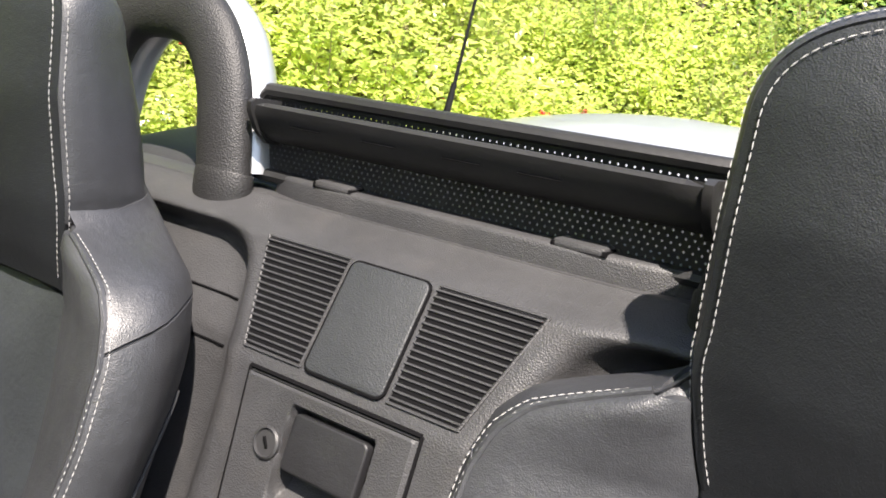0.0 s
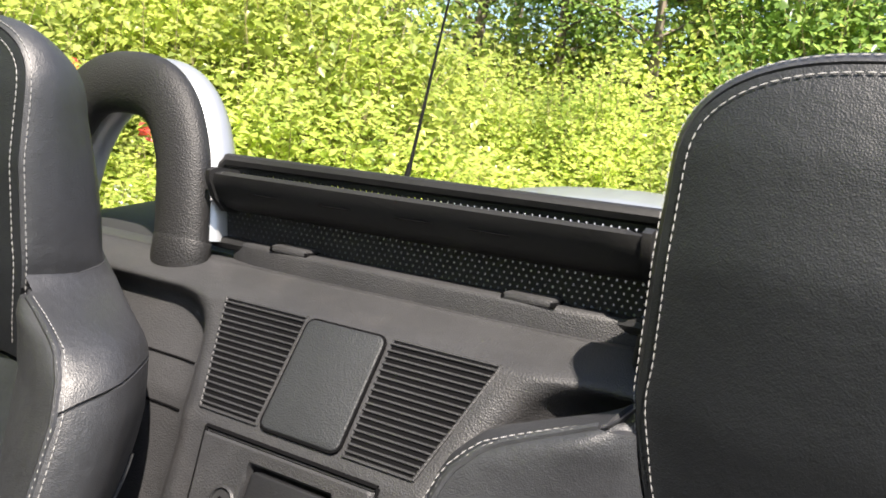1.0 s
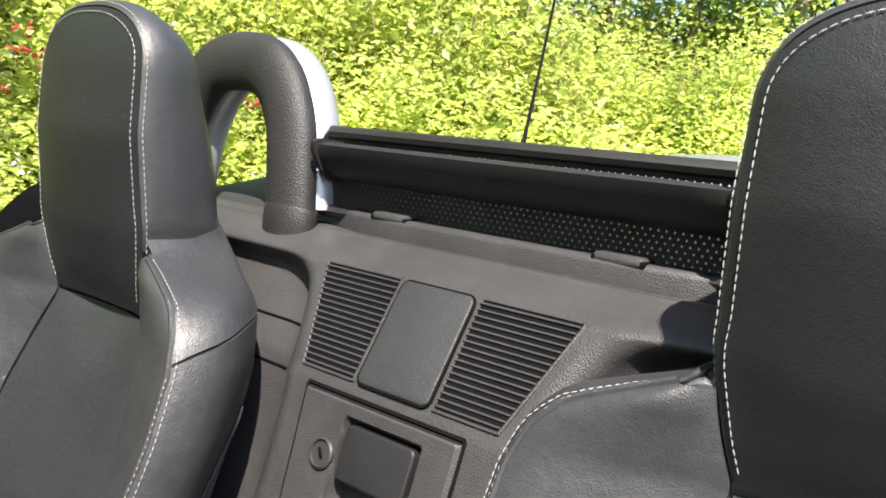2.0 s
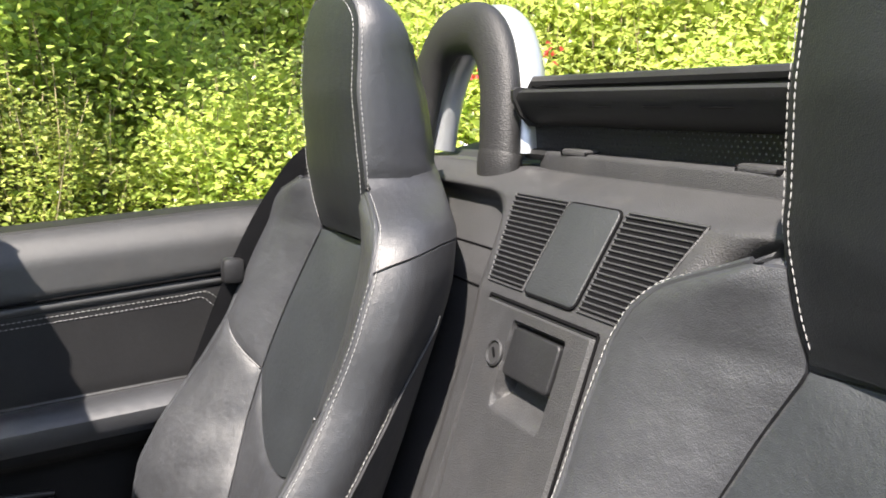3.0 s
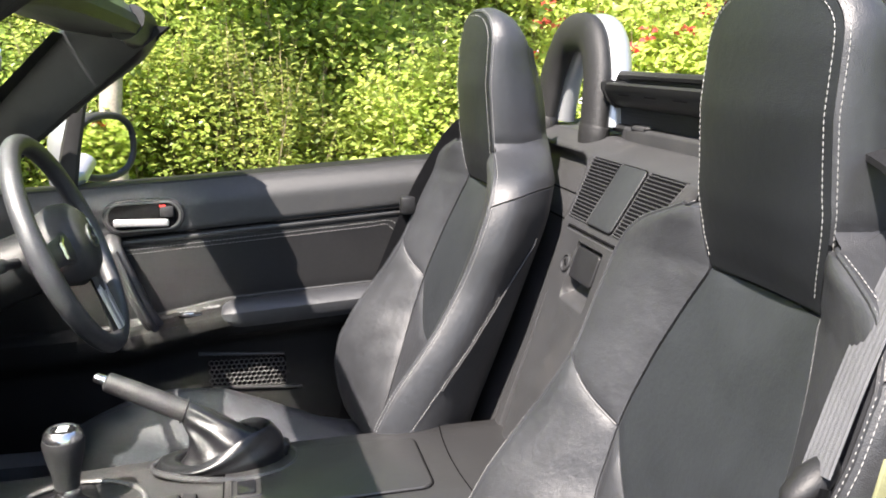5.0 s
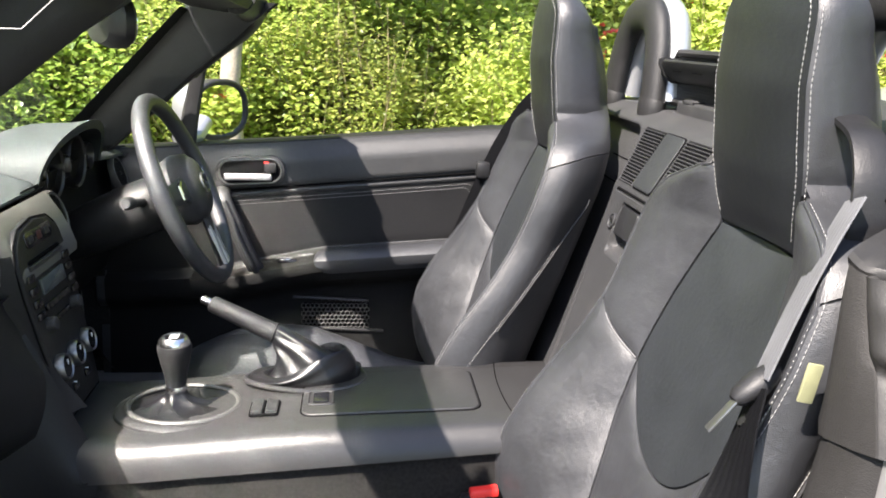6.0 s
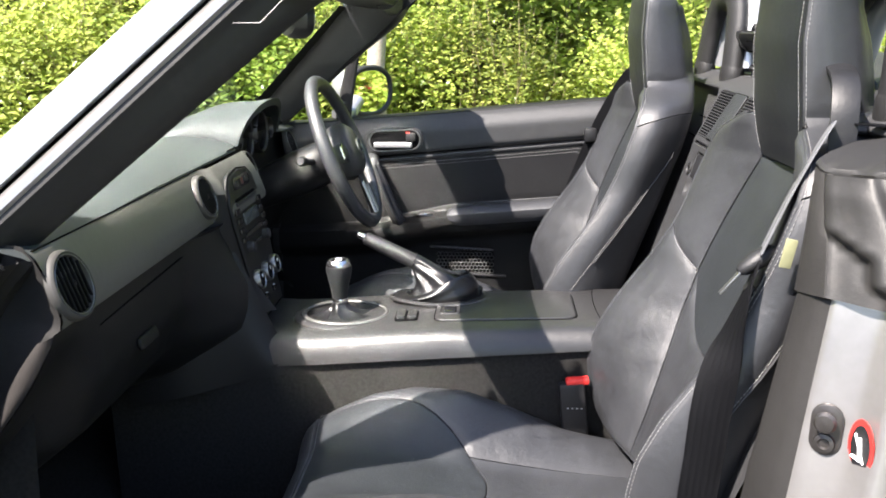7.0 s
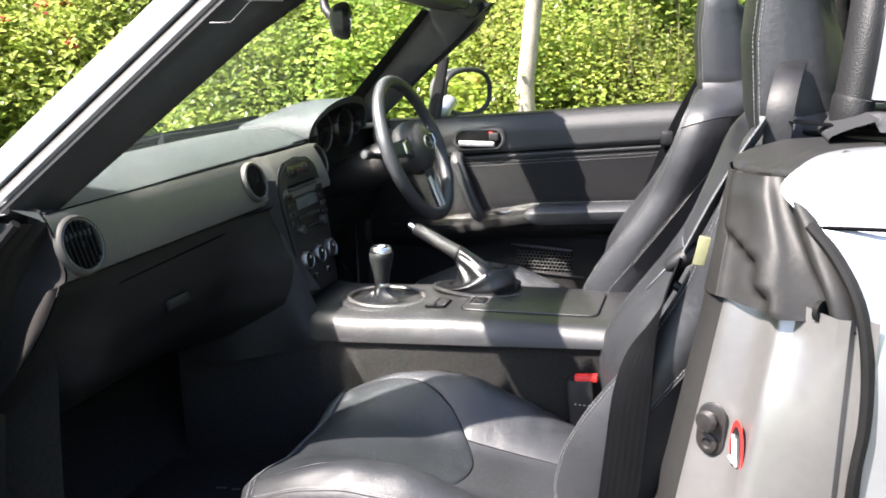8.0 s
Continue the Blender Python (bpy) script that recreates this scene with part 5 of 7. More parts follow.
    # A black overlay puts the shade ahead of the pull grip into colour.
    b = B(); grid(b, [[(door_x(y, z) - 0.0045, y, z) for y in np.linspace(0.875, 1.15, 14) for z in [ARMZ(y) + 0.014 + (SEAMZ(y) - 0.006 - ARMZ(y) - 0.014) * v]] for v in np.linspace(0, 1, 8)]); sub("front_panel", b, NET, "shade over the front end of the door trim, as a black overlay")
    b = B(); grid(b, [[(door_x(y, z) - 0.0015, y, z) for y in np.linspace(0.05, 1.14, 50) for z in [0.27 + (ARMZ(y) + 0.0155 - 0.27) * v]] for v in np.linspace(0, 1, 40)]); sub("lower_panel", b, NET, "dark lower door panel")
    return door, made


door, door_parts = door_model("driver_door", "closed black-trimmed driver's door with its window down")
swing = Matrix.Translation((-0.85, 1.35, 0)) @ Matrix.Rotation(radians(-74), 4, "Z") @ Matrix.Translation((0.80, -1.36, 0)) @ Matrix.Diagonal((-1, 1, 1, 1))
for src in [door] + door_parts:
    me = src.data.copy()
    me.transform(swing)
    me.flip_normals()
    ob = new("passenger_door" if src is door else src.name.split(".")[0], me)
    if src is door:
        open_door = ob
        ob.parent = car
        ob.matrix_parent_inverse = car.matrix_basis.inverted()
        tagged(ob, "open black-trimmed passenger door")
    else:
        ob.parent = open_door

PM = frame_m((-0.895, 1.222, 0.425), (0.95, 0.30, 0), (0, 0, 1))
if PM.col[2][1] > 0:
    PM = frame_m((-0.895, 1.222, 0.425), (-0.95, -0.30, 0), (0, 0, 1))
bm = B(); lathe(bm, [(0.070, 0.004), (0.088, 0.006), (0.094, 0.0), (0.106, -0.02), (0.112, -0.05), (0.10, -0.08)], PM, 36)
tube(bm, [PM @ Vector((0.0, 0.0, -0.045)), (-0.955, 1.252, 0.425), (-1.03, 1.30, 0.425)], [0.098, 0.088, 0.066], 20)
# Sky light on the black pod is put into its lighter colour.
pod = part("speaker_pod", bm, PODTRIM, open_door, "black speaker pod")
bm = B(); lathe(bm, [(0.0, 0.010), (0.05, 0.008), (0.078, 0.003)], PM, 30); part("speaker_cone_cover", bm, NET, pod, "black speaker cover")
bm = B()
for k in range(-7, 8):
    h = math.sqrt(0.076 ** 2 - (k * 0.0098) ** 2)
    tube(bm, [PM @ Vector((k * 0.0098, v * h, 0.0035 + 0.008 * (1 - (k / 8) ** 2) * (1 - v * v))) for v in (-1, -0.6, -0.2, 0.2, 0.6, 1)], 0.0014, 5)
part("cover_ribbing", bm, TRIM, pod)
bm = B(); tube(bm, [PM @ Vector((0.084 * math.cos(a), 0.084 * math.sin(a), 0.006)) for a in np.linspace(0, 2 * math.pi, 37)[:-1]], 0.0018, 6, closed=True); part("pod_bead", bm, SATIN, pod, "thin satin ring")

# ---- dashboard ----
dash = thing("dashboard", "black dashboard with a dark grey satin band and round vents", "dashboard", (0, 1.1, 0.5))
TOPP = [(1.086, 0.850), (1.088, 0.856), (1.10, 0.862), (1.15, 0.874), (1.22, 0.882), (1.30, 0.876), (1.38, 0.862)]
bm = B()
grid(bm, [[(x, max(y, 1.086 + 0.07 * smoothstep(0.175, 0.20, x) * (1 - smoothstep(0.53, 0.56, x))) - 0.05 * smoothstep(1.25, 1.38, y) * (x / 0.72) ** 2 * 2, z - 0.018 * (x / 0.72) ** 4) for x in np.linspace(-0.735, 0.735, 41)] for y, z in TOPP])
part("dash_top", bm, DASHTOP, dash, "soft black dash top")
BANDP = [(1.086, 0.851), (1.080, 0.845), (1.066, 0.815), (1.057, 0.785), (1.053, 0.760), (1.056, 0.748), (1.07, 0.742)]
bm = B()
rows = []
for x in np.linspace(-0.741, 0.150, 60):
    c = smoothstep(-0.118, -0.088, x)
    rows.append([(x, y - c * (0.012 + 0.18 * (0.851 - z)), z) for y, z in BANDP])
grid(bm, rows)
part("dash_band", bm, BAND, dash, "dark grey satin dash band")
bm = B()
LOWP = [(1.07, 0.744), (1.078, 0.735), (1.075, 0.70), (1.082, 0.62), (1.12, 0.53), (1.22, 0.45), (1.35, 0.40)]
EDGE_Y = table([(0.40, 1.36), (0.45, 1.295), (0.53, 1.225), (0.591, 1.170), (0.627, 1.139), (0.671, 1.107), (0.719, 1.078), (0.745, 1.066)], 0.008)
grid(bm, [[(x, max(y, y + (EDGE_Y(z) - y) * smoothstep(-0.60, -0.735, x)) - smoothstep(-0.28, -0.10, x) * (0.03 + 0.10 * smoothstep(0.744, 0.5, z)), z) for x in np.linspace(-0.742, -0.085, 45)] for y, z in [(float(np.interp(k, range(len(LOWP)), [q[0] for q in LOWP])), float(np.interp(k, range(len(LOWP)), [q[1] for q in LOWP]))) for k in np.linspace(0, len(LOWP) - 1, 25)]])
part("glovebox", bm, STACK, dash, "black glovebox lid and knee panel")
bm = B()
LOWD = [(1.09, 0.86), (1.10, 0.80), (1.09, 0.72), (1.085, 0.66), (1.12, 0.56), (1.25, 0.47), (1.4, 0.42)]
grid(bm, [[(x, y + 0.02 * smoothstep(0.2, 0.3, x), z) for x in np.linspace(0.09, 0.74, 25)] for y, z in LOWD])
part("knee_panel", bm, NET, dash, "black knee panel under the wheel")
bm = B(); box(bm, (-0.437, 1.078, 0.622), (0.070, 0.012, 0.022), 0.005, Matrix.Rotation(radians(-20), 3, "X")); part("glovebox_latch", bm, STACK, dash, "black glovebox latch")
bm = B(); tube(bm, [(x, 1.0765, 0.706 + 0.01 * math.cos(x * 3)) for x in np.linspace(-0.60, -0.20, 20)], 0.0022, 5); part("glovebox_gap", bm, VOID, dash)
bm = B(); tube(bm, [(x, 1.0865, 0.8515) for x in np.linspace(-0.735, 0.18, 20)], 0.0016, 5); part("dash_gap", bm, VOID, dash)
for sx in (-1, 1):
    bm = B()
    rows = []
    for z in list(np.linspace(0.42, 0.738, 26)) + list(np.linspace(0.742, 0.854, 18)):
        a = EDGE_Y(z) if z < 0.742 else 0.002 + float(np.interp(z, (0.742, 0.748, 0.760, 0.785, 0.815, 0.845, 0.852), (1.066, 1.056, 1.053, 1.057, 1.066, 1.080, 1.088)))
        b = float(np.interp(z, (0.42, 0.497, 0.61, 0.674, 0.724, 0.779, 0.852), (1.30, 1.285, 1.245, 1.215, 1.19, 1.165, 1.13)))
        rows.append([(sx * (0.743 + 0.010 * smoothstep(0.76, 0.72, z) - 0.010 * math.sin(math.pi * k / 10) - 0.026 * k / 10), a - 0.006 * smoothstep(0.76, 0.72, z) + (max(b, a + 0.01) - a) * k / 10, z) for k in range(11)])
    grid(bm, rows)
    part("dash_end", bm, CHEEK, dash, "black dash end panel")
    # Tapered strip shaped like the sun patch on the dash end's lower edge.
    bm = B()
    rows = []
    for k in range(17):
        z = 0.740 - 0.150 * k / 16
        w = 0.034 * math.sin(math.pi * (0.12 + 0.88 * (k / 16)) ** 0.8) ** 0.6 if k < 16 else 0.002
        rows.append([(sx * (0.7535 + 0.005 * math.sin(math.pi * (0.1 + 0.9 * q / 5))), EDGE_Y(z) - 0.008 + w * q / 5, z + 0.004 - 0.002 * q) for q in range(6)])
    grid(bm, rows)
    part("dash_end_edge", bm, SUNEDGE, dash, "rounded lower edge of the dash end, paler where the sun strikes")


def vent(c, r, tilt=18):
    """A round air vent: ring, dark throat and slats on a pivot."""
    m = Matrix.Translation(c) @ Matrix.Rotation(radians(90 - tilt), 4, "X")
    b = B(); lathe(b, [(r * 0.88, -0.006), (r * 0.92, 0.0005), (r * 0.96, 0.0022), (r * 1.02, 0.0026), (r * 1.07, 0.0012), (r * 1.11, -0.0025), (r * 1.12, -0.010)], m, 48)
    v = part("air_vent", b, VENTLIP, dash, "round air vent with a grey lip")
    b = B(); lathe(b, [(0.0, -0.004), (r * 0.90, -0.0042)], m, 30); part("throat", b, VOID, v, "dark vent throat")
    for k in range(-3, 4):
        b = B()
        h = math.sqrt(max(0.05, 1 - (k / 4.1) ** 2)) * r * 0.88
        q = m @ Matrix.Translation((k * r * 0.235, 0, -0.0012)) @ Matrix.Rotation(radians(-14), 4, "Y")
        box(b, q.translation, (0.0015, h * 2, 0.006), 0.0004, q.to_3x3()); part("vane", b, STACK, v)
    b = B(); box(b, m @ Vector((0, 0, 0.001)), (0.007, 0.005, 0.008), 0.002); part("vane_tab", b, STACK, v)
    b = B(); tube(b, [m @ Vector((r * 0.935 * math.cos(a), r * 0.935 * math.sin(a), 0.0018)) for a in np.linspace(0, 2 * math.pi, 37)[:-1]], 0.0008, 6, closed=True); part("vent_bead", b, SATIN, v, "thin bright bead")


vent((-0.697, 1.056, 0.797), 0.044)
vent((-0.153, 1.057, 0.806), 0.040)
vent((0.172, 1.062, 0.806), 0.040)
vent((0.655, 1.08, 0.800), 0.040)

# centre stack
CM = frame_m((0.004, 1.022, 0.712), (1, 0, 0), (0, 0.047, 0.232))
if CM.col[2][1] > 0:
    CM = frame_m((0.004, 1.022, 0.712), (-1, 0, 0), (0, 0.047, 0.232))
FX = 1 if CM.col[0][0] > 0 else -1
outl = [(-0.075, -0.19), (0.075, -0.19), (0.085, -0.14), (0.097, -0.06), (0.104, 0.02), (0.102, 0.065), (0.088, 0.098), (0.06, 0.118), (0.0, 0.126),
        (-0.06, 0.118), (-0.088, 0.098), (-0.102, 0.065), (-0.104, 0.02), (-0.097, -0.06), (-0.085, -0.14)]
bm = B(); prism(bm, outl, 0.075, CM @ Matrix.Translation((0, 0, -0.070)), 0.006, 3)
stack = part("centre_panel", bm, STACK, dash, "black centre panel with radio and heater controls")
bm = B(); tube(bm, [CM @ Vector((x * 1.02, y * 1.01, 0.001)) for x, y in outl], 0.0016, 6, closed=True); part("stack_rim", bm, VOID, stack, "dark joint line")


def on_stack(name, x, y, w, h, d, mat, label="", r=0.002, z=0.005):
    b = B(); prism(b, rrect(w, h, min(r, w / 2.1, h / 2.1), 3), d, CM @ Matrix.Translation((FX * x, y, z)), min(0.0012, d * 0.4)); return part(name, b, mat, stack, label)


on_stack("hazard_panel", 0, 0.098, 0.11, 0.026, 0.002, GLOSS, "gloss switch strip", 0.010)
on_stack("hazard_switch", 0.0, 0.098, 0.018, 0.014, 0.003, DULLRED, "dull red hazard switch")
for x in (-0.034, 0.034):
    on_stack("airbag_lamp", x, 0.098, 0.020, 0.012, 0.003, SMOOTHTRIM, "dark indicator")
on_stack("cd_slot", 0, 0.066, 0.130, 0.006, 0.003, VOID, "disc slot")
on_stack("slot_trim", 0, 0.058, 0.140, 0.008, 0.005, SMOOTHTRIM, "slot trim")
on_stack("display", 0.004, 0.022, 0.100, 0.026, 0.0035, SCREEN, "dark grey radio display")
for k in range(4):
    on_stack("radio_key", -0.077, 0.045 - 0.020 * k, 0.026, 0.011, 0.005, GLOSS, "radio key")
    on_stack("radio_key", 0.078, 0.045 - 0.020 * k, 0.026, 0.011, 0.005, GLOSS, "radio key")
for k in range(6):
    on_stack("preset_key", -0.045 + 0.018 * k, -0.010, 0.015, 0.010, 0.005, GLOSS, "preset key")
for x in (-0.058, 0.058):
    b = B(); lathe(b, [(0.012, 0.0), (0.011, 0.012), (0.009, 0.014), (0.0, 0.014)], CM @ Matrix.Translation((x, -0.035, 0.005)), 20); part("radio_knob", b, SMOOTHTRIM, stack, "black radio knob")
for k in range(4):
    on_stack("function_key", -0.03 + 0.02 * k, -0.036, 0.016, 0.008, 0.004, GLOSS, "function key")
for x in (-0.062, 0.0, 0.062):
    mm = CM @ Matrix.Translation((FX * (x - 0.002), -0.106, 0.005))
    b = B(); lathe(b, [(0.0215, 0.0), (0.0215, 0.010), (0.0195, 0.014), (0.0178, 0.012), (0.0172, 0.008)], mm, 28)
    k = part("heater_knob", b, SATIN, stack, "round heater control with a satin ring")
    b = B(); lathe(b, [(0.0175, 0.0), (0.0175, 0.010), (0.016, 0.0125), (0.0, 0.0125)], mm, 24); part("knob_face", b, GLOSS, k, "gloss black face")
    b = B(); box(b, mm @ Vector((0.004, 0.006, 0.013)), (0.0015, 0.0015, 0.008), 0.0003); part("knob_mark", b, WHITE, k)
for x in (-0.03, 0.03):
    on_stack("warmer_key", x, -0.152, 0.020, 0.012, 0.004, GLOSS, "small switch")
    on_stack("key_lamp", x, -0.146, 0.003, 0.002, 0.005, WHITE)

# cheek that carries the stack down to the console
for s in (-1, 1):
    bm = B()
    rows = []
    for k in range(13):
        t = k / 12
        z = 0.80 - 0.25 * t
        yy = 1.022 + 0.047 * (z - 0.712) / 0.232
        xs = 0.100 - 0.022 * smoothstep(0.74, 0.54, z)
        g = smoothstep(0.70, 0.50, z)
        rows.append([(s * xs, yy - 0.001 - 0.05 * g * g, z), (s * (xs + 0.006), yy + 0.004 - 0.045 * g * g, z), (s * (xs + 0.018 + 0.03 * g), yy + 0.020 - 0.03 * g, z), (s * (xs + 0.05 + 0.03 * g), yy + 0.05, z), (s * (xs + 0.08), yy + 0.12, z)])
    grid(bm, rows)
    part("stack_cheek", bm, STACK, dash, "black cheek beside the centre stack")

bm = B()
rows = []
for y in np.linspace(0.925, 1.24, 18):
    lo_z, hi_z = 0.434 - 0.20 * (y - 0.925), min(0.70, 0.500 + 2.3 * max(0.0, y - 0.945))
    rows.append([(-0.150 - 0.035 * smoothstep(0.99, 1.16, y) * (1 - 0.5 * k / 8) + 0.045 * (k / 8) ** 2, y, lo_z + (hi_z - lo_z) * k / 8) for k in range(9)])
grid(bm, rows)
part("console_flank", bm, STACK, dash, "black flank between stack and console")
# instrument hood and dials
HC, HW = 0.362, 0.190
bm = B()
rows = []
for j in range(11):
    t = j / 10
    y = 1.055 + 0.235 * t
    w = HW * (1 - 0.02 * t) + 0.0
    h = 0.098 * (1 - 0.78 * t ** 1.3)
    row = []
    for i in range(29):
        a = math.pi * i / 28
        x = HC - w * math.cos(a)
        z = 0.853 + 0.022 * smoothstep(1.08, 1.2, y) + h * math.sin(a) ** 0.75
        row.append((x, y + 0.035 * (1 - math.sin(a)) * (1 - t), z))
    rows.append(row)
under = [[(HC + (x - HC) * 0.93, y + 0.004, 0.845 + (z - 0.853) * 0.90) for x, y, z in r] for r in rows[:9]]
vs, us_ = grid(bm, rows), grid(bm, under)
for i in range(28):
    bm.faces.new((vs[0][i], vs[0][i + 1], us_[0][i + 1], us_[0][i]))
hood = part("instrument_hood", bm, DASHTOP, dash, "black arched instrument hood")
bm = B()
prism(bm, [(HC - 0.175, 0.74), (HC + 0.175, 0.74), (HC + 0.175, 0.87), (HC + 0.12, 0.925), (HC, 0.938), (HC - 0.12, 0.925), (HC - 0.175, 0.87)], 0.01, Matrix(((1, 0, 0, 0), (0, 0, 1, 1.135), (0, 1, 0, 0), (0, 0, 0, 1))), 0.0)
part("dial_panel", bm, VOID, dash, "black dial panel")
for x, r in ((HC - 0.075, 0.052), (HC + 0.062, 0.052), (HC - 0.145, 0.028), (HC + 0.140, 0.028), (HC - 0.005, 0.022)):
    m = Matrix.Translation((x, 1.132, 0.862)) @ Matrix.Rotation(radians(90), 4, "X")
    b = B(); lathe(b, [(r * 0.92, 0.0), (r * 0.93, 0.030), (r, 0.034), (r * 1.06, 0.03), (r * 1.06, 0.0)], m, 32); d = part("dial", b, DARKSTEEL, dash, "round dial with a dark metal ring")
    b = B(); lathe(b, [(0.0, 0.0), (0.0, 0.006), (r * 0.92, 0.006), (r * 0.92, 0.0)], m, 24); part("dial_face", b, NET, d, "dark dial face")
    b = B()
    for k in range(9):
        a = radians(-40 + 260 * k / 8)
        box(b, m @ Vector((r * 0.75 * math.cos(a), r * 0.75 * math.sin(a), 0.007)), (r * 0.2, 0.001, 0.0012), 0, Matrix.Rotation(-a, 3, "Y"))
    part("dial_marks", b, SATIN, d, "pale dial marks")

# ---- steering wheel ----
wheel = thing("steering_wheel", "black leather three-spoke steering wheel with silver spokes", "steering wheel", (0.372, 0.88, 0.815))
WM = Matrix.Translation((0.372, 0.876, 0.817)) @ Matrix.Rotation(radians(90 - 22), 4, "X")
R = 0.186
bm = B(); tube(bm, [WM @ Vector((R * math.cos(a), R * math.sin(a), 0)) for a in (2 * math.pi * k / 48 for k in range(48))], [0.0165 + 0.0018 * max(0, math.cos(4 * math.pi * k / 48)) ** 4 for k in range(48)], 14, closed=True)
part("rim", bm, LEATHER, wheel, "black leather rim")
bm = B(); lathe(bm, [(0.0, -0.03), (0.07, -0.03), (0.078, -0.005), (0.072, 0.020), (0.055, 0.034), (0.025, 0.040), (0.0, 0.0405)], WM @ Matrix.Diagonal((1.0, 0.95, 1, 1)), 36)
hub = part("hub_cover", bm, SMOOTHTRIM, wheel, "black hub cover")
bm = B(); tube(bm, [WM @ Vector((0.024 * math.cos(a), 0.019 * math.sin(a), 0.041)) for a in (2 * math.pi * k / 28 for k in range(28))], 0.0026, 8, closed=True); tube(bm, [WM @ Vector((-0.017, 0.008, 0.042)), WM @ Vector((-0.005, -0.003, 0.043)), WM @ Vector((0.005, -0.003, 0.043)), WM @ Vector((0.017, 0.008, 0.042))], 0.0022, 6)
part("hub_ring", bm, SATIN, hub, "plain chrome ring")
for ang, mat, nm in ((4, SMOOTHTRIM, "spoke"), (176, SMOOTHTRIM, "spoke"), (270, SMOOTHTRIM, "spoke")):
    a = radians(ang)
    d = Vector((math.cos(a), math.sin(a), 0))
    bm = B(); tube(bm, [WM @ (d * 0.058 + Vector((0, 0, 0.014))), WM @ (d * 0.11 + Vector((0, 0, 0.010))), WM @ (d * (R - 0.006))], [0.030, 0.023, 0.019] if mat is SMOOTHTRIM else [0.020, 0.021, 0.020], 10, flat=0.3, up=WM.to_3x3() @ Vector((0, 0, 1)))
    sp = part(nm, bm, mat, wheel, "silver lower spoke" if mat is CHROME else "black spoke")
    if ang == 270:
        bm = B(); prism(bm, [(-0.026, -0.088), (-0.020, -0.168), (-0.004, -0.172), (-0.003, -0.100), (0.003, -0.100), (0.004, -0.172), (0.020, -0.168), (0.026, -0.088), (0.012, -0.076), (-0.012, -0.076)], 0.006, WM @ Matrix.Translation((0, 0, 0.012)), 0.002); part("spoke_plate", bm, SATINLIGHT, sp, "forked silver spoke plate")
    elif mat is SMOOTHTRIM:
        bm = B(); tube(bm, [WM @ (d * 0.085 + Vector((0, 0.02, 0.016))), WM @ (d * 0.115 + Vector((0, 0.012, 0.018))), WM @ (d * 0.115 + Vector((0, -0.012, 0.018))), WM @ (d * 0.088 + Vector((0, -0.02, 0.016)))], 0.004, 6); part("spoke_bezel", bm, CHROME, sp, "silver switch bezel")
column = thing("steering_column", "black steering column shroud with stalks", "steering column", (0.372, 1.0, 0.75))
bm = B()
loft(bm, [[WM @ Vector((w * math.cos(a), h * math.sin(a) - off, z)) for a in (2 * math.pi * k / 20 for k in range(20))] for w, h, z, off in ((0.048, 0.045, -0.045, 0), (0.058, 0.055, -0.06, 0.004), (0.060, 0.057, -0.13, 0.006), (0.05, 0.045, -0.30, 0.01))])
part("shroud", bm, STACK, column, "dark grey column shroud")
for s, dz in ((-1, 0.0), (1, 0.0)):
    bm = B(); tube(bm, [WM @ Vector((s * 0.05, 0.01, -0.075)), WM @ Vector((s * 0.115, 0.022, -0.075)), WM @ Vector((s * 0.135, 0.025, -0.072))], [0.009, 0.008, 0.008], 10)
    st = part("stalk", bm, SMOOTHTRIM, column, "black control stalk")
    bm = B(); tube(bm, [WM @ Vector((s * 0.132, 0.025, -0.072)), WM @ Vector((s * 0.165, 0.03, -0.07)), WM @ Vector((s * 0.17, 0.031, -0.07))], [0.012, 0.0125, 0.009], 12); part("stalk_tip", bm, SMOOTHTRIM, st)

# ---- centre console ----
console = thing("centre_console", "satin charcoal centre console with an armrest lid", "console", (0, 0.6, 0.13))
CZ = table([(0.15, 0.545), (0.32, 0.540), (0.62, 0.530), (0.85, 0.512), (0.95, 0.507), (1.0, 0.510), (1.1, 0.514), (1.3, 0.52)], 0.03)
CLO = table([(0.15, 0.508), (0.31, 0.499), (0.86, 0.459), (1.0, 0.445)], 0.03)
bm = B()
rows = []
for y in np.linspace(0.17, 1.28, 56):
    z, lo = CZ(y), CLO(y)
    wl = 0.150 - 0.014 * smoothstep(0.85, 1.0, y)
    rows.append([(-wl - 0.006, y, lo), (-wl - 0.004, y, lo + 0.012), (-wl + 0.004, y, z - 0.020), (-wl + 0.013, y, z - 0.008), (-wl + 0.028, y, z - 0.001), (-0.08, y, z), (0.0, y, z), (0.09, y, z),
                 (0.125, y, z - 0.002), (0.138, y, z - 0.012), (0.144, y, z - 0.03), (0.146, y, lo)])
grid(bm, rows)
part("console_shell", bm, CONSOLE, console, "satin charcoal console shell")
for s, x in ((-1, -0.147), (1, 0.139)):
    bm = B()
    grid(bm, [[(x + s * 0.0025 * noise.noise((y * 30, k * 0.6, s)), y, 0.11 + (CLO(y) + 0.004 - 0.11) * k / 19) for y in np.linspace(0.14, 1.3, 60)] for k in range(20)])
    part("tunnel_carpet", bm, CARPET, console, "black carpet on the tunnel side")
LID = Matrix.Translation((0.003, 0.473, CZ(0.473))) @ Matrix.Rotation(radians(-2.0), 4, "X")
bm = B(); prism(bm, rrect(0.166, 0.296, 0.020, 6), 0.012, LID @ Matrix.Translation((0, 0, -0.0085)), 0.003, 3); part("armrest_lid", bm, CONSOLE, console, "satin black armrest lid with rounded corners")
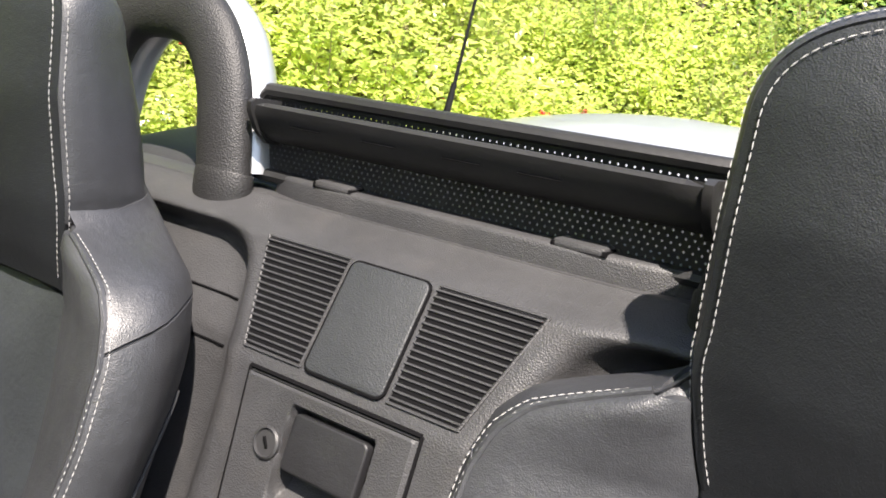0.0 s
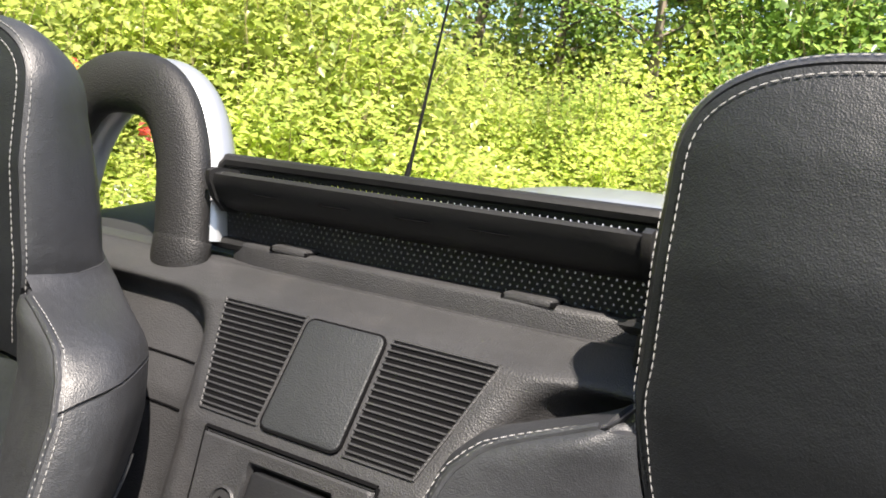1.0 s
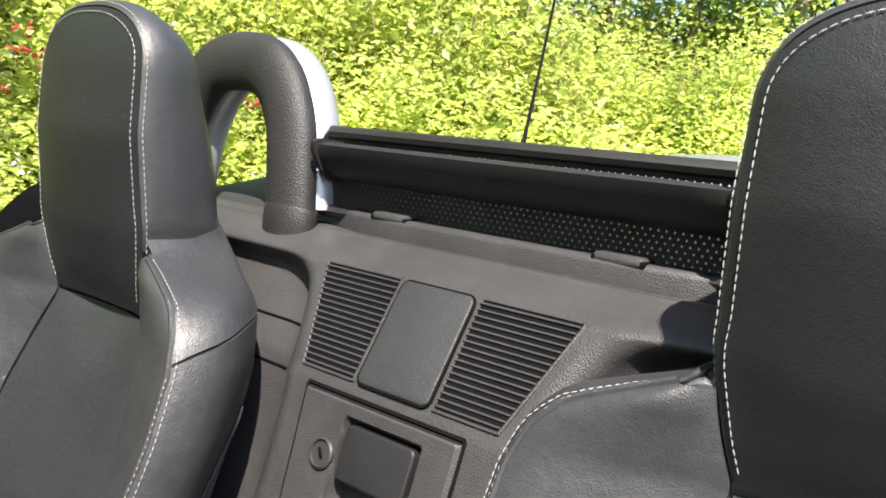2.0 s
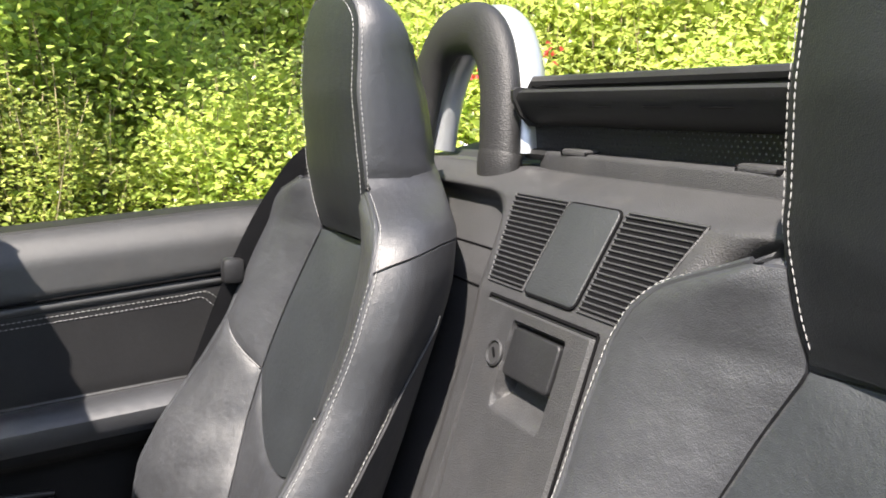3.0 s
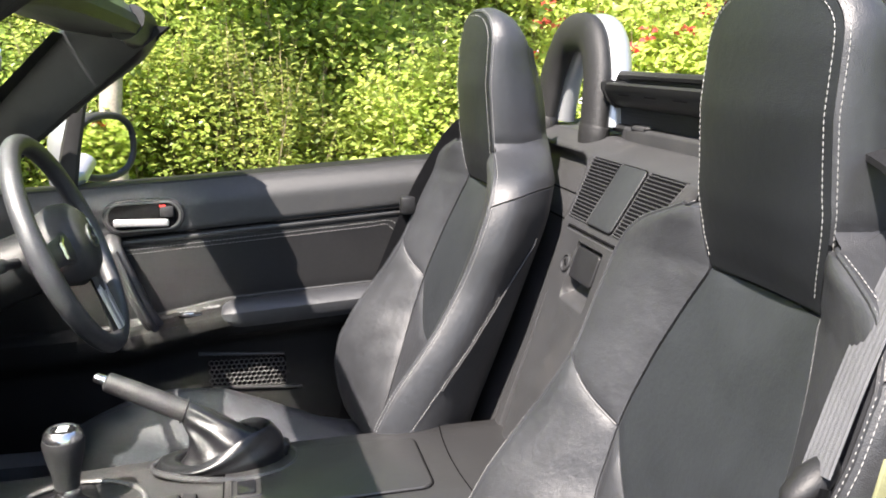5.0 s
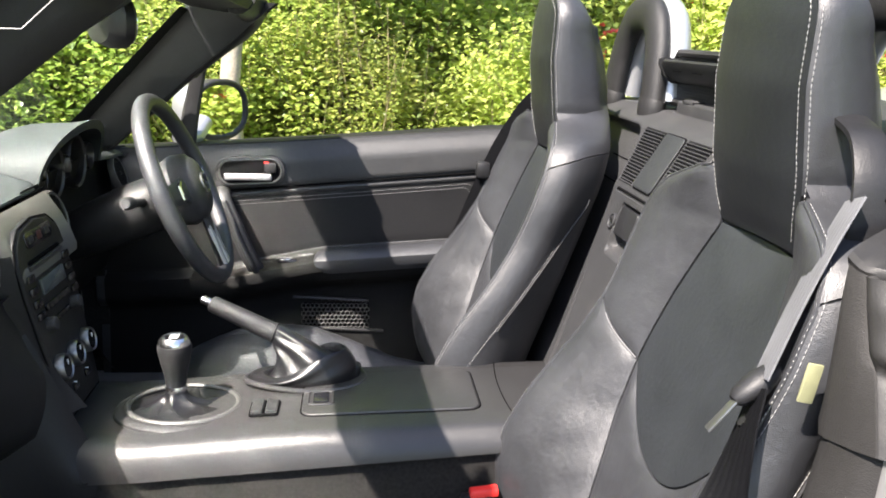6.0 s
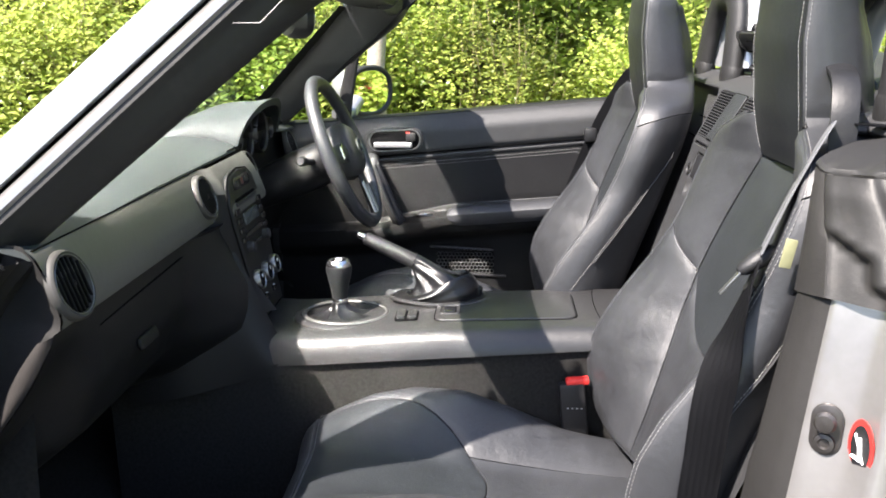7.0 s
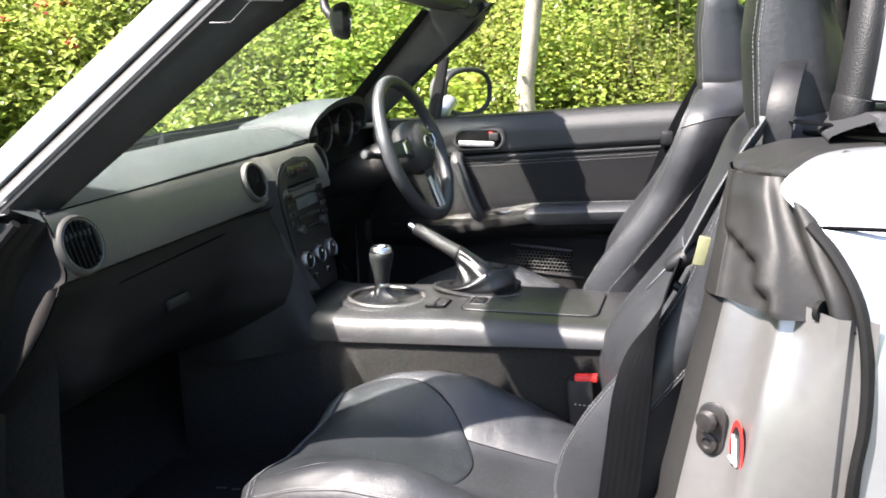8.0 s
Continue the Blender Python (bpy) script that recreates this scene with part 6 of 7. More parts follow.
bm = B(); prism(bm, rrect(0.171, 0.301, 0.022, 6), 0.004, LID @ Matrix.Translation((0, 0, -0.0032))); part("lid_gap", bm, VOID, console)
bm = B(); tube(bm, [LID @ Vector((x - 0.022, y + 0.117, 0.0042)) for x, y in rrect(0.052, 0.042, 0.006, 4)], 0.0016, 6, closed=True); part("switch_plate", bm, CONSOLE, console, "raised rim round the switch")
bm = B(); prism(bm, rrect(0.036, 0.026, 0.003, 3), 0.006, Matrix.Translation((-0.019, 0.590, CZ(0.59) + 0.0005)) @ Matrix.Rotation(radians(-3), 4, "X"), 0.001); part("lid_switch", bm, GLOSS, console, "small switch")
bm = B(); prism(bm, rrect(0.058, 0.048, 0.006, 4), 0.003, Matrix.Translation((-0.042, 0.682, CZ(0.682) + 0.001)) @ Matrix.Rotation(radians(-3), 4, "X")); part("rocker_well", bm, VOID, console, "dark switch well")
for dy, tip in ((-0.011, 12), (0.011, -4)):
    bm = B(); prism(bm, rrect(0.048, 0.019, 0.003, 3), 0.007, Matrix.Translation((-0.042, 0.682 + dy, CZ(0.682) + 0.003)) @ Matrix.Rotation(radians(tip), 4, "X"), 0.0015); part("rocker_switch", bm, CONSOLE, console, "seat heater rocker")
bm = B(); tube(bm, [(x, 0.282 - 0.012 * (x / 0.14) ** 2, CZ(0.28) + 0.0006) for x in np.linspace(-0.12, 0.12, 12)], 0.0010, 5); part("console_seam", bm, VOID, console)
# gear lever
gear = thing("gear_lever", "short gear lever with a leather gaiter and silver-topped knob", "gear lever", (-0.003, 0.822, 0.515))
GC = Vector((-0.003, 0.820, CZ(0.82)))
bm = B()
lathe(bm, [(0.074, -0.004), (0.076, 0.0035), (0.082, 0.0050), (0.090, 0.0035), (0.097, -0.001), (0.099, -0.008)], Matrix.Translation(GC) @ Matrix.Diagonal((0.98, 1.16, 1, 1)), 48)
part("gaiter_flange", bm, CONSOLE, gear, "dark flange round the gaiter")
bm = B()
tube(bm, [GC + Vector((0.0765 * math.cos(a), 0.0905 * math.sin(a), 0.0055)) for a in (2 * math.pi * k / 44 for k in range(44))], 0.0048, 10, closed=True, flat=0.8)
part("gaiter_ring", bm, RINGM, gear, "satin grey gaiter ring")
bm = B()
rings = []
for k in range(11):
    t = k / 10
    r = 0.070 * (1 - t) ** 1.5 + 0.0135
    rings.append([GC + Vector((r * math.cos(a) * (1 + 0.30 * math.sin(5 * a + 7 * t) * t * (1 - t) * 4 + 0.08 * math.sin(11 * a - 9 * t) * (1 - t)), r * 1.2 * math.sin(a) * (1 + 0.08 * math.sin(7 * a + 3 * t) * t * (1 - t) * 4) + 0.012 * t, 0.001 + 0.004 * math.sin(6 * a + 5 * t) * t * (1 - t) * 4 + 0.030 * t ** 2.6)) for a in (2 * math.pi * q / 40 for q in range(40))])
loft(bm, rings)
part("gaiter", bm, GAITER, gear, "creased black leather gaiter")
KT = Vector((-0.001, 0.832, 0.640))
km = Matrix.Translation(KT - Vector((0, 0, 0.085)))
bm = B(); lathe(bm, [(0.0, -0.002), (0.0168, -0.002), (0.0172, 0.003), (0.0180, 0.010), (0.0198, 0.022), (0.0248, 0.043), (0.0276, 0.058), (0.0282, 0.065), (0.0270, 0.071), (0.0, 0.071)], km, 28); part("knob", bm, GRIP, gear, "black leather knob")
bm = B(); lathe(bm, [(0.0252, 0.066), (0.0262, 0.070), (0.0252, 0.078), (0.020, 0.084), (0.017, 0.0835), (0.0165, 0.0815), (0.0, 0.0815)], km, 28); kc = part("knob_cap", bm, CHROME, gear, "bright metal knob cap")
bm = B(); lathe(bm, [(0.0, 0.0813), (0.0155, 0.0813), (0.0150, 0.0832), (0.0, 0.0840)], km, 20); part("shift_pattern", bm, GLOSS, kc, "black shift pattern disc")
bm = B()
for dx in (-0.007, 0, 0.007):
    box(bm, KT + Vector((dx, 0, -0.0008)), (0.0012, 0.014, 0.0008))
box(bm, KT + Vector((0, 0, -0.0008)), (0.015, 0.0012, 0.0008))
part("pattern_lines", bm, WHITE, kc, "pale shift lines")
bm = B(); lathe(bm, [(0.0120, -0.030), (0.0135, -0.020), (0.0150, -0.016), (0.0176, -0.012), (0.0180, -0.006), (0.0166, -0.001)], km, 24); part("knob_collar", bm, CHROME, gear, "bright collar")
# handbrake
hb = thing("handbrake", "black handbrake lever with a leather gaiter", "handbrake", (0.095, 0.6, 0.53))
TIP = Vector((0.126, 0.797, 0.658))
ROOT = Vector((0.092, 0.575, 0.560))
d = (TIP - ROOT).normalized()
bm = B(); tube(bm, [ROOT + d * t for t in (0.03, 0.06, 0.112, 0.116, 0.2, 0.232, 0.238, 0.241)], [0.012, 0.016, 0.0182, 0.0172, 0.0162, 0.0152, 0.0145, 0.010], 16); part("grip", bm, GRIP, hb, "black grip")
bm = B(); tube(bm, [TIP + d * -0.004, TIP + d * 0.010, TIP + d * 0.013], [0.008, 0.008, 0.006], 14); part("release_button", bm, CHROME, hb, "bright release button")
HB = Vector((0.080, 0.625, CZ(0.62)))
neck = ROOT + d * 0.112
side_w = Vector((1, 0, 0))
rings = []
for k in range(33):
    t = k / 32
    ring = []
    for q in range(56):
        a = 2 * math.pi * q / 56
        ca, sa = math.cos(a), math.sin(a)
        rear = smoothstep(0.75, -0.85, sa)
        lip = Vector((0.040 * ca, 0.074 * sa, 0.012 + 0.048 * rear))
        hem = Vector((0.050 * ca, 0.098 * sa, 0.004))
        up = d.cross(side_w).normalized()
        top = neck + side_w * (0.0180 * ca) + up * (0.0180 * sa)
        if t < 0.5:
            f = t / 0.5
            mid_r = Vector((0.026 * ca, 0.040 * sa, 0.030 + 0.020 * rear))
            low_in = HB + Vector((0.034 * ca, 0.062 * sa, 0.005 + 0.036 * rear))
            p = top.lerp(HB + mid_r, smoothstep(0, 0.7, f)).lerp(low_in, smoothstep(0.35, 1.0, f))
            p += Vector((ca, 0.6 * sa, 0)) * (0.0035 * math.sin(3 * a + 5 * f) + 0.0022 * math.sin(7 * a - 6 * f)) * math.sin(math.pi * f)
        elif t < 0.64:
            f = (t - 0.5) / 0.14
            p = (HB + Vector((0.034 * ca, 0.062 * sa, 0.005 + 0.036 * rear))).lerp(HB + lip, f) + Vector((0, 0, 0.003 * math.sin(math.pi * f)))
        else:
            f = (t - 0.64) / 0.36
            p = (HB + lip).lerp(HB + hem, f) + Vector((ca, sa, 0)) * (0.006 * math.sin(math.pi * f) + 0.003 * math.sin(4 * a + 6 * f) * math.sin(math.pi * f))
        ring.append(p)
    rings.append(ring)
bm = B()
loft(bm, rings)
part("gaiter", bm, GAITER, hb, "loose folded leather gaiter")
bm = B(); tube(bm, [neck + d * 0.004 + side_w * (0.0188 * math.cos(a)) + d.cross(side_w).normalized() * (0.0188 * math.sin(a)) for a in np.linspace(0, 2 * math.pi, 29)[:-1]], 0.0014, 6, closed=True); part("sleeve_seam", bm, GRIP, hb, "stitched seam of the sleeve")
bm = B(); prism(bm, rrect(0.030, 0.060, 0.008, 4), 0.020, Matrix.Translation((0.082, 0.555, CZ(0.555) + 0.010)) @ Matrix.Rotation(radians(14), 4, "X"), 0.005); part("lever_boss", bm, STACK, hb, "black boss behind the gaiter")
bm = B(); prism(bm, rrect(0.016, 0.018, 0.003, 3), 0.006, Matrix.Translation((0.070, 0.572, CZ(0.57) + 0.022)) @ Matrix.Rotation(radians(14), 4, "X"), 0.0015); part("boss_clip", bm, SATINLIGHT, hb, "small bright clip")
bm = B(); tube(bm, [Vector((0.074 + 0.060 * math.cos(a) * (1 - 0.25 * math.sin(a)), 0.620 + 0.108 * math.sin(a), CZ(0.62) + 0.003)) for a in (2 * math.pi * k / 36 for k in range(36))], 0.005, 8, closed=True); part("gaiter_frame", bm, CONSOLE, hb, "satin black gaiter frame")

# ---- belts ----
RIB = [-1 + 2 * k / 22 for k in range(23)]


def ribbon(bm, pts, w, axis, th=0.0013, ribs=0.10):
    """A flat strap through pts; axis gives its width's direction at each point."""
    P = smooth_path(pts, 7)
    A = smooth_path([Vector(a).normalized() for a in axis], 7)
    rings = []
    for i, p in enumerate(P):
        dd = (P[min(len(P) - 1, i + 1)] - P[max(0, i - 1)]).normalized()
        a = (A[i] - dd * A[i].dot(dd)).normalized()
        n = dd.cross(a)
        row = [p + a * (w / 2 * u) + n * (th * (1 if q else -1) * (0.6 + 0.4 * (1 - u * u) + (ribs * math.cos(u * math.pi * 6) if th < 0.003 else 0.0))) for q in (1, 0) for u in (RIB if q else RIB[::-1])]
        rings.append(row)
    loft(bm, rings)


belt = thing("seat_belt", "grey seat belt hanging beside the passenger seat with its tongue", "seat belt", (-0.64, 0.15, 0.3))
# The shoulder length takes the sunlit tone, the rest the dark one.
bm = B()
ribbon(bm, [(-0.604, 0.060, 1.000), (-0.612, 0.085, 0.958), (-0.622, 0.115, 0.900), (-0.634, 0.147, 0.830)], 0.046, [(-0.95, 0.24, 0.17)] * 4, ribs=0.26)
part("shoulder_strap", bm, WEBLIT, belt, "shoulder webbing with sunlight in its pale colour")
bm = B()
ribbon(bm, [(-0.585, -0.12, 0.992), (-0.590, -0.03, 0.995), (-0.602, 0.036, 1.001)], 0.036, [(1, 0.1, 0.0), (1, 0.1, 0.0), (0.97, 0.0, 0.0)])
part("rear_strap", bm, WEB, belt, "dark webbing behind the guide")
bm = B()
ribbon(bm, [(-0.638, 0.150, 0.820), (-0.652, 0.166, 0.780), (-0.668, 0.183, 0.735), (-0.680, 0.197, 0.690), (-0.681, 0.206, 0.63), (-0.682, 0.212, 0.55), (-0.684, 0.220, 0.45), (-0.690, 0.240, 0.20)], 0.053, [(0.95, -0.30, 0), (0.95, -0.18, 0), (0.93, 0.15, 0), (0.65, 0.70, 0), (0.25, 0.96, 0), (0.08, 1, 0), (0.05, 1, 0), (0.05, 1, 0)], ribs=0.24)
part("lap_strap", bm, WEB, belt, "lap webbing in the darker, unlit tone")
TC, TA, TB = Vector((-0.634, 0.149, 0.824)), Vector((0.10, -0.80, 0.55)), Vector((0.02, 0.62, -0.78))
bm = B(); tube(bm, [TC - TA * 0.030, TC - TA * 0.024, TC, TC + TA * 0.022, TC + TA * 0.028], [0.007, 0.012, 0.016, 0.012, 0.006], 12, flat=0.8)
tube(bm, smooth_path([TC + TA * 0.022, TC + Vector((-0.004, -0.016, -0.020)), TC + Vector((-0.006, -0.006, -0.046)), TC + Vector((-0.004, 0.014, -0.036))], 4), 0.0065, 8)
tongue = part("tongue", bm, DARK, belt, "black belt tongue")
bm = B(); box(bm, TC - TA * 0.024 + TB * 0.022, (0.014, 0.003, 0.044), 0.001, frame_m((0, 0, 0), (0.98, -0.15, -0.1), (0, 0.78, 0.62)).to_3x3()); part("tongue_blade", bm, SATIN, tongue, "steel tongue blade")
guide = thing("belt_guide", "black plastic belt guide loop beside the headrest", "belt guide", (-0.55, 0.02, 0.95))
bm = B()
ribbon(bm, [(-0.606, 0.046, 0.925), (-0.605, 0.046, 0.985), (-0.596, 0.043, 1.025), (-0.568, 0.036, 1.055), (-0.520, 0.028, 1.069)], 0.034, [(0.22, 0.97, 0)] * 5, 0.005)
part("guide_loop", bm, DARK, guide)
bm = B(); tube(bm, [(-0.545, 0.01, 0.985), (-0.56, -0.03, 0.985), (-0.58, -0.10, 0.987)], 0.006, 8); part("guide_arm", bm, SMOOTHTRIM, guide)
buckle = thing("belt_buckle", "black belt buckle with a red release button", "buckle", (-0.175, 0.34, 0.25))
bm = B(); box(bm, (-0.178, 0.337, 0.385), (0.026, 0.052, 0.115), 0.007, Matrix.Rotation(radians(-6), 3, "X")); part("buckle_body", bm, DARK, buckle, "black buckle body")
bm = B(); box(bm, (-0.178, 0.331, 0.445), (0.021, 0.046, 0.014), 0.004, Matrix.Rotation(radians(-6), 3, "X")); part("release_button", bm, RED, buckle, "red release button")
bm = B()
for k in range(4):
    box(bm, (-0.1925, 0.322 + 0.009 * k, 0.392), (0.0012, 0.004, 0.0025))
part("buckle_print", bm, SATINLIGHT, buckle, "small pale print")
bm = B(); box(bm, (-0.178, 0.345, 0.29), (0.012, 0.022, 0.12), 0.004); part("buckle_stalk", bm, DARK, buckle, "black stalk")
# driver's belt behind the far shoulder
dbelt = thing("seat_belt", "black seat belt and guide beside the driver's seat", "seat belt", (0.60, 0.2, 0.5))
bm = B(); ribbon(bm, [(0.500, 0.08, 1.03), (0.530, 0.138, 1.005), (0.572, 0.182, 0.93), (0.605, 0.224, 0.83), (0.628, 0.27, 0.70), (0.645, 0.34, 0.5), (0.65, 0.37, 0.25)], 0.038, [(0.3, 0.7, 0.6)] * 3 + [(0.2, 0.85, 0.5)] * 2 + [(0.2, 1, 0.3)] * 2, ribs=0.0); part("strap", bm, WEB, dbelt, "black webbing")
bm = B(); ribbon(bm, [(0.505, 0.05, 0.95), (0.507, 0.055, 1.02), (0.51, 0.055, 1.055), (0.52, 0.03, 1.062), (0.53, 0.0, 1.04)], 0.036, [(1, 0.4, 0)] * 5, 0.005); part("guide_loop", bm, SMOOTHTRIM, dbelt, "black guide loop")
bm = B(); box(bm, (0.606, 0.236, 0.832), (0.026, 0.034, 0.040), 0.008); part("tongue", bm, DARK, dbelt, "black belt tongue")

# ---- passenger door jamb and belt trim ----
def jamb_edge(z):
    q = min(0.816 - z, 0.26)
    return 0.764 + 0.13 * q, 0.100 + 0.16 * q + 0.25 * max(0, 0.5 - z) ** 2


for sx in (-1, 1):
    # black quarter trim beside the seat
    bm = B()
    rows = []
    for k in range(19):
        z = 0.17 + 0.640 * k / 18
        xe, ye = jamb_edge(z)
        b_ = 0.05 * smoothstep(0.6, 0.2, z)
        rows.append([(sx * x, y, z) for x, y in ((0.60, ye - 0.10), (0.652, ye - 0.034 + b_), (0.682, ye + 0.002 + b_), (0.698, ye + 0.014 + b_), (0.715, ye + 0.019 + 0.6 * b_), (xe - 0.022, ye + 0.014), (xe - 0.006, ye + 0.006), (xe + 0.002, ye - 0.010))])
    grid(bm, rows)
    part("quarter_trim_lower", bm, CHEEK, car, "black quarter trim")
    # upper trim: grained inner cheek
    inner = smooth_path([(0.699, 0.121, 0.803), (0.690, 0.115, 0.84), (0.684, 0.110, 0.879), (0.676, 0.104, 0.93), (0.671, 0.099, 0.958)], 10)
    ridge = smooth_path([(0.764, 0.108, 0.814), (0.752, 0.105, 0.84), (0.736, 0.101, 0.870), (0.712, 0.095, 0.906), (0.694, 0.094, 0.950)], 10)
    valley = smooth_path([(0.800, 0.058, 0.822), (0.788, 0.060, 0.850), (0.766, 0.066, 0.885), (0.744, 0.068, 0.915), (0.722, 0.068, 0.951)], 10)
    crest = smooth_path([(0.826, 0.044, 0.812), (0.812, 0.044, 0.845), (0.794, 0.043, 0.881), (0.770, 0.050, 0.915), (0.742, 0.058, 0.953)], 10)
    groove = smooth_path([(0.842, -0.002, 0.814), (0.828, 0.008, 0.845), (0.814, 0.022, 0.872), (0.786, 0.036, 0.912), (0.758, 0.044, 0.953)], 10)
    rim = smooth_path([(0.858, -0.014, 0.812), (0.846, -0.004, 0.846), (0.826, 0.008, 0.878), (0.804, 0.022, 0.910), (0.778, 0.044, 0.948)], 10)
    bm = B()
    grid(bm, [[(sx * x, y, z) for x, y, z in ((0.60, p.y - 0.085, p.z), (0.645, p.y - 0.03, p.z), tuple(p), tuple(p.lerp(q, 0.25) + Vector((-0.001, 0.005, 0))), tuple(p.lerp(q, 0.75) + Vector((0.0, 0.006, 0))), tuple(q + Vector((0.002, 0.002, 0))), tuple(q + Vector((0.006, -0.012, 0))))] for p, q in zip(inner, ridge)])
    part("quarter_trim_upper", bm, CHEEK, car, "grained black quarter trim")
    # moulded seal end with its ridges
    bm = B()
    rows = []
    for k, (q, v, c, g, r) in enumerate(zip(ridge, valley, crest, groove, rim)):
        t = k / 40
        out = Vector((0.6, 0.8, 0))

        def swell(u):
            """The boxy upper mass stands proud of an S-shaped line."""
            ts = 0.60 - 0.12 * smoothstep(0.0, 0.45, u) - 0.52 * smoothstep(0.40, 1.05, u)
            return out * (0.016 * smoothstep(ts - 0.05, ts + 0.09, t) * (1 - 0.35 * smoothstep(0.85, 1.0, t)))
        sec = smooth_path([q + Vector((-0.004, -0.014, 0)), q + Vector((0.001, 0.001, 0)) + swell(0) * 0.5, q.lerp(c, 0.16) + swell(0.16), q.lerp(c, 0.35) + swell(0.35), q.lerp(c, 0.55) + swell(0.55), q.lerp(c, 0.78) + swell(0.78), c + out * 0.004 + swell(1.0) * 0.5, c.lerp(g, 0.4) + out * 0.002, g - out * 0.009 * (1 - t), g.lerp(r, 0.5) + out * 0.003, r + out * 0.004, r + Vector((0.002, -0.012, 0)), r + Vector((-0.012, -0.022, 0))], 3)
        rows.append([(sx * p.x, p.y, p.z) for p in sec])
    grid(bm, rows)
    low = rows[0]
    grid(bm, [low, [(x * 0.985, y - 0.012, z + 0.004) for x, y, z in low]])
    seal_end = part("seal_end", bm, SEALTRIM, car, "moulded black seal end", 80)
    # hooked lip and flat top
    bm = B()
    tops = [q[-1] for q in (inner, ridge, valley, crest, groove)] + [rim[-1] + Vector((0.004, 0, 0))]
    edge = smooth_path([(sx * (p.x - 0.003), p.y + 0.001, p.z + 0.002) for p in tops], 4)
    lipb = [p + Vector((0, -0.001, -0.006)) for i, p in enumerate(edge)]
    b1 = [Vector((p.x * 0.985, p.y - 0.02, p.z + 0.012)) for p in edge]
    b2 = [Vector((p.x * 0.95, p.y - 0.06, 0.982)) for p in edge]
    b3 = [Vector((p.x * 0.91, p.y - 0.13, 0.985)) for p in edge]
    grid(bm, [lipb, edge, [p + Vector((0, -0.004, 0.005)) for p in edge], b1, b2, b3])
    part("trim_top", bm, SEALTRIM, car, "grey-black top of the quarter trim")
    bm = B(); lathe(bm, [(0.0, 0.004), (0.006, 0.004), (0.007, 0.006), (0.011, 0.006), (0.012, 0.0)], frame_m((sx * 0.842, 0.004, 0.828), (0.8, -0.6, 0), (0, 0, 1)) @ Matrix.Diagonal((1, 1, -1, 1)), 16); part("seal_button", bm, RUBBER, seal_end)
    # painted jamb with pressed ridges
    bm = B()
    rows = []
    for k in range(29):
        z = 0.16 + 0.668 * k / 28
        xe, ye = jamb_edge(z)
        g = 0.012 * smoothstep(0.82, 0.7, z)
        h = 0.5 + 0.5 * smoothstep(0.83, 0.72, z)
        wf = 0.014 + 0.018 * smoothstep(0.83, 0.70, z)
        x5, y5 = xe + 0.036 + wf, ye - 0.058
        rows.append([(sx * x, y, z) for x, y in ((xe - 0.012, ye - 0.006), (xe - 0.002, ye - 0.001), (xe + 0.005, ye - 0.005), (xe + 0.010, ye - 0.014), (xe + 0.020, ye - 0.031), (xe + 0.027, ye - 0.041), (xe + 0.036, ye - 0.048), (x5 - 0.006, y5 + 0.003), (x5 + 0.001, y5),
                    (x5 + 0.005, y5 - 0.006), (x5 + 0.006, y5 - 0.016), (0.5 * (x5 + 0.006) + 0.5 * 0.864, 0.5 * y5 - 0.01), (0.865, 0.15 * y5 - 0.014), (0.865, -0.020), (0.858, -0.026), (0.859, -0.034), (0.866, -0.040), (0.869, -0.046))])
    grid(bm, rows)
    part("door_jamb", bm, JAMB, car, "silver painted door jamb")
    bm = B()
    tube(bm, smooth_path([(sx * 0.806, 0.020, 0.911), (sx * 0.832, -0.004, 0.885), (sx * 0.856, -0.026, 0.845), (sx * 0.868, -0.038, 0.79), (sx * 0.873, -0.042, 0.72), (sx * 0.872, -0.038, 0.64), (sx * 0.866, -0.042, 0.45), (sx * 0.845, -0.055, 0.25)], 6), 0.0065, 8)
    part("jamb_seal", bm, RUBBER, car, "black rubber jamb seal")
m = frame_m((-0.8005, 0.1035, 0.662), (-0.507, -0.862, 0), (0.05, -0.05, 1))
if m.col[2][0] > 0:
    m = frame_m((-0.8005, 0.1035, 0.662), (0.507, 0.862, 0), (-0.05, 0.05, 1))
bm = B(); prism(bm, rrect(0.036, 0.064, 0.0175, 7), 0.004, m, 0.002); striker = part("striker_plate", bm, DARKSTEEL, car, "dull dark steel striker plate")
bm = B(); lathe(bm, [(0.0, 0.0), (0.008, 0.0), (0.008, 0.008), (0.0125, 0.010), (0.013, 0.014), (0.010, 0.018), (0.0, 0.019)], m @ Matrix.Translation((0, 0.013, 0.003)), 20); part("striker_pin", bm, DARKSTEEL, striker, "dark steel striker pin")
bm = B(); lathe(bm, [(0.0, 0.0), (0.0125, 0.0), (0.0115, 0.005), (0.007, 0.006), (0.005, 0.003), (0.0, 0.003)], m @ Matrix.Translation((0, -0.016, 0.003)), 20); part("striker_screw", bm, DARKSTEEL, striker, "dark steel screw")
SM = frame_m((-0.8335, 0.0735, 0.655), (-0.95, -0.31, 0), (0, 0, 1))
if SM.col[2][1] < 0:
    SM = frame_m((-0.8335, 0.0735, 0.655), (0.95, 0.31, 0), (0, 0, 1))
SM = SM @ Matrix.Translation((0, 0, 0.003))
bm = B(); prism(bm, oval(0.020, 0.036), 0.0012, SM); sticker = part("warning_sticker", bm, RED, car, "oval red warning sticker with white bars")
bm = B()
prism(bm, oval(0.0150, 0.0285), 0.0018, SM)
part("sticker_field", bm, DARK, sticker, "dark field")
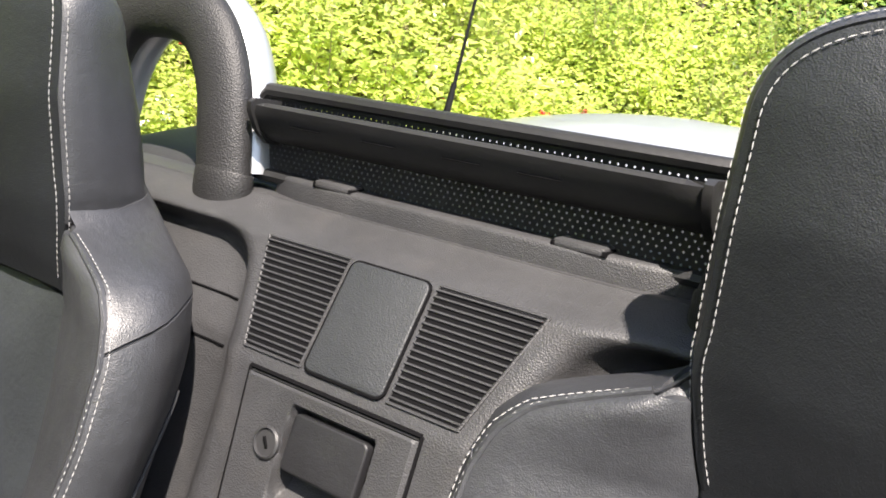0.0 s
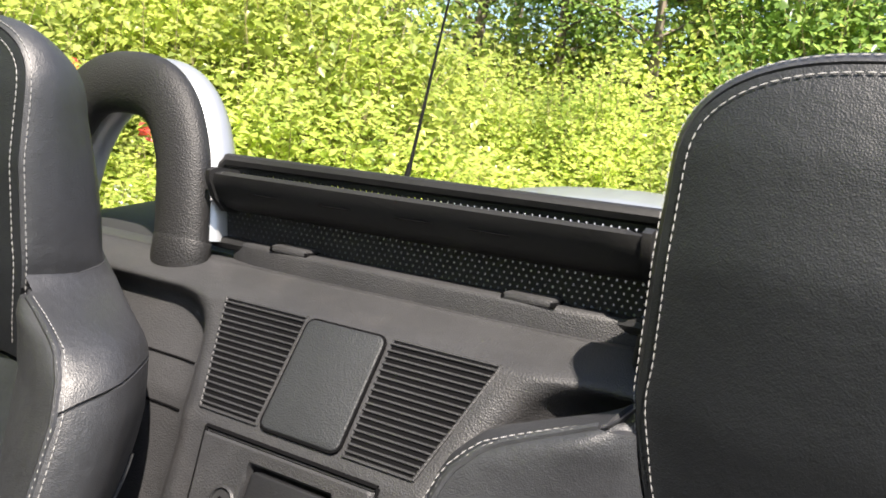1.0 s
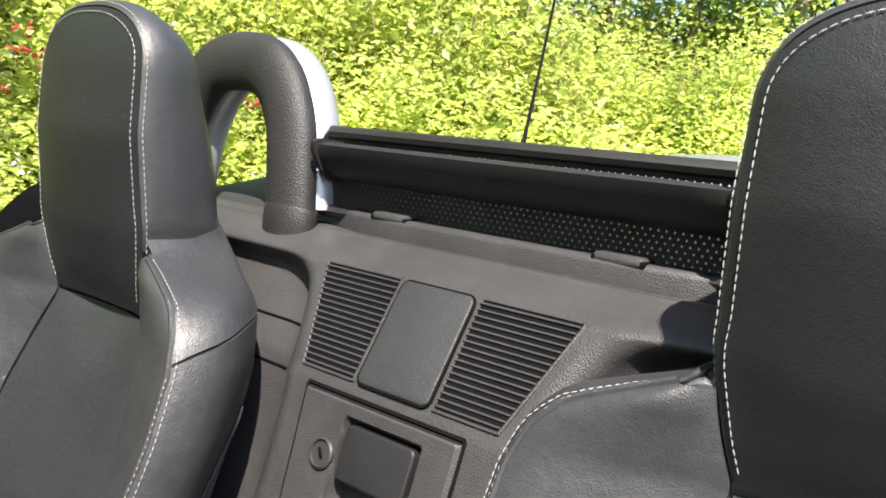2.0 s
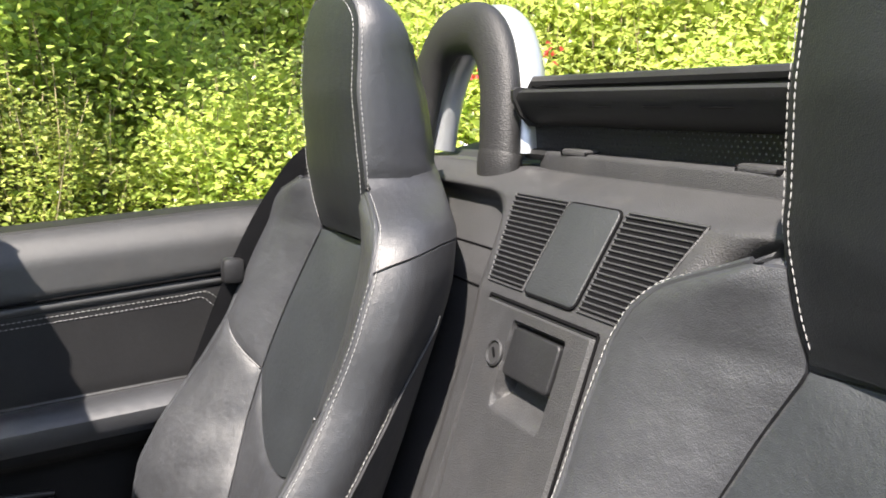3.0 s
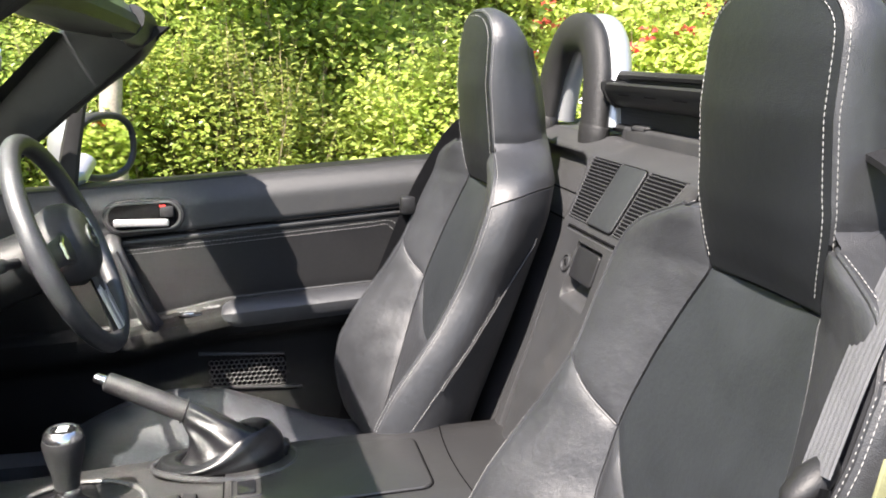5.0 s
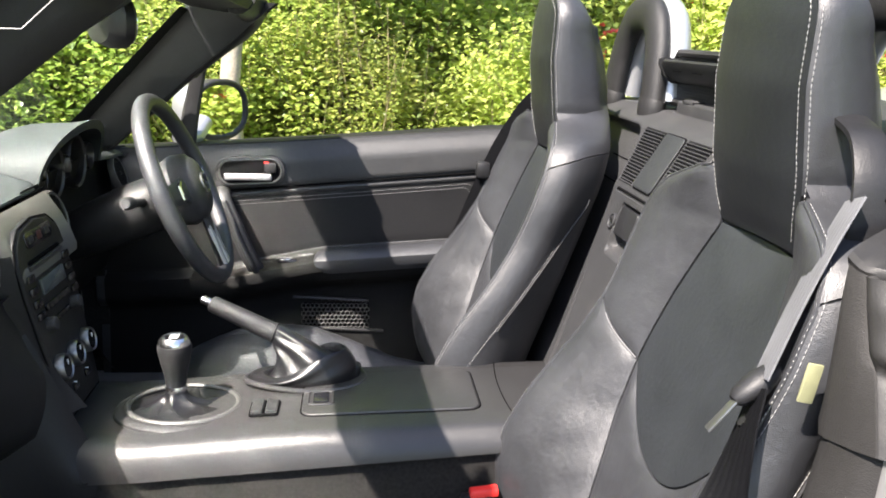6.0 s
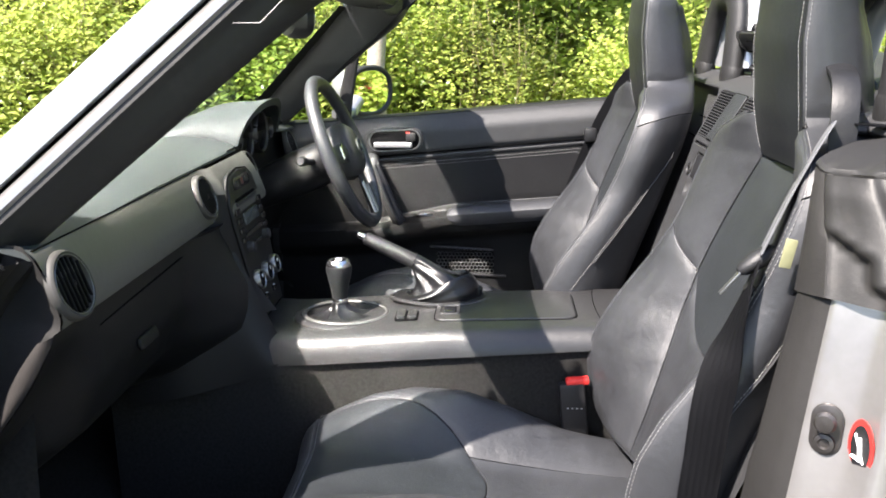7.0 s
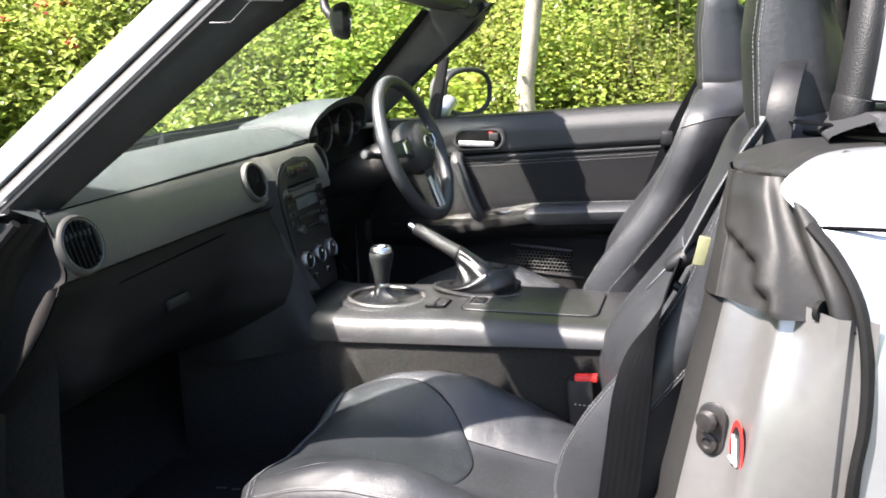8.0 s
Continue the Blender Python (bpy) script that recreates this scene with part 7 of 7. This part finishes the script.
bm = B()
for p, q, w in (((-0.010, -0.012), (0.004, -0.014), 0.004), ((0.004, -0.014), (0.0, 0.014), 0.004), ((-0.008, 0.016), (0.008, -0.016), 0.0026)):
    tube(bm, [SM @ Vector((*p, 0.002)), SM @ Vector((*q, 0.002))], w, 6, flat=0.3)
part("sticker_bar", bm, WHITE, sticker, "white bars")
bm = B()
for k in range(3):
    box(bm, SM @ Vector((0.006 - 0.012 * k, -0.095 - 0.006 * k, 0.001)), (0.010, 0.010, 0.018 - 0.003 * k), 0.001)
part("white_label", bm, WHITE, car, "white label on the jamb")
bm = B(); box(bm, (-0.686, 0.128, 0.846), (0.004, 0.015, 0.038), 0.0015, Matrix.Rotation(radians(10), 3, "X")); tagged(part("cloth_tag", bm, YELLOW, seat), "pale yellow cloth tag on the seat edge")

# ---- mirrors ----
mirror = thing("door_mirror", "silver door mirror with a black rim", "mirror", (0.90, 0.88, 0.86))
MM = Matrix.Translation((0.940, 0.893, 0.925)) @ Matrix.Rotation(radians(90), 4, "X") @ Matrix.Rotation(radians(-31), 4, "Y")
ol = [(0.106 * math.copysign(abs(math.cos(a)) ** 0.85, math.cos(a)), 0.077 * math.copysign(abs(math.sin(a)) ** 0.8, math.sin(a))) for a in (2 * math.pi * k / 36 for k in range(36))]
bm = B()
loft(bm, [[MM @ Vector((x * s, y * s, z)) for x, y in ol] for s, z in ((0.86, -0.004), (0.93, 0.008), (0.98, 0.010), (1.01, 0.002), (1.03, -0.02))])
tube(bm, [MM @ Vector((x * 0.955, y * 0.94, 0.004)) for x, y in ol], 0.0085, 10, closed=True)
part("mirror_rim", bm, SMOOTHTRIM, mirror, "black mirror rim")
bm = B()
loft(bm, [[MM @ Vector((x * s, y * s, z)) for x, y in ol] for s, z in ((1.02, -0.018), (1.01, -0.04), (0.9, -0.075), (0.6, -0.10), (0.2, -0.112))])
part("mirror_shell", bm, PAINT, mirror, "silver mirror shell")
bm = B(); prism(bm, [(x * 0.91, y * 0.91) for x, y in ol], 0.003, MM @ Matrix.Translation((0, 0, 0.0015))); part("mirror_glass", bm, MIRROR, mirror, "mirror glass")
bm = B(); tube(bm, [(0.77, 0.96, 0.862), (0.80, 0.935, 0.875), (0.84, 0.92, 0.905)], [0.035, 0.03, 0.028], 12, flat=0.8); part("mirror_arm", bm, PAINT, mirror, "silver mirror arm")
bm = B(); tube(bm, [(0.752, 0.948, 0.845), (0.748, 0.930, 0.94), (0.738, 0.905, 1.045)], [0.023, 0.020, 0.016], 8, flat=0.6); part("quarter_bar", bm, SMOOTHTRIM, car, "black quarter-light bar")
rear_mirror = thing("rear_view_mirror", "black rear-view mirror on a windscreen stalk", "mirror", (-0.02, 0.90, 1.17))
RM = Matrix.Translation((-0.030, 0.885, 1.140)) @ Matrix.Rotation(radians(26), 4, "Z") @ Matrix.Rotation(radians(90), 4, "X")
bm = B(); loft(bm, [[RM @ Vector((x * s * 1.05, y * s * 0.5, z)) for x, y in ol] for s, z in ((0.92, 0.004), (1.0, 0.0), (1.0, -0.012), (0.8, -0.03), (0.3, -0.036))]); part("mirror_body", bm, DARK, rear_mirror, "black mirror body")
bm = B(); prism(bm, [(x * 0.96, y * 0.45) for x, y in ol], 0.002, RM @ Matrix.Translation((0, 0, 0.003))); part("mirror_glass", bm, MIRROR, rear_mirror, "mirror glass")
bm = B(); tube(bm, smooth_path([(-0.022, 0.918, 1.145), (-0.012, 0.94, 1.165), (0.0, 0.95, 1.185), (0.0, 0.945, 1.20)], 5), 0.010, 10); part("mirror_stalk", bm, DARK, rear_mirror, "black stalk")

# ---- floor mat ----
mat_ob = thing("floor_mat", "black carpet floor mat with pale lettering marks", "floor mat", (-0.42, 1.05, 0.125))
bm = B(); prism(bm, rrect(0.46, 0.62, 0.06, 6), 0.012, Matrix.Translation((-0.42, 1.08, 0.122)), 0.004); part("mat_body", bm, CARPET, mat_ob)
bm = B()
for k in range(4):
    box(bm, (-0.29 + 0.004 * k, 1.115 - 0.034 * k, 0.1355), (0.007, 0.024 - 0.006 * (k % 2), 0.002), 0.0008, Matrix.Rotation(radians(12), 3, "Z"))
part("mat_mark", bm, SATIN, mat_ob, "plain pale marks")

# ---- hedges and trees ----
rng = random.Random(7)


def leaf(bm, c, size, az, el, roll):
    """A leaf folded along its midrib."""
    m = Euler((el, roll, az)).to_matrix()
    L_, W_ = size, size * 0.36
    P = [(0, 0, 0), (-W_, L_ * 0.45, W_ * 0.4), (W_, L_ * 0.45, W_ * 0.4), (0, L_, -W_ * 0.25)]
    v = [bm.verts.new(c + m @ Vector(p)) for p in P]
    bm.faces.new((v[0], v[3], v[1])); bm.faces.new((v[0], v[2], v[3]))


def foliage(seed, spread, height, twigs, per, size, low=0.05, stem=1.0, clump=1.0):
    """Twigs springing from the ground with leaves along them: two meshes."""
    r = random.Random(seed)
    wb, leaves = bmesh.new(), bmesh.new()
    for k in range(twigs):
        a, f = r.uniform(0, 2 * math.pi), math.sqrt(r.random())
        base = Vector((0.30 * spread * f * math.cos(a), 0.30 * spread * f * math.sin(a), 0))
        top = Vector((spread * f * math.cos(a) * r.uniform(0.7, 1.1), spread * f * math.sin(a) * r.uniform(0.7, 1.1), height * (1 - 0.5 * f * f) * r.uniform(0.65, 1.1)))
        bend = Vector((r.uniform(-1, 1), r.uniform(-1, 1), 0)) * 0.15 * spread
        pts = [base.lerp(top, t) + bend * math.sin(math.pi * t) for t in (0, 0.33, 0.66, 1)]
        tube(wb, pts, [0.006 * stem, 0.005 * stem, 0.0035 * stem, 0.0015 * stem], 4)
        for q in range(per):
            t = low + (1 - low) * r.random() ** 0.75
            i = min(2, int(t * 3))
            p = pts[i].lerp(pts[i + 1], t * 3 - i) + Vector((r.gauss(0, 1), r.gauss(0, 1), r.gauss(0, 0.8))) * (0.05 + 0.07 * height / 2) * clump
            if p.z < 0.02:
                p.z = 0.02 + r.random() * 0.1
            leaf(leaves, p, size * r.uniform(0.6, 1.25), r.uniform(0, 6.3), r.uniform(-0.9, 0.6), r.uniform(-0.6, 0.6))
    for q in range(twigs * per // 7):
        a, f = r.uniform(0, 6.28), math.sqrt(r.random()) * 0.8
        leaf(leaves, Vector((spread * f * math.cos(a), spread * f * math.sin(a), height * r.uniform(0.05, 0.85) * (1 - 0.45 * f * f))), size * r.uniform(0.8, 1.4), r.uniform(0, 6.3), r.uniform(-0.9, 0.6), r.uniform(-0.6, 0.6))
    return wb, leaves


def shrub_model(seed, spread, height, twigs, per, size, mat, label, low=0.05, stem=1.0, clump=1.0, blossom=None):
    sh = thing("shrub", label, "shrub", (0, 0, 0), "shrubs along the hedge")
    wb, lv = foliage(seed, spread, height, twigs, per, size, low, stem, clump)
    tagged(part("brushwood", wb, TWIG, sh, "thin brown stems"), kind="stuff")
    tagged(part("foliage", lv, mat, sh, "small pointed leaves", 180), kind="stuff")
    if blossom:
        r = random.Random(seed + 50)
        b = bmesh.new()
        for k in range(26):
            a, f = r.uniform(0, 6.28), r.uniform(0.55, 1.0)
            c = Vector((spread * f * math.cos(a), spread * f * math.sin(a), height * (1 - 0.35 * f * f) * r.uniform(0.75, 1.0)))
            for q in range(9):
                leaf(b, c + Vector((r.gauss(0, 0.025), r.gauss(0, 0.025), r.gauss(0, 0.025))), 0.055 if blossom is BLOSSOM else 0.035, r.uniform(0, 6.3), r.uniform(-0.9, 0.9), r.uniform(-1, 1))
        tagged(part("blossom", b, blossom, sh, "small blossoms", 180), kind="stuff")
    return sh


protos = [
    shrub_model(1, 1.0, 1.9, 105, 200, 0.056, LEAF_BRIGHT, "dense yellow-green shrub with small leaves", clump=0.85),
    shrub_model(2, 1.1, 2.3, 105, 180, 0.061, LEAF_BRIGHT, "tall yellow-green shrub with arching stems", clump=0.8),
    shrub_model(3, 1.0, 2.1, 105, 190, 0.054, LEAF_MID, "mid-green leafy shrub in the hedge", clump=0.8),
    shrub_model(4, 1.0, 1.5, 100, 180, 0.050, LEAF_BRIGHT, "low bright green shrub", clump=0.8, blossom=WHITE),
    shrub_model(5, 1.1, 2.6, 100, 150, 0.070, LEAF_DARK, "tall dark green shrub in the hedge"),
    shrub_model(6, 0.9, 2.2, 130, 130, 0.046, LEAF_OLIVE, "twiggy olive-green shrub with bare brown stems", 0.22, 1.3, 0.75),
    shrub_model(7, 1.0, 2.0, 110, 115, 0.076, LEAF_BRIGHT, "yellow-green shrub with small red blossoms", clump=0.8, blossom=BLOSSOM),
]


def put(k, x, y, s, rz, z=-0.02, sz=None):
    m = Matrix.Translation((x, y, z)) @ Matrix.Rotation(rz, 4, "Z")
    ob = copy_thing(protos[k], m)
    ob.scale = (s, s, sz or s)
    return ob


def row_of(points, kinds, jit, smin, smax, zmul=1.0):
    for x, y in points:
        s = rng.uniform(smin, smax)
        put(rng.choice(kinds), x + rng.uniform(-jit, jit), y + rng.uniform(-jit, jit), s, rng.uniform(0, 6.28), sz=s * zmul * rng.uniform(0.85, 1.15))


# driver's side: near shrubs, then taller ones
row_of([(3.9, y) for y in np.arange(-3.6, 0.3, 0.8)], [0, 0, 3], 0.2, 0.75, 1.0, 0.85)
row_of([(4.0, y) for y in np.arange(0.55, 2.9, 0.55)], [5, 5, 5, 2], 0.12, 0.75, 0.95, 0.95)
row_of([(4.0, 3.3), (4.0, 4.1)], [2, 0], 0.2, 0.8, 1.0, 0.9)
row_of([(4.0, y) for y in np.arange(4.7, 8.0, 0.8)], [0, 6, 0], 0.2, 0.85, 1.05, 0.95)
row_of([(5.2, y) for y in np.arange(-4.5, -0.2, 1.05)], [0, 1, 1], 0.3, 0.95, 1.2, 1.1)
row_of([(5.2, y) for y in np.arange(0.6, 3.4, 0.7)], [2, 2, 4], 0.25, 1.0, 1.25, 1.15)
row_of([(5.2, y) for y in np.arange(3.8, 9, 1.1)], [2, 2, 4], 0.3, 0.95, 1.25, 1.1)
row_of([(7.2, y) for y in np.arange(-6, 13, 1.5)], [1, 2, 4, 4], 0.4, 1.4, 1.9, 1.2)
put(6, 4.05, -1.85, 0.92, 0.6)
# behind the car
row_of([(x, -4.3) for x in np.arange(-5.0, 4.0, 0.95)], [0, 6, 2, 3], 0.3, 0.7, 0.95, 0.8)
row_of([(x, -5.9) for x in np.arange(-7.0, 5.5, 1.1)], [0, 3, 2, 2], 0.4, 0.8, 1.1, 0.8)
row_of([(x, -8.2) for x in np.arange(-9, 7, 1.6)], [2, 0, 2, 2], 0.5, 1.0, 1.3, 0.85)
row_of([(x, -12.0) for x in np.arange(-14, 10, 2.2)], [2, 4, 1], 0.7, 1.6, 2.2, 1.1)
row_of([(3.2 + 0.8 * k, -3.4 - 0.9 * k) for k in range(8)], [0, 1, 2], 0.3, 0.9, 1.2, 1.0)
row_of([(5.0 + 1.2 * k, -5.0 - 0.5 * k) for k in range(5)], [1, 2, 4], 0.4, 1.4, 1.8, 1.2)
for k, x, y, q, a in ((2, 1.3, -7.1, 1.12, 0.4), (1, 2.2, -6.9, 0.98, 1.9), (2, 3.0, -7.2, 1.16, 3.1), (0, 3.8, -6.8, 1.20, 4.4), (2, 4.6, -7.3, 1.2, 5.2), (2, 3.4, -8.0, 1.05, 2.6)):
    put(k, x, y, q, a)
# ahead of the car
row_of([(x, 7.2) for x in np.arange(-1.5, 4.2, 1.0)], [0, 6, 6, 1], 0.3, 0.9, 1.15, 0.9)
row_of([(x, 9.5) for x in np.arange(-2.5, 7.5, 1.5)], [2, 4, 1], 0.4, 1.3, 1.8, 1.1)
for p in protos:
    p.matrix_basis = Matrix.Translation((9.5 + 1.5 * protos.index(p), -9 - 1.2 * protos.index(p), -0.02)) @ Matrix.Rotation(0.7, 4, "Z")


def tree_model(seed, h, spread, mat, label, girth=0.13):
    """A tapered trunk with limbs and a broken crown of leaves."""
    r = random.Random(seed)
    tr = thing("tree", label, "tree", (0, 0, 0), "trees behind the hedge")
    wb, lv = bmesh.new(), bmesh.new()
    trunk = [Vector((0.05 * math.sin(k * 1.3 + seed), 0.05 * math.cos(k * 1.7 + seed), h * k / 8)) for k in range(9)]
    tube(wb, trunk, [girth * (1 - 0.75 * k / 8) for k in range(9)], 10)
    for k in range(26):
        z = h * r.uniform(0.35, 0.97)
        a = r.uniform(0, 6.28)
        l = spread * r.uniform(0.5, 1.1) * (1.15 - 0.6 * z / h)
        b = Vector((0, 0, z))
        e = b + Vector((math.cos(a) * l, math.sin(a) * l, l * r.uniform(0.1, 0.6)))
        pts = [b, b.lerp(e, 0.5) + Vector((0, 0, 0.1 * l)), e]
        tube(wb, pts, [0.035, 0.022, 0.006], 5)
        for q in range(230):
            t = r.random() ** 0.6
            p = (pts[0].lerp(pts[1], t * 2) if t < 0.5 else pts[1].lerp(pts[2], t * 2 - 1)) + Vector((r.gauss(0, 0.32), r.gauss(0, 0.32), r.gauss(0, 0.26)))
            leaf(lv, p, r.uniform(0.07, 0.13), r.uniform(0, 6.3), r.uniform(-0.9, 0.6), r.uniform(-0.6, 0.6))
    part("trunk", wb, BARK if girth < 0.1 else BARKDARK, tr, "grey-brown trunk and limbs")
    part("crown", lv, mat, tr, "leafy crown", 180)
    return tr


trees = [tree_model(11, 6.5, 1.7, LEAF_MID, "slim tree with a pale grey-brown trunk", 0.062), tree_model(12, 7.5, 2.0, LEAF_DARK, "tall dark green tree behind the hedge")]
trees[0].matrix_basis = Matrix.Translation((3.42, 1.17, -0.02))
trees[1].matrix_basis = Matrix.Translation((9.0, -3.0, -0.02))
for x, y, k, s in ((3.2, 7.0, 0, 1.0), (8.6, 3.4, 1, 1.0), (8.8, 0.6, 1, 1.1), (-1.6, -13.5, 0, 1.1), (0.8, -12.5, 0, 1.0), (-4.5, -14.5, 1, 1.0), (3.5, -13.5, 1, 1.1), (6.5, -11, 1, 1.0),
                   (-8.5, -15, 0, 1.0), (5.0, -11.0, 1, 0.90), (4.9, -12.5, 1, 1.00), (3.6, -11.0, 1, 0.85), (3.5, -13.0, 1, 1.00), (5.5, -7.5, 1, 1.0), (7.6, -9.5, 0, 1.1), (2.0, -16.0, 1, 1.2), (11.5, -5.0, 1, 1.2), (11.5, 2.0, 1, 1.2), (-6.0, -19.0, 1, 1.3), (-12.0, -18.0, 1, 1.3), (8.0, -15.0, 1, 1.3), (5.5, -19.0, 1, 1.4), (13.0, -11.0, 1, 1.4), (-1.0, -19.0, 1, 1.4), (13.0, 7.0, 1, 1.3), (0.5, 15.0, 1, 1.3), (6.0, 15.5, 1, 1.3), (11.0, 14.0, 1, 1.3), (9.6, 6.5, 1, 1.1), (6.8, 10.8, 1, 1.0), (2.4, 12.0, 1, 1.1), (9.2, -7.0, 1, 1.1), (10.5, 10.0, 1, 1.2), (-3.0, 14, 1, 1.2)):
    copy_thing(trees[k], Matrix.Translation((x, y, -0.02)) @ Matrix.Rotation(x * 3 + y, 4, "Z")).scale = (s, s, s)
